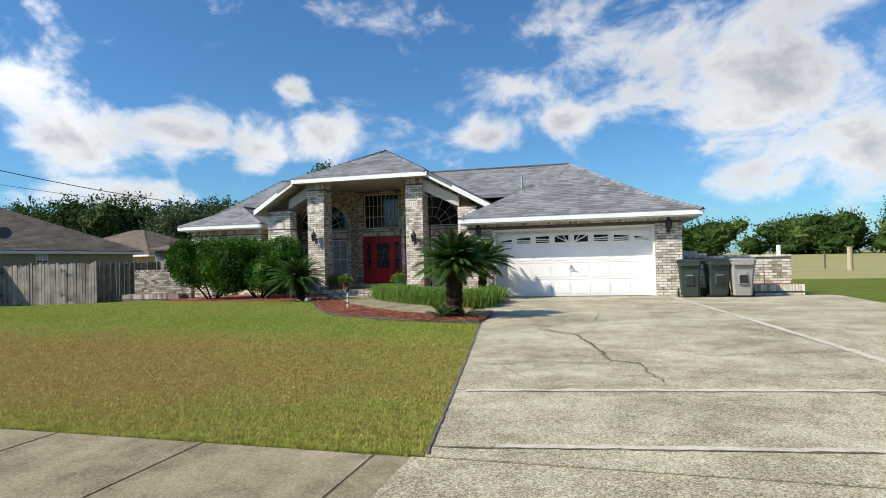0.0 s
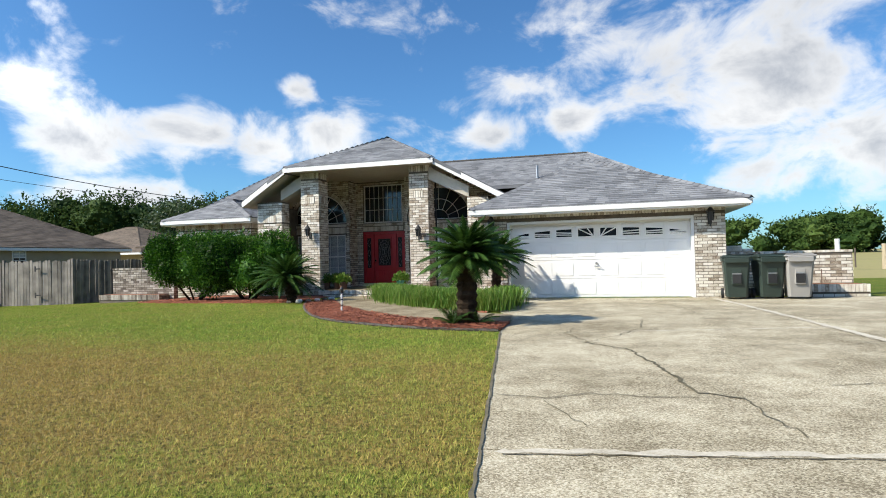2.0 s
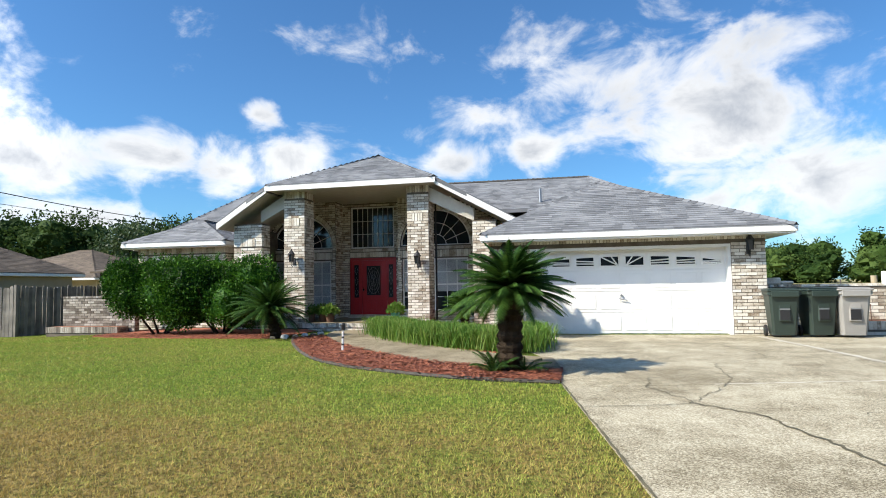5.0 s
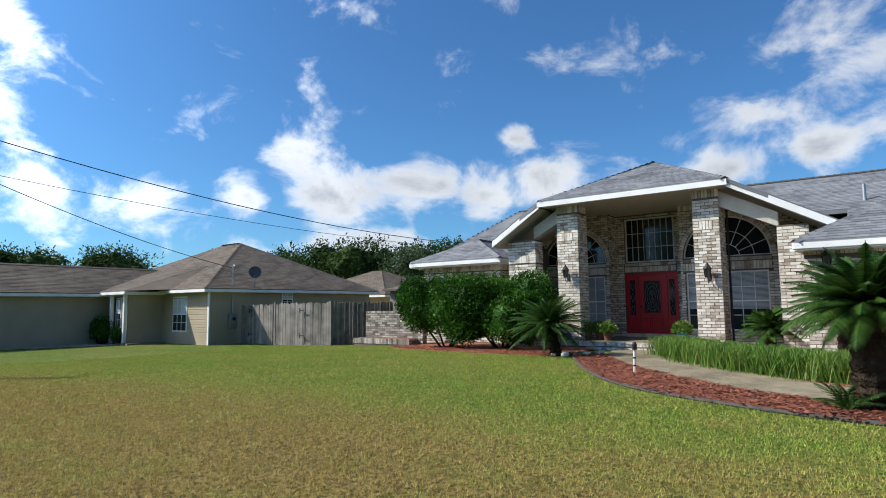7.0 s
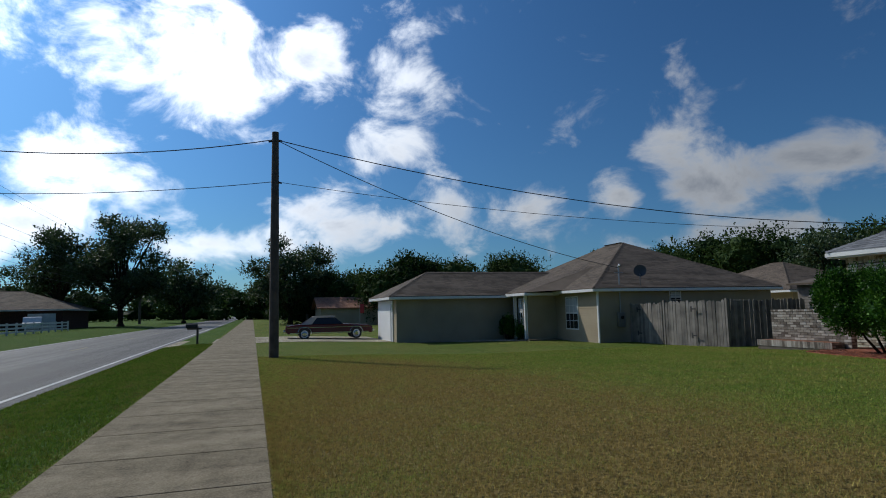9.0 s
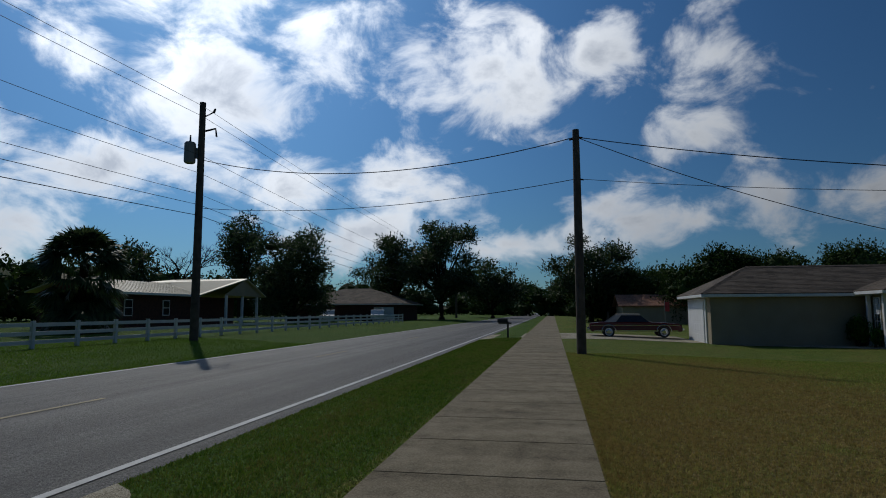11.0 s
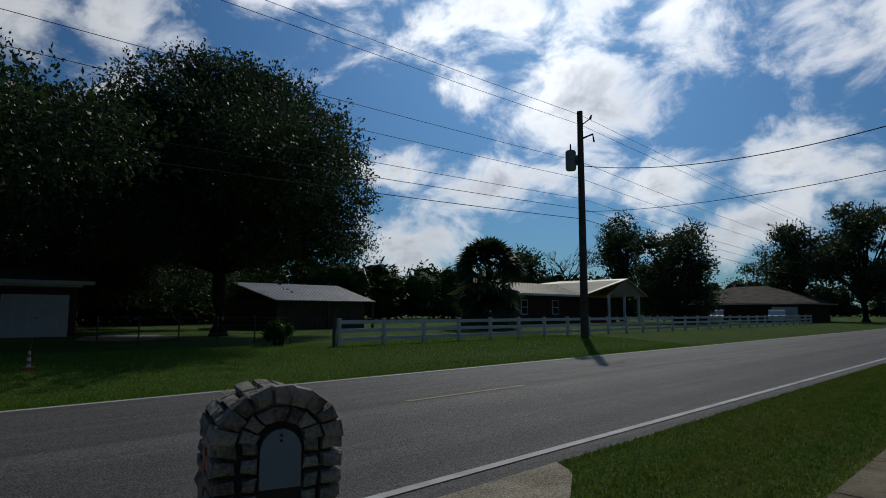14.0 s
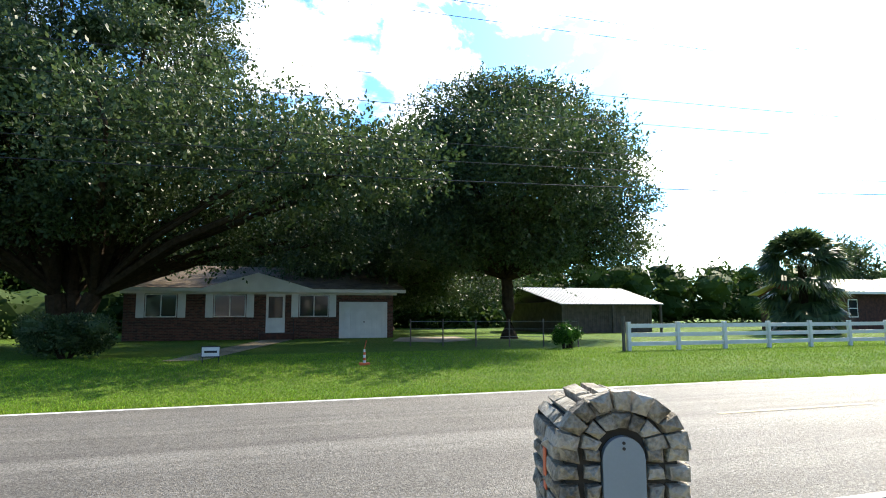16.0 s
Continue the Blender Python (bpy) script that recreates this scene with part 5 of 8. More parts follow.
def sago(at, trunk, length, n, label, seed, lean=(0, 0), pups=0, rough=0.13):
    rnd = random.Random(seed)
    th = thing("sago_palm", at, label, "palm")
    pts = [(lean[0] * f, lean[1] * f, trunk * f) for f in [i / 8 for i in range(9)]]
    bm = bmesh.new()
    for i in range(8):
        a, b = Vector(pts[i]), Vector(pts[i + 1])
        tube([a, a + (b - a) * 0.55, b], [rough * 0.9, rough * 1.08 * rnd.uniform(0.95, 1.05), rough * 0.88], 10, bm)
    # old leaf bases stand out from the trunk
    for _ in range(int(trunk * 150)):
        f, a = rnd.random(), rnd.uniform(0, 6.28)
        c = Vector((lean[0] * f + math.cos(a) * rough * 0.95, lean[1] * f + math.sin(a) * rough * 0.95, trunk * f))
        o = Vector((math.cos(a), math.sin(a), 0.7)) * 0.055
        s = Vector((-math.sin(a), math.cos(a), 0)) * 0.022
        vs = [bm.verts.new(c + s), bm.verts.new(c - s), bm.verts.new(c + o)]
        bm.faces.new(vs)
    part("trunk", bm, M_TRUNK, th, "dark scaly trunk")
    V, F = [], []
    top = (lean[0], lean[1], trunk)
    for k in range(n):
        f = k / n
        pitch = radians(82 - 98 * f ** 0.85) + rnd.uniform(-0.1, 0.1)
        frond(V, F, top, k * 2.39996 + rnd.uniform(-0.2, 0.2), pitch, length * rnd.uniform(0.85, 1.08) * (0.8 + 0.2 * f), radians(55 - 15 * f) * rnd.uniform(0.8, 1.2), rnd)
    for k in range(pups):
        b = (rnd.uniform(-0.25, 0.25), rnd.uniform(-0.3, 0.1), 0.05)
        for j in range(8):
            frond(V, F, b, j * 2.4 + k, radians(rnd.uniform(25, 75)), 0.45, radians(50), rnd, 0.10, 18)
    raw("crown", V, F, M_SAGO, th, "stiff dark green feather leaves")
    return th


def leaf_cloud(V, F, n, spot, size, rnd, up=0.3):
    """Single leaves, each a bent diamond, at places that spot() gives with an outward direction."""
    for _ in range(n):
        c, out = spot()
        d = Vector((rnd.gauss(0, 1), rnd.gauss(0, 1), rnd.gauss(0, 1) + up)) * 0.6 + out
        d.normalize()
        s = d.cross(Vector((rnd.gauss(0, 1), rnd.gauss(0, 1), rnd.gauss(0, 1)))).normalized()
        l = size * rnd.uniform(0.7, 1.3)
        i = len(V)
        m = c + d * l * 0.5
        V += [tuple(c), tuple(m + s * l * 0.24), tuple(c + d * l), tuple(m - s * l * 0.24)]
        F.append((i, i + 1, i + 2, i + 3))


def lump(bm, c, rx, ry, rz, rnd, fine=2):
    """A ragged inner clump that stops the light within a crown."""
    n0 = len(bm.verts)
    bmesh.ops.create_icosphere(bm, subdivisions=fine, radius=1.0)
    bm.verts.ensure_lookup_table()
    for v in bm.verts[n0:]:
        k = 1.0 + rnd.uniform(-0.28, 0.18)
        v.co = Vector((c[0] + v.co.x * rx * k, c[1] + v.co.y * ry * k, c[2] + v.co.z * rz * k))


def shrub(at, rx, ry, z0, z1, n, label, seed, mat=None, leaf=0.075, shoots=40, name="shrub"):
    rnd = random.Random(seed)
    th = thing(name, at, label, "shrub")
    bm = bmesh.new()
    for _ in range(7):
        a = rnd.uniform(0, 6.28)
        tube([(math.cos(a) * 0.15, math.sin(a) * 0.15, 0), (math.cos(a) * rx * 0.35, math.sin(a) * ry * 0.35, z0 + 0.3), (math.cos(a) * rx * 0.7, math.sin(a) * ry * 0.7, (z0 + z1) * 0.55)], [0.04, 0.03, 0.012], 6, bm)
    part("stems", bm, M_TRUNK, th, "bare brown stems")
    lobes = [(Vector((rnd.uniform(-0.66, 0.66) * rx, rnd.uniform(-0.5, 0.45) * ry, z0 + (z1 - z0) * rnd.uniform(0.32, 0.66))), rnd.uniform(0.40, 0.56)) for _ in range(24)]
    bm = bmesh.new()
    for c, q in lobes:
        lump(bm, c, q * rx * 0.58, q * ry * 0.58, q * (z1 - z0) * 0.40, rnd)
    part("inner_foliage", bm, mat or M_SHRUB, th, "shaded inner leaves")
    V, F = [], []

    def spot():
        c, q = rnd.choice(lobes)
        o = Vector((rnd.gauss(0, 1), rnd.gauss(0, 1), rnd.gauss(0, 1))).normalized()
        r = q * rnd.uniform(0.72, 1.03)
        pnt = c + Vector((o.x * r * rx * 0.85, o.y * r * ry * 0.85, o.z * r * (z1 - z0) * 0.58))
        pnt.z = max(z0 * 0.8, pnt.z)
        return pnt, o * 0.7
    leaf_cloud(V, F, n, spot, leaf, rnd, 0.5)
    # upright young shoots
    for _ in range(shoots):
        c, q = rnd.choice(lobes)
        a = rnd.uniform(0, 6.28)
        b = c + Vector((math.cos(a) * q * rx * 0.6, math.sin(a) * q * ry * 0.6, q * (z1 - z0) * 0.42))
        h = rnd.uniform(0.15, 0.42)
        for k in range(16):
            leaf_cloud(V, F, 1, lambda: (b + Vector((rnd.gauss(0, 0.02), rnd.gauss(0, 0.02), h * k / 16)), Vector((0, 0, 0.5))), leaf * 0.9, rnd)
    raw("foliage", V, F, mat or M_SHRUB, th)
    return th


sago((-2.88, 12.35, 0.06), 1.26, 1.05, 104, "tall sago palm with dark scaly trunk beside the driveway", 21, (0.05, 0.02), 3, 0.185)
sago((-3.4, 17.8, 0.10), 1.2, 1.1, 76, "sago palm near the garage corner", 22, (0.08, 0.0), 0, 0.13)
sago((-9.30, 17.35, 0.08), 0.78, 1.2, 70, "leaning sago palm in front of the porch column", 23, (-0.22, 0.0), 0, 0.14)
sago((-5.05, 20.6, 0.10), 0.62, 0.90, 50, "small sago palm beside the window", 24, (0, 0), 0, 0.12)
shrub((-13.75, 18.7, 0.08), 1.6, 1.25, 0.12, 2.4, 60000, "broad glossy green rounded shrub in red mulch", 31, shoots=150)
shrub((-11.75, 18.75, 0.08), 1.65, 1.25, 0.12, 2.35, 58000, "dense green shrub with upright young shoots", 32, shoots=150)
shrub((-16.35, 20.6, 0.05), 0.5, 0.45, 0.2, 1.1, 2500, "small shrub by the low wall", 33)


def tuft_row(name, points, width, n, h, mat, label, category, seed):
    """A border of arching strap leaves along a line."""
    rnd = random.Random(seed)
    V, F = [], []
    ds = [0.0]
    for a, b in zip(points, points[1:]):
        ds.append(ds[-1] + math.dist(a, b))
    for _ in range(n):
        d = rnd.uniform(0, ds[-1])
        k = max(j for j in range(len(ds) - 1) if ds[j] <= d)
        f = (d - ds[k]) / (ds[k + 1] - ds[k])
        x = points[k][0] + f * (points[k + 1][0] - points[k][0]) + rnd.gauss(0, width * 0.4)
        y = points[k][1] + f * (points[k + 1][1] - points[k][1]) + rnd.gauss(0, width * 0.4)
        z = ground_z(x, y) + 0.03
        a, hh, r = rnd.uniform(0, 6.28), h * rnd.uniform(0.6, 1.15), h * rnd.uniform(0.25, 0.85)
        dx, dy, w = math.cos(a), math.sin(a), 0.0065
        i = len(V)
        for t, up_ in ((0.0, 0.0), (0.45, 0.75), (0.8, 1.0), (1.05, 0.82)):
            q = w * (1.0 if t < 0.6 else 0.6 if t < 0.9 else 0.1)
            V += [(x + dx * r * t - dy * q, y + dy * r * t + dx * q, z + hh * up_), (x + dx * r * t + dy * q, y + dy * r * t - dx * q, z + hh * up_)]
        F += [(i, i + 1, i + 3, i + 2), (i + 2, i + 3, i + 5, i + 4), (i + 4, i + 5, i + 7, i + 6)]
    return tagged(raw(name, V, F, mat), label, category, kind="stuff")


tuft_row("border_grass", [(-7.0, 18.9), (-6.2, 17.6), (-5.2, 16.4), (-4.2, 15.55), (-3.5, 15.1), (-2.75, 14.9)], 0.55, 11000, 0.42, M_LIRIOPE, "thick green strap-leaf border grass along the path", "border grass", 41)
tuft_row("border_grass_garage", [(-3.0, 15.0), (-2.75, 16.2), (-2.95, 16.9)], 0.4, 2400, 0.40, M_LIRIOPE, "green border grass by the driveway", "border grass", 42)


def pot_plant(at, mat, label, seed, h=0.26, leafmat=None, n=700, spread=0.28):
    rnd = random.Random(seed)
    th = thing("potted_plant", at, label, "plant pot")
    part("pot", tube([(0, 0, 0), (0, 0, h * 0.85), (0, 0, h * 0.86), (0, 0, h)], [0.10, 0.145, 0.16, 0.16], 14), mat, th)
    V, F = [], []

    def spot():
        o = Vector((rnd.gauss(0, 1), rnd.gauss(0, 1), abs(rnd.gauss(0, 1)))).normalized()
        return Vector((0, 0, h)) + Vector((o.x * spread, o.y * spread, o.z * spread * 1.0)) * rnd.uniform(0.4, 1), o * 0.6
    leaf_cloud(V, F, n, spot, 0.09, rnd)
    raw("foliage", V, F, leafmat or M_LIRIOPE, th)


for i, x in enumerate((-9.98, -9.62, -9.34)):
    pot_plant((x + 0.02, 20.75 + 0.1 * (i % 2), FLOOR), M_TERRA, "leafy green plant in a brown clay pot on the porch", 50 + i)
pot_plant((-7.25, 20.9, FLOOR), M_TEAL, "yellow-green plant in a teal pot on the porch", 55, 0.28)


# path light on a white stake
pl = thing("path_light", (-6.40, 14.55, 0.08), "small black path light on a white striped stake", "garden light")
part("stake", tube([(0, 0, 0), (0.01, 0, 0.47)], 0.024, 8), M_WHITE, pl)
for z in (0.16, 0.30):
    part("band", tube([(0.004, 0, z), (0.005, 0, z + 0.03)], 0.027, 8), M_BLACK, pl)
part("lamp_head", tube([(0.01, 0, 0.46), (0.01, 0, 0.56), (0.01, 0, 0.60)], [0.045, 0.05, 0.02], 8), M_BLACK, pl)


def wall_lantern(at, label):
    """A coach lantern whose back plate lies at at, facing -y."""
    th = thing("wall_lantern", at, label, "wall lamp", "coach lanterns on the brickwork")
    part("back_plate", B(-0.04, -0.02, -0.09, 0.04, 0.0, 0.09, bevel=0.006), M_BLACK, th)
    part("arm", tube([(0, -0.01, -0.05), (0, -0.09, -0.13), (0, -0.15, -0.10), (0, -0.15, -0.02)], 0.01, 6), M_BLACK, th)
    cage = bmesh.new()
    for k in range(6):
        a = math.pi * k / 3
        tube([(0.05 * math.cos(a), -0.15 + 0.05 * math.sin(a), -0.02), (0.075 * math.cos(a), -0.15 + 0.075 * math.sin(a), 0.17)], 0.006, 4, cage)
    part("cage", cage, M_BLACK, th)
    part("glass", tube([(0, -0.15, -0.015), (0, -0.15, 0.165)], [0.045, 0.068], 6), M_GLASS, th, "clear lantern glass")
    part("cap", tube([(0, -0.15, 0.165), (0, -0.15, 0.20), (0, -0.15, 0.27), (0, -0.15, 0.31)], [0.095, 0.07, 0.02, 0.004], 8), M_BLACK, th)
    th.scale = (1.25, 1.25, 1.25)
    return th


wall_lantern((-6.35, PY, 2.05), "black coach lantern on the tall brick column")
wall_lantern((-10.33, PY, 2.20), "black coach lantern on the tall brick column")
wall_lantern((2.14, GY, 2.12), "black coach lantern beside the garage door")
wall_lantern((-3.62, GY, 2.12), "black coach lantern beside the garage door")


# wheelie bins
def bin_(at, mat, label, turn):
    th = thing("wheelie_bin", at, label, "trash bin", "bins beside the garage", turn=turn)
    bm = bmesh.new()
    ring = []
    for z, w, d0, d1 in ((0.06, 0.24, -0.24, 0.22), (0.5, 0.27, -0.30, 0.27), (0.93, 0.30, -0.36, 0.31), (0.95, 0.33, -0.39, 0.34), (1.02, 0.33, -0.39, 0.34)):
        ring.append([bm.verts.new(v) for v in ((-w, d0 + 0.05, z), (-w + 0.05, d0, z), (w - 0.05, d0, z), (w, d0 + 0.05, z), (w, d1, z), (-w, d1, z))])
    for a, b in zip(ring, ring[1:]):
        for k in range(6):
            bm.faces.new((a[k], a[(k + 1) % 6], b[(k + 1) % 6], b[k]))
    bm.faces.new(ring[0][::-1])
    bm.faces.new(ring[-1])
    part("body", bm, mat, th)
    part("lid", B(-0.345, -0.41, 1.02, 0.345, 0.36, 1.07, bevel=0.02), mat, th)
    part("lid_ridge", B(-0.30, -0.34, 1.07, 0.30, 0.10, 1.095, bevel=0.012), mat, th)
    part("lid_lip", B(-0.27, -0.43, 0.90, 0.27, -0.385, 1.03, bevel=0.012), mat, th)
    part("handle_recess", B(-0.12, -0.335, 0.36, 0.12, -0.265, 0.80, bevel=0.02), mat, th)
    # no hollow here: a black block paints the shade of the grip recess
    part("grip_slot", B(-0.10, -0.345, 0.40, 0.10, -0.33, 0.62, bevel=0.006), M_BLACK, th, "dark recess")
    part("grip_bar", B(-0.10, -0.352, 0.62, 0.10, -0.335, 0.65), M_METAL, th, "thin steel bar")
    part("handle", tube([(-0.24, 0.36, 0.96), (-0.22, 0.44, 1.0), (0.22, 0.44, 1.0), (0.24, 0.36, 0.96)], 0.018, 6), mat, th)
    part("axle", tube([(-0.30, 0.21, 0.13), (0.30, 0.21, 0.13)], 0.014, 6), M_METAL, th)
    for sx in (-1, 1):
        w = part("wheel", tube([(sx * 0.275, 0.21, 0.13), (sx * 0.33, 0.21, 0.13)], 0.13, 16), M_BLACK, th)
        part("hub", tube([(sx * 0.33, 0.21, 0.13), (sx * 0.34, 0.21, 0.13)], 0.06, 10), mat, w)
    return th


bin_((2.62, 18.15, 0.105), M_BIN, "dark green plastic wheelie bin with closed lid", -6)
bin_((3.36, 18.22, 0.105), M_BIN, "dark green plastic wheelie bin with closed lid", 4)
bin_((3.98, 18.15, 0.105), M_BINGREY, "light grey plastic wheelie bin with closed lid", -3)


# low garden walls with planters
def low_wall(x0, x1, y, z1, label, px0, px1, pd, pz, z0=-0.05, brick=None):
    th = thing("garden_wall", ((x0 + x1) / 2, y, 0), label, "garden wall")
    o = Vector(((x0 + x1) / 2, y, 0))

    def put(name, bm, mat, lab=""):
        bmesh.ops.translate(bm, verts=bm.verts, vec=-o)
        return part(name, bm, mat, th, lab)
    put("core", B(x0 + 0.012, y + 0.012, z0, x1 - 0.012, y + 0.22, z1 - 0.06), M_MORTAR)
    q = Pile()
    lay_bricks(q, (x0, y + 0.012), (1, 0), (0, -1), x1 - x0, 0.02, z1 - 0.06, soldier_top=False)
    lay_bricks(q, (x1 - 0.012, y), (0, 1), (1, 0), 0.22, 0.02, z1 - 0.06, soldier_top=False)
    m = round((x1 - x0) / 0.1)
    for i in range(m):
        a = (x1 - x0) * i / m
        q.block((x0, y + 0.22), (1, 0), (0, -1), a + 0.005, a + (x1 - x0) / m - 0.005, z1 - 0.06, z1, 0.23)
    raw("brickwork", [(v[0] - o.x, v[1] - o.y, v[2]) for v in q.v], q.f, brick or M_BRICK, th, kind="stuff")
    put("planter", B(px0 + 0.012, y - pd + 0.012, z0, px1 - 0.012, y - 0.02, pz - 0.03), M_MORTAR)
    put("planter_soil", B(px0 + 0.1, y - pd + 0.1, pz - 0.03, px1 - 0.1, y - 0.02, pz - 0.005), M_REDBRICK, "rust-coloured top")
    q = Pile()
    lay_bricks(q, (px0, y - pd + 0.012), (1, 0), (0, -1), px1 - px0, 0.02, pz - 0.2, soldier_top=False)
    soldiers(q, (px0, y - pd + 0.012), (1, 0), (0, -1), 0.0, px1 - px0, pz - 0.2, pz)
    lay_bricks(q, (px1 - 0.012, y - pd), (0, 1), (1, 0), pd, 0.02, pz, soldier_top=False)
    raw("planter_brickwork", [(v[0] - o.x, v[1] - o.y, v[2]) for v in q.v], q.f, brick or M_BRICK, th, kind="stuff")
    return th


low_wall(2.525, 5.55, 19.30, 1.27, "low whitewashed brick garden wall with a brick planter at its foot", 4.1, 5.72, 0.55, 0.42)
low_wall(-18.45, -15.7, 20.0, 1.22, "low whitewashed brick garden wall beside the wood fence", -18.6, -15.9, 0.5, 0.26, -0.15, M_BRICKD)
gs = thing("wall_scroll", (2.9, 19.31, 1.27), "short brick step where the garden wall meets the garage", "garden wall")
part("cap_brick", B(-0.37, 0.0, 0.0, 0.1, 0.2, 0.17, bevel=0.03), M_BRICK, gs)
part("cap_brick", B(0.1, 0.0, 0.0, 0.38, 0.2, 0.085, bevel=0.03), M_BRICK, gs)
pp = thing("pipe_post", (5.25, 19.41, 1.27), "short white pipe standing on the garden wall", "pipe")
part("pipe", tube([(0, 0, 0), (0, 0, 0.28)], 0.06, 12), M_WHITE, pp)
sk = thing("garden_stake", (4.75, 19.0, 0.41), "thin rusty garden stake in the planter", "stake")
part("rod", tube([(0, 0, 0), (0, 0, 0.38)], 0.012, 6), M_TERRA, sk)
dw = thing("downspout", (-5.98, PY + 0.66, 0.03), "dark downspout beside the brick column", "downspout")
part("pipe", tube([(0, 0, 0), (0, 0, 4.2)], 0.028, 8), M_BLACK, dw)

# pale stones at the corner of the bed
for i, (x, y, s) in enumerate(((-9.05, 17.25, 0.09), (-8.86, 17.45, 0.07), (-8.72, 17.72, 0.08), (-8.62, 18.0, 0.07), (-8.55, 18.3, 0.08), (-9.3, 17.1, 0.06))):
    st = thing("border_stone", (x, y, ground_z(x, y) + 0.02), "small pale border stone at the mulch bed corner", "stone", "stones round the bed")
    bm = bmesh.new()
    lump(bm, (0, 0, s * 0.45), s * 1.2, s, s * 0.75, random.Random(i))
    part("rock", bm, M_WRAIL if i % 2 == 0 else M_STONE, st)

# ---- trees ----
def quads(name, P, mat, parent=None, label="", n=4):
    """A mesh of separate n-cornered leaves from an array (count, n, 3)."""
    m = len(P)
    me = bpy.data.meshes.new(name)
    me.vertices.add(m * n)
    me.vertices.foreach_set("co", np.asarray(P, dtype=np.float32).ravel())
    me.loops.add(m * n)
    me.loops.foreach_set("vertex_index", np.arange(m * n, dtype=np.int32))
    me.polygons.add(m)
    me.polygons.foreach_set("loop_start", np.arange(0, m * n, n, dtype=np.int32))
    me.update(calc_edges=True)
    return meshed(name, me, mat, parent, label)


def unit(a):
    return a / np.maximum(np.linalg.norm(a, axis=1, keepdims=True), 1e-6)


def leaves(C, out, size, rng, wide=0.28):
    """Bent diamond leaves at C, roughly along out."""
    m = len(C)
    d = unit(rng.normal(size=(m, 3)) * 0.7 + out)
    s = unit(np.cross(d, rng.normal(size=(m, 3))))
    l = size * rng.uniform(0.6, 1.35, (m, 1))
    mid = C + d * l * 0.5
    return np.stack([C, mid + s * l * wide, C + d * l, mid - s * l * wide], axis=1)


def sprays(C, out, size, rng, k=5):
    """A small twig of k leaves at each place."""
    m = len(C)
    d = unit(rng.normal(size=(m, 3)) * 0.6 + out)
    rows = []
    for i in range(k):
        rows.append(leaves(C + d * size * 0.75 * i, d * 0.8, size, rng))
    return np.concatenate(rows)


def blob_points(lobes, n, rng, shell=0.55):
    """Places in uneven lobes (x, y, z, rx, rz), thicker towards their skins; with outward directions."""
    L = np.array(lobes)
    w = L[:, 3] ** 2
    k = rng.choice(len(L), n, p=w / w.sum())
    o = unit(rng.normal(size=(n, 3)))
    r = shell + (1 - shell) * rng.uniform(0, 1, (n, 1)) ** 0.7
    # ragged skin: each direction of each lobe reaches a different way
    rag = 1.0 + 0.30 * np.sin(o[:, :1] * 7 + k[:, None]) * np.cos(o[:, 1:2] * 6 + 2.0 * k[:, None]) + rng.normal(0, 0.10, (n, 1))
    P = L[k, :3] + o * r * rag * np.stack([L[k, 3], L[k, 3], L[k, 4]], axis=1)
    return P, o


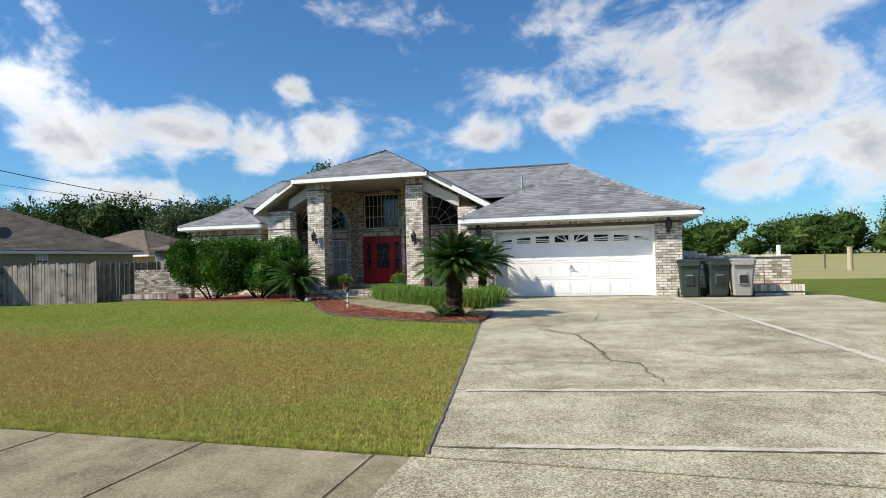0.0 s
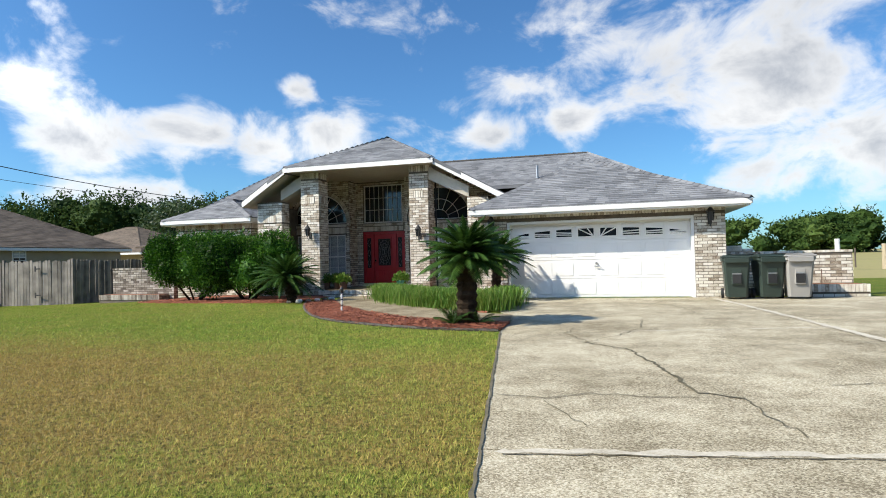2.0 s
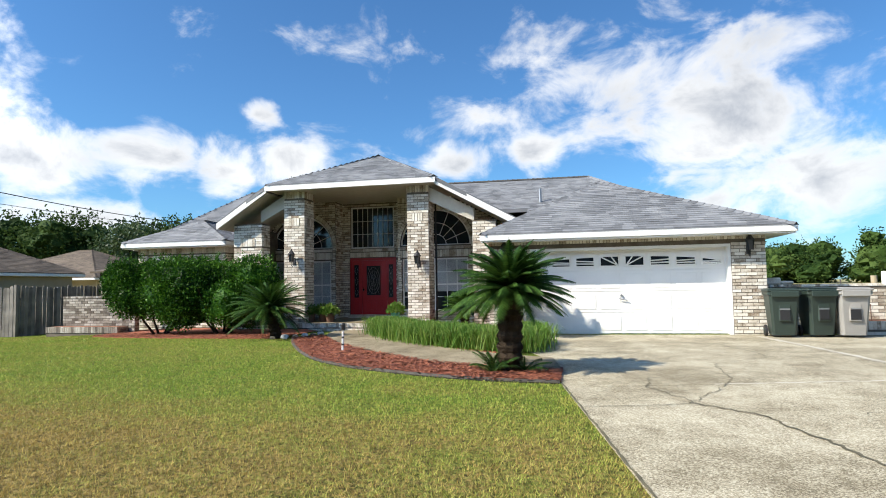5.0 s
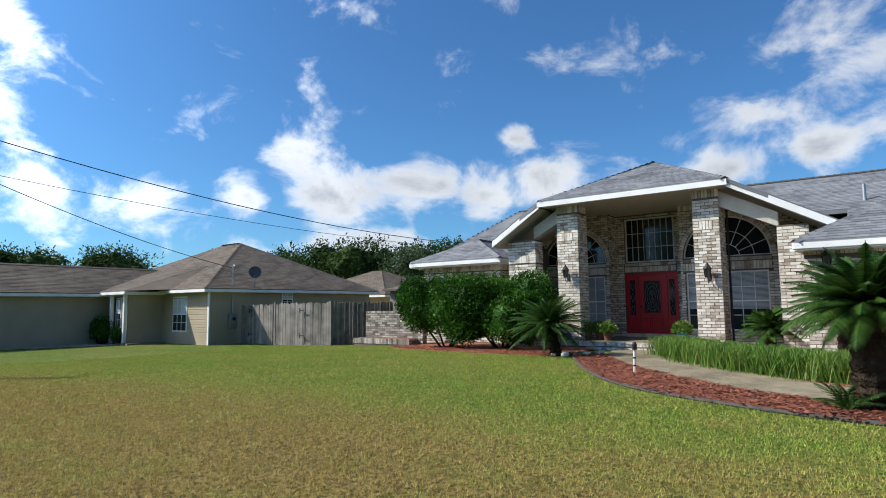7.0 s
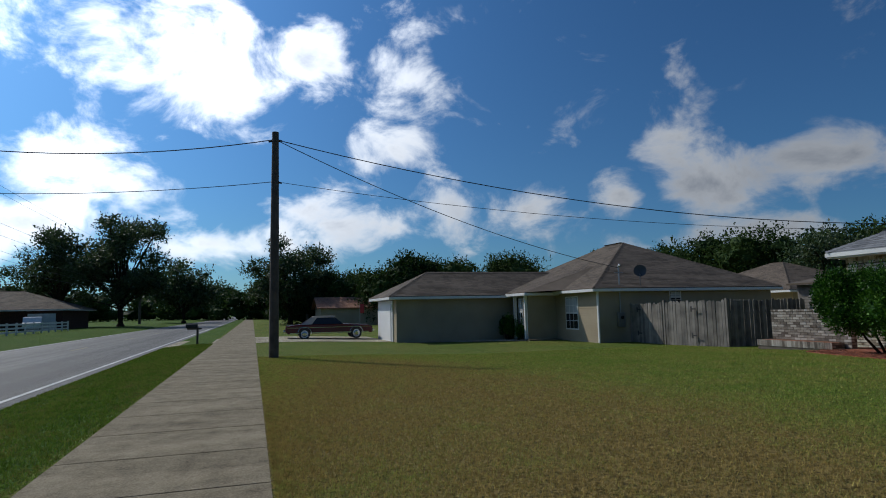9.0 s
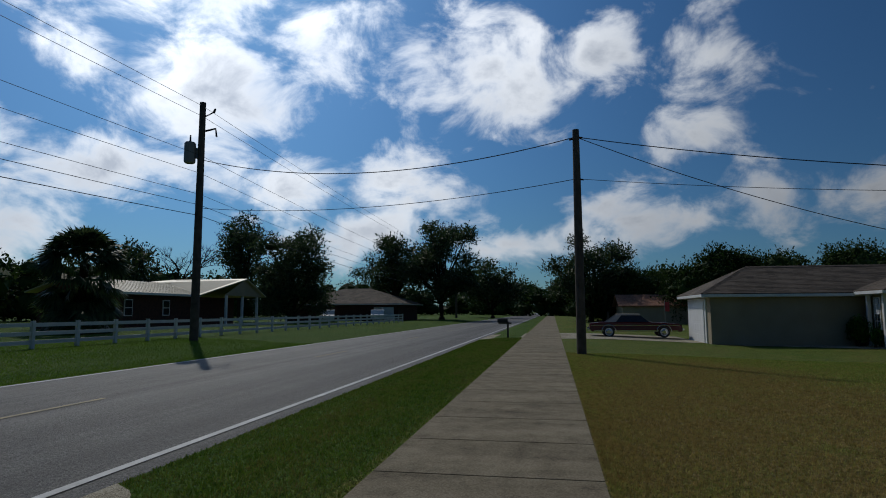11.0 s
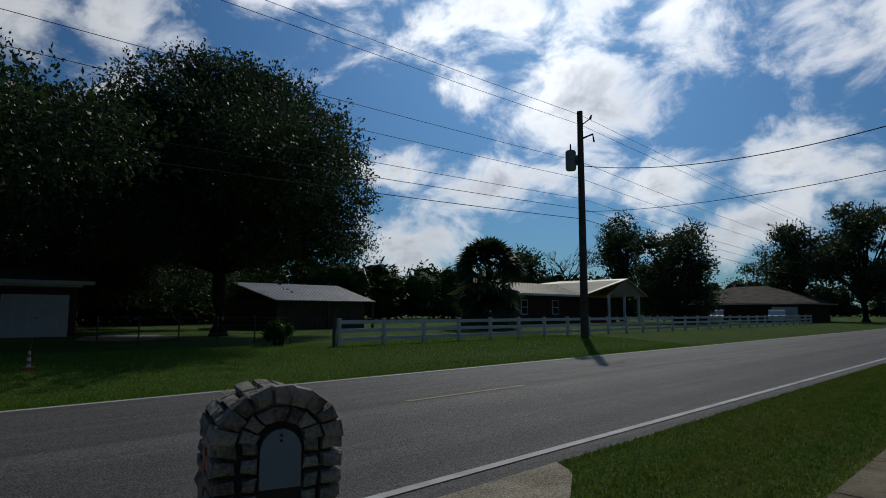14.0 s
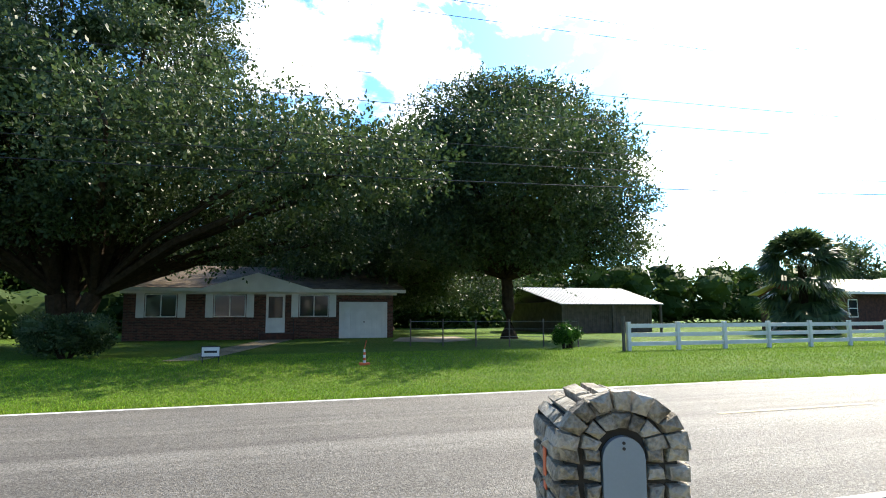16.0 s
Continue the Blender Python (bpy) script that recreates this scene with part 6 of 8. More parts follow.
def tree(name, at, h, r, z0, n, label, seed, size=0.16, trunk=0.35, mat=None, lobes=26, bole=None, forks=1, flat=0.62, category="tree", boughs=()):
    """A broad-leaved tree: tapered trunk, limbs to each lobe, and a crown of twigs with leaves. z0: where the crown begins."""
    rnd, rng = random.Random(seed), np.random.default_rng(seed)
    th = thing(name, at, label, category)
    ls = []
    zc = (h + z0) / 2
    for i in range(lobes):
        a, q = i * 2.39996 + rnd.uniform(-0.3, 0.3), math.sqrt((i + 0.5) / lobes)
        lean = rnd.uniform(-1, 1)
        zz = zc + lean * (h - z0) * 0.5 * math.sqrt(max(0.05, 1 - (q * 0.85) ** 2.6)) * 0.80 + rnd.uniform(-0.12, 0.06) * (h - z0)
        q *= rnd.uniform(0.72, 1.12)
        lr = r * rnd.uniform(0.16, 0.34)
        ls.append((math.cos(a) * q * r * 0.80, math.sin(a) * q * r * 0.80, zz, lr, lr * flat * rnd.uniform(0.8, 1.3)))
    for i in range(lobes // 3):
        # low outer boughs that hang towards the ground
        a = rnd.uniform(0, 6.283)
        lr = r * rnd.uniform(0.12, 0.22)
        ls.append((math.cos(a) * r * rnd.uniform(0.5, 0.85), math.sin(a) * r * rnd.uniform(0.5, 0.85), z0 + lr * flat + rnd.uniform(0.0, 0.25) * (h - z0), lr, lr * flat))
    ls += [(x, y, z, lr, lr * 0.7) for x, y, z, lr in boughs]
    bm = bmesh.new()
    bole = bole or z0 * 0.8
    feet = [(0.0, 0.0)] if forks == 1 else [(math.cos(k * 6.28 / forks + 0.6) * trunk * 0.75, math.sin(k * 6.28 / forks) * trunk * 0.3) for k in range(forks)]
    tops = []
    for fx, fy in feet:
        b = (fx * 2.2 + rnd.uniform(-0.2, 0.2), fy * 2 + rnd.uniform(-0.2, 0.2), bole)
        tube([(fx, fy, -0.2), (fx * 1.05, fy, 0.25), (fx * 1.4, fy * 1.4, bole * 0.5), b], [trunk * 1.45, trunk * 1.05, trunk * 0.85, trunk * 0.75], 10, bm)
        tops.append(b)
    for i, (x, y, z, lr, lz) in enumerate(ls):
        s = min(tops, key=lambda q: (q[0] - x) ** 2 + (q[1] - y) ** 2)
        m1 = (s[0] + (x - s[0]) * 0.38 + rnd.uniform(-0.3, 0.3), s[1] + (y - s[1]) * 0.38 + rnd.uniform(-0.3, 0.3), s[2] + (z - s[2]) * 0.52)
        w = trunk * rnd.uniform(0.18, 0.34)
        tube([s, m1, (x, y, z), (x + rnd.uniform(-0.6, 0.6), y + rnd.uniform(-0.6, 0.6), z + lz * 0.8)], [w * 1.3, w, w * 0.45, w * 0.12], 6, bm, False)
    part("trunk", bm, M_TRUNK, th, "dark furrowed trunk and limbs")
    bm = bmesh.new()
    for x, y, z, lr, lz in ls[:lobes]:
        lump(bm, (x, y, z), lr * 0.40, lr * 0.40, lz * 0.40, rnd)
    part("inner_crown", bm, mat or M_OAK, th, "shaded inner leaves")
    P, o = blob_points(ls, n // 5, rng, 0.45)
    quads("crown", sprays(P, o * 0.5 + np.array([0, 0, 0.25]), size, rng), mat or M_OAK, th, "dense small dark green leaves")
    return th


def pine(at, h, r, label, seed):
    rnd, rng = random.Random(seed), np.random.default_rng(seed)
    th = thing("pine_tree", at, label, "tree")
    part("trunk", tube([(0, 0, -0.2), (0.2, 0, h * 0.5), (0.1, 0.1, h)], [0.28, 0.2, 0.05], 8), M_TRUNK, th)
    ls = [(math.cos(i * 2.4) * r * rnd.uniform(0.3, 0.9), math.sin(i * 2.4) * r * rnd.uniform(0.3, 0.9), h * rnd.uniform(0.55, 1.0), r * rnd.uniform(0.25, 0.45), r * rnd.uniform(0.12, 0.22)) for i in range(14)]
    bm = bmesh.new()
    for x, y, z, lr, lz in ls:
        tube([(0.1, 0, z - 0.8), (x, y, z)], [0.07, 0.02], 5, bm, False)
    part("limbs", bm, M_TRUNK, th)
    P, o = blob_points(ls, 700, rng, 0.2)
    quads("crown", sprays(P, o, 0.3, rng), M_WOODS, th)


def bare_tree(at, h, label, seed):
    rnd = random.Random(seed)
    th = thing("bare_tree", at, label, "tree")
    bm = bmesh.new()

    def grow(p, d, l, w, depth):
        q = p + d * l
        tube([p, (p + q) / 2 + Vector((rnd.gauss(0, l * 0.05), rnd.gauss(0, l * 0.05), 0)), q], [w, w * 0.85, w * 0.65], 5, bm, False)
        if depth:
            for _ in range(3):
                nd = (d + Vector((rnd.gauss(0, 0.55), rnd.gauss(0, 0.55), rnd.gauss(0.1, 0.3)))).normalized()
                grow(q, nd, l * rnd.uniform(0.6, 0.8), w * 0.6, depth - 1)
    grow(Vector((0, 0, -0.2)), Vector((0, 0, 1)), h * 0.3, 0.22, 5)
    part("branches", bm, M_TRUNK, th, "bare grey branching limbs")


def woods(name, spine, n, label, seed, size=0.6, depth=7.0, inner=0.65, fine=2):
    """A far belt of trees along a line of (x, y, top): one crown after another, too far to be counted."""
    rnd, rng = random.Random(seed), np.random.default_rng(seed)
    ls = []
    for (xa, ya, ha), (xb, yb, hb) in zip(spine, spine[1:]):
        m = max(2, int(math.dist((xa, ya), (xb, yb)) / 2.6))
        for i in range(m):
            f = i / m
            h = (ha + (hb - ha) * f) * rnd.uniform(0.72, 1.08)
            x, y = xa + (xb - xa) * f + rnd.uniform(-depth, depth) * 0.5, ya + (yb - ya) * f + rnd.uniform(-depth, depth) * 0.5
            w = rnd.uniform(1.6, 3.4)
            ls.append((x, y, h - w * 0.7, w, w * 0.75))
            ls.append((x + rnd.uniform(-2, 2), y + rnd.uniform(-2, 2), h * 0.62, w * 1.15, w * 0.9))
            ls.append((x + rnd.uniform(-2, 2), y + rnd.uniform(-2, 2), h * 0.25, w * 1.2, h * 0.26))
    bm = bmesh.new()
    for x, y, z, w, lz in ls:
        lump(bm, (x, y, z + ground_z(x, y)), w * inner, w * inner, lz * inner, rnd, fine)
    me_in = bpy.data.meshes.new("inner_woods")
    bm.to_mesh(me_in)
    bm.free()
    core = meshed("inner_woods", me_in, M_WOODS)
    P, o = blob_points(ls, n // 3, rng, 0.7)
    gz = np.array([ground_z(a, b) for a, b in P[:, :2]])
    P[:, 2] = np.maximum(P[:, 2] + gz, gz + 0.1)
    belt = tagged(quads(name, sprays(P, o, size, rng, 3), M_WOODS), label, "woods", kind="stuff")
    core.parent = belt
    return belt


G_FAR = ground_z(0, -30)
tree("oak_tree", (-16.0, -26.8, G_FAR), 14.6, 6.4, 3.2, 180000, "large spreading live oak with dense dark crown beside the shed", 61, 0.17, 0.40, lobes=48, bole=3.2, boughs=((-6.2, 1.5, 5.4, 1.8), (-7.6, 0.6, 5.0, 1.3), (4.0, 3.0, 4.6, 1.8), (1.0, 4.0, 4.8, 1.8), (-3.5, 3.5, 5.0, 1.8), (0.0, -2.0, 5.0, 2.4), (-3.0, -2.5, 5.6, 2.4), (3.2, 0.4, 6.2, 2.4), (-4.2, 1.4, 11.4, 2.0), (-5.4, 1.8, 9.3, 2.1), (-2.6, 1.0, 12.6, 2.0), (-6.2, 2.0, 7.6, 1.9), (3.4, -1.0, 12.4, 2.0), (0.4, 0.6, 13.0, 2.0), (2.5, 7.0, 7.5, 2.4), (0.5, 8.5, 7.0, 2.2), (3.5, 4.5, 9.0, 2.6), (-1.5, 6.0, 9.0, 2.4), (2.5, 9.5, 7.8, 2.0)))
tree("oak_tree", (4.6, -26.5, G_FAR), 18.6, 8.6, 3.4, 220000, "huge live oak with low limbs over the brick house", 62, 0.18, 0.50, lobes=54, bole=2.2, forks=3,
     boughs=((-6.5, 3.0, 9.0, 3.4), (-9.0, 4.5, 8.0, 3.0), (-8.0, 8.0, 6.6, 2.6), (-5.0, 7.0, 8.0, 3.0), (-3.0, 9.5, 7.0, 2.6), (-11.0, 2.0, 8.4, 2.8), (-7.0, 1.0, 5.6, 2.2), (-10.5, 0.5, 5.8, 2.0), (-3.5, 2.0, 5.2, 2.0), (-10.6, 8.6, 6.0, 2.0), (-3.0, -1.0, 4.6, 1.8), (-6.0, 0.0, 4.6, 1.9), (-9.0, 0.0, 4.8, 2.0), (-11.5, -0.5, 5.0, 2.0), (1.5, 3.0, 5.2, 2.0), (4.0, 3.0, 5.0, 2.2), (7.0, 2.0, 5.0, 2.2), (-1.0, 4.5, 5.6, 2.2), (-12.0, 10.2, 6.2, 2.0), (-10.0, 11.0, 5.8, 2.0), (-8.0, 10.5, 6.0, 2.0)))
tree("oak_tree", (-10.6, -36.5, G_FAR), 14.2, 7.4, 1.8, 140000, "spreading oak whose boughs hang over the brick house", 63, 0.18, 0.32, lobes=44, bole=3.0, boughs=((-4.0, 0.0, 3.6, 2.4), (-7.0, -2.0, 3.2, 2.4), (-2.0, -4.0, 3.0, 2.4), (-9.5, -3.0, 4.0, 2.6), (3.0, -3.0, 3.4, 2.4)))
tree("oak_tree", (-14.0, -47.0, G_FAR), 16.4, 7.5, 2.0, 50000, "tall oak behind the shed", 64, 0.23, 0.4)
tree("oak_tree", (-3.0, -47.0, G_FAR), 14.5, 8.5, 2.0, 40000, "tall oak behind the brick house", 60, 0.24, 0.4)
tree("oak_tree", (22.0, -30.0, G_FAR), 16.0, 9.0, 3.0, 30000, "large oak beyond the hedge", 65, 0.3, 0.5)
tree("shade_tree", (-70.6, -27.9, G_FAR), 12.8, 5.4, 0.6, 26000, "dense round-topped tree beside the cream-roofed house", 66, 0.30, 0.35, M_OAK)
tree("shade_tree", (-77.0, -38.0, G_FAR), 13.5, 3.6, 5.0, 7000, "thin-crowned tall dark tree behind the roofs", 67, 0.35, 0.25)
tree("shade_tree", (-74.0, -53.0, G_FAR), 11.2, 5.0, 2.5, 9000, "dark rounded tree behind the house", 68, 0.4, 0.3)
tree("shade_tree", (-96.0, -14.0, 0.1), 17.0, 7.2, 3.0, 26000, "big open-crowned tree beside the road", 69, 0.36, 0.45)
tree("shade_tree", (-100.0, -22.5, 0.1), 14.0, 4.6, 4.0, 10000, "leafy tree beside the road", 70, 0.4, 0.35)
tree("shade_tree", (-132.0, -9.5, 0.1), 12.6, 8.0, 2.0, 12000, "dark tree far down the road", 71, 0.5, 0.4)
tree("shade_tree", (-88.0, 8.5, -0.1), 12.0, 6.2, 1.8, 26000, "dense dark tree on the far lot", 72, 0.32, 0.4)
tree("shade_tree", (-37.0, 46.6, -0.2), 7.7, 3.6, 2.0, 12000, "round green tree behind the house", 73, 0.28, 0.3)
tree("shade_tree", (-21.2, 45.5, 0.05), 9.2, 3.4, 3.0, 16000, "tree top behind the roof", 74, 0.28, 0.3)
pine((-117.0, -32.0, 0.1), 12.5, 4.0, "ragged pine against the sky", 75)
pine((-82.0, -41.0, 0.1), 14.5, 3.6, "ragged pine behind the houses", 76)
bare_tree((-69.5, -43.0, 0.1), 12.0, "leafless grey tree behind the house", 77)
woods("backdrop_woods_south", [(-205, -40, 9), (-130, -70, 9), (-80, -76, 9), (-45, -72, 8.5), (-10, -66, 9), (40, -60, 12), (90, -50, 12)], 60000, "dark belt of trees beyond the fields", 81, 0.7, 7.0, 0.85)
woods("backdrop_woods_near", [(34, -50, 11), (15, -52, 9), (0, -54, 9), (-20, -56, 9), (-36, -62, 7)], 50000, "dark trees close behind the brick house", 86, 0.5)
woods("backdrop_woods_west", [(-210, -30, 10), (-175, 4, 9), (-150, 30, 11), (-110, 36, 9)], 26000, "dark belt of trees down the road", 82, 0.8, 7.0, 0.85)
woods("backdrop_woods_lots", [(-90, 14, 7.5), (-82, 20, 8.6), (-77, 32, 9.6), (-72, 42, 8.2), (-60, 46, 7.6), (-52, 46, 8.0), (-44, 52, 8.4), (-34, 58, 7.0), (-20, 66, 7.0)], 200000, "green woods behind the neighbouring lots", 83, 0.3, 7.0, 0.74, 3)
woods("backdrop_woods_field", [(-10, 138, 6.5), (15, 132, 6.3), (34, 128, 6.8), (50, 120, 8.6), (75, 110, 10.5), (110, 80, 12), (130, 30, 12)], 110000, "long green wood along the far edge of the field", 84, 0.5, 7.0, 0.92, 3)
woods("hedge_row", [(12, -38, 2.6), (20, -36, 2.6), (28, -34, 2.6)], 9000, "bright green hedge beyond the brick house", 85, 0.25, 1.5)
shrub((2.4, -17.6, ground_z(0, -17)), 1.35, 1.1, 0.05, 1.45, 16000, "rounded dark clipped shrub on the far lawn", 91, M_OAK, 0.09, 0)
shrub((-14.0, -17.1, ground_z(0, -17)), 0.55, 0.5, 0.1, 1.0, 2500, "small shrub near the white fence", 92, M_SHRUB, 0.08, 6)
shrub((-34.0, -24.2, ground_z(0, -24)), 1.2, 0.9, 0.1, 1.0, 2500, "low bush in the field", 93, M_OAK, 0.12, 0)


def sabal(at, h, label, seed):
    """A cabbage palm: a thick boot-covered trunk and a round head of fan leaves."""
    rnd, rng = random.Random(seed), np.random.default_rng(seed)
    th = thing("cabbage_palm", at, label, "palm")
    part("trunk", tube([(0, 0, -0.2), (0.05, 0, h * 0.4), (0, 0, h * 0.72)], [0.3, 0.26, 0.28], 10), M_TRUNK, th)
    V, F = [], []
    for k in range(190):
        a, e = k * 2.39996, radians(rnd.uniform(-75, 88))
        root = h * (0.72 if e > 0 else rnd.uniform(0.2, 0.72))
        d = Vector((math.cos(a) * math.cos(e), math.sin(a) * math.cos(e), math.sin(e)))
        b = Vector((0, 0, root))
        c = b + d * 1.55
        side = Matrix.Rotation(rnd.uniform(-1.1, 1.1), 3, d) @ d.cross(Vector((0, 0, 1))).normalized()
        i = len(V)
        V += [tuple(b + side * 0.02), tuple(b - side * 0.02), tuple(c)]
        F.append((i, i + 1, i + 2))
        for j in range(15):
            g = radians(-75 + 150 * j / 14)
            dd = d * math.cos(g) + side * math.sin(g)
            tip = c + dd * 1.35 * rnd.uniform(0.85, 1.1) - Vector((0, 0, 0.35 + 0.25 * abs(g)))
            w = d.cross(dd).cross(dd).normalized() * 0.085 if abs(g) > 0.05 else side * 0.085
            i = len(V)
            V += [tuple(c - w * 0.3), tuple(c + dd * 0.65 + w), tuple(tip), tuple(c + dd * 0.65 - w)]
            F.append((i, i + 1, i + 2, i + 3))
    raw("crown", V, F, M_OAK, th, "round head of fan leaves")


sabal((-36.0, -26.0, ground_z(0, -26)), 6.0, "cabbage palm with a round dark head beside the brick house", 95)


# ---- neighbour's house ----
def sheet_house(name, at, label):
    th = thing(name, at, label, "house")
    o = Vector(at)

    def put(nm, bm, mat, parent=None, lab="", smooth=False):
        bmesh.ops.translate(bm, verts=bm.verts, vec=-o)
        return part(nm, bm, mat, parent or th, lab, smooth)

    def put_raw(nm, v, f, mat, parent=None, lab=""):
        return raw(nm, [(a[0] - o.x, a[1] - o.y, a[2] - o.z) for a in v], f, mat, parent or th, lab)
    return th, put, put_raw


def siding(put_raw, o, u, n, length, z0, z1, lap=0.115, mat=None, cuts=None):
    """Lapped boards over a wall face."""
    q = Pile()
    z = z0
    while z < z1 - 0.01:
        zt = min(z + lap, z1)
        for s, e in segments(0.0, length, cuts(z + lap / 2) if cuts else []):
            i = len(q.v)
            for a, zz, d in ((s, z, 0.0), (e, z, 0.0), (s, z, 0.022), (e, z, 0.022), (e, zt, 0.004), (s, zt, 0.004)):
                q.v.append((o[0] + u[0] * a + n[0] * d, o[1] + u[1] * a + n[1] * d, zz))
            q.f += [(i, i + 1, i + 3, i + 2), (i + 2, i + 3, i + 4, i + 5)]
        z += lap
    return tagged(put_raw("siding", q.v, q.f, mat or M_SIDING), kind="stuff")


NG = -0.23
nb, nput, nraw = sheet_house("neighbour_house", (-31, 20, NG), "beige sided ranch house with a brown hipped shingle roof")
EAVE = 2.30
nput("wall", B(-39.0, 18.78, NG - 0.1, -30.95, 29.0, EAVE - 0.08), M_SIDING)
nput("wall", B(-30.95, 18.78, NG - 0.1, -26.93, 29.0, EAVE - 0.08), M_SIDING)
siding(nraw, (-30.95, 18.775), (1, 0), (0, -1), 4.05, NG, EAVE - 0.08, cuts=lambda z: [(1.0, 2.25)] if 0.3 < z < 1.98 else [])
siding(nraw, (-26.925, 18.78), (0, 1), (1, 0), 10.2, NG, EAVE - 0.08, cuts=lambda z: [(3.95, 4.62)] if 1.5 < z < 2.14 else [])
siding(nraw, (-34.7, 18.775), (1, 0), (0, -1), 2.2, NG, EAVE - 0.08)
nput("corner_board", B(-27.0, 18.74, NG, -26.89, 18.80, EAVE - 0.08), M_WHITE)


def sash(put, x0, x1, z0, z1, y, label, axis="x", bars=2, mat=None):
    """A white sash window on a wall facing -y (axis x) or +x (axis y)."""
    def BX(a0, d0, c0, a1, d1, c1):
        return B(a0, y - d1, c0, a1, y - d0, c1) if axis == "x" else B(y + d0, a0, c0, y + d1, a1, c1)
    w = put("window", BX(x0 - 0.06, 0.0, z0 - 0.06, x1 + 0.06, 0.03, z1 + 0.06), mat or M_WHITE, None, label)
    put("pane", BX(x0, 0.03, z0, x1, 0.036, z1), M_GLASS, w)
    put("blinds", BX(x0 + 0.02, 0.036, (z0 + z1) / 2, x1 - 0.02, 0.040, z1 - 0.02), M_BLIND, w, "pale curtain behind the glass")
    zm = (z0 + z1) / 2
    put("meeting_rail", BX(x0, 0.04, zm - 0.03, x1, 0.055, zm + 0.03), mat or M_WHITE, w)
    for i in range(1, bars + 1):
        x = x0 + (x1 - x0) * i / (bars + 1)
        put("glazing_bar", BX(x - 0.011, 0.04, z0, x + 0.011, 0.05, z1), mat or M_WHITE, w)
    for z in (z0 + (z1 - z0) * 0.25, z0 + (z1 - z0) * 0.75):
        put("glazing_bar", BX(x0, 0.04, z - 0.011, x1, 0.048, z + 0.011), mat or M_WHITE, w)
    return w


sash(nput, -29.85, -28.75, 0.40, 1.92, 18.77, "white sash window with pale curtains")
sash(nput, 22.78, 23.34, 1.56, 2.10, -26.92, "small white window high on the side wall", "y", 1)
sash(nput, -33.9, -33.1, 0.4, 1.9, 18.77, "white sash window beside the porch")
nput("entry_door", B(-32.5, 18.70, NG + 0.05, -31.2, 18.78, EAVE - 0.25), M_POLE, None, "dark recessed entry door")
nput("porch_slab", B(-34.8, 16.9, NG - 0.05, -30.4, 18.78, NG + 0.08), M_WALKC)
nput("porch_wall", B(-32.3, 17.22, NG + 0.08, -31.12, 17.34, EAVE - 0.1), M_SIDING)
siding(nraw, (-32.3, 17.218), (1, 0), (0, -1), 1.18, NG + 0.08, EAVE - 0.1, cuts=lambda z: [(0.1, 0.62)] if 0.5 < z < 2.0 else [])
sash(nput, -32.14, -31.74, 0.6, 1.9, 17.21, "narrow white sash window with lace curtains", bars=1)
for x in (-32.36, -31.05):
    nput("porch_post", B(x - 0.07, 16.98, NG + 0.08, x + 0.07, 17.12, EAVE - 0.16), M_WHITE)
nput("porch_side", B(-31.02, 17.15, NG + 0.08, -30.95, 18.77, EAVE - 0.1), M_SIDING)


def hip(put, put_raw, x0, x1, y0, y1, z, pitch, mat, along="x"):
    """A hipped roof over a rectangle."""
    def rp(poly, e):
        roof_plane(poly, e, mat=mat, hang=put_raw, hang_bm=put)
    if along == "x":
        hw = (y1 - y0) / 2
        a, b = (x0 + hw, (y0 + y1) / 2, z + pitch * hw), (x1 - hw, (y0 + y1) / 2, z + pitch * hw)
        rp([(x0, y0, z), (x1, y0, z), b, a], (1, 0, 0)), rp([(x1, y0, z), (x1, y1, z), b], (0, 1, 0))
        rp([(x0, y1, z), a, b, (x1, y1, z)], (1, 0, 0)), rp([(x0, y0, z), a, (x0, y1, z)], (0, 1, 0))
    else:
        hw = (x1 - x0) / 2
        a, b = ((x0 + x1) / 2, y0 + hw, z + pitch * hw), ((x0 + x1) / 2, y1 - hw, z + pitch * hw)
        rp([(x0, y0, z), (x1, y0, z), a], (1, 0, 0)), rp([(x1, y0, z), (x1, y1, z), b, a], (0, 1, 0))
        rp([(x0, y0, z), a, b, (x0, y1, z)], (0, 1, 0)), rp([(x0, y1, z), b, (x1, y1, z)], (1, 0, 0))
    for p0, p1 in ((a, b), ((x0, y0, z), a), ((x1, y1, z), b), ((x1, y0, z), b if along == "x" else a), ((x0, y1, z), a if along == "x" else b)):
        cap_line(p0, p1, mat, put)
    fascia((x0, y0, z - 0.02), (x1, y0, z - 0.02), hang_bm=put), fascia((x1, y0, z - 0.02), (x1, y1, z - 0.02), hang_bm=put)
    fascia((x0, y1, z - 0.02), (x0, y0, z - 0.02), hang_bm=put), fascia((x1, y1, z - 0.02), (x0, y1, z - 0.02), hang_bm=put)
    put("soffit", B(x0 + 0.01, y0 + 0.01, z - 0.17, x1 - 0.01, y1 - 0.01, z - 0.13), M_WHITE)


hip(nput, nraw, -39.4, -26.55, 18.35, 29.4, EAVE, 0.5, M_SHINGLE_B)
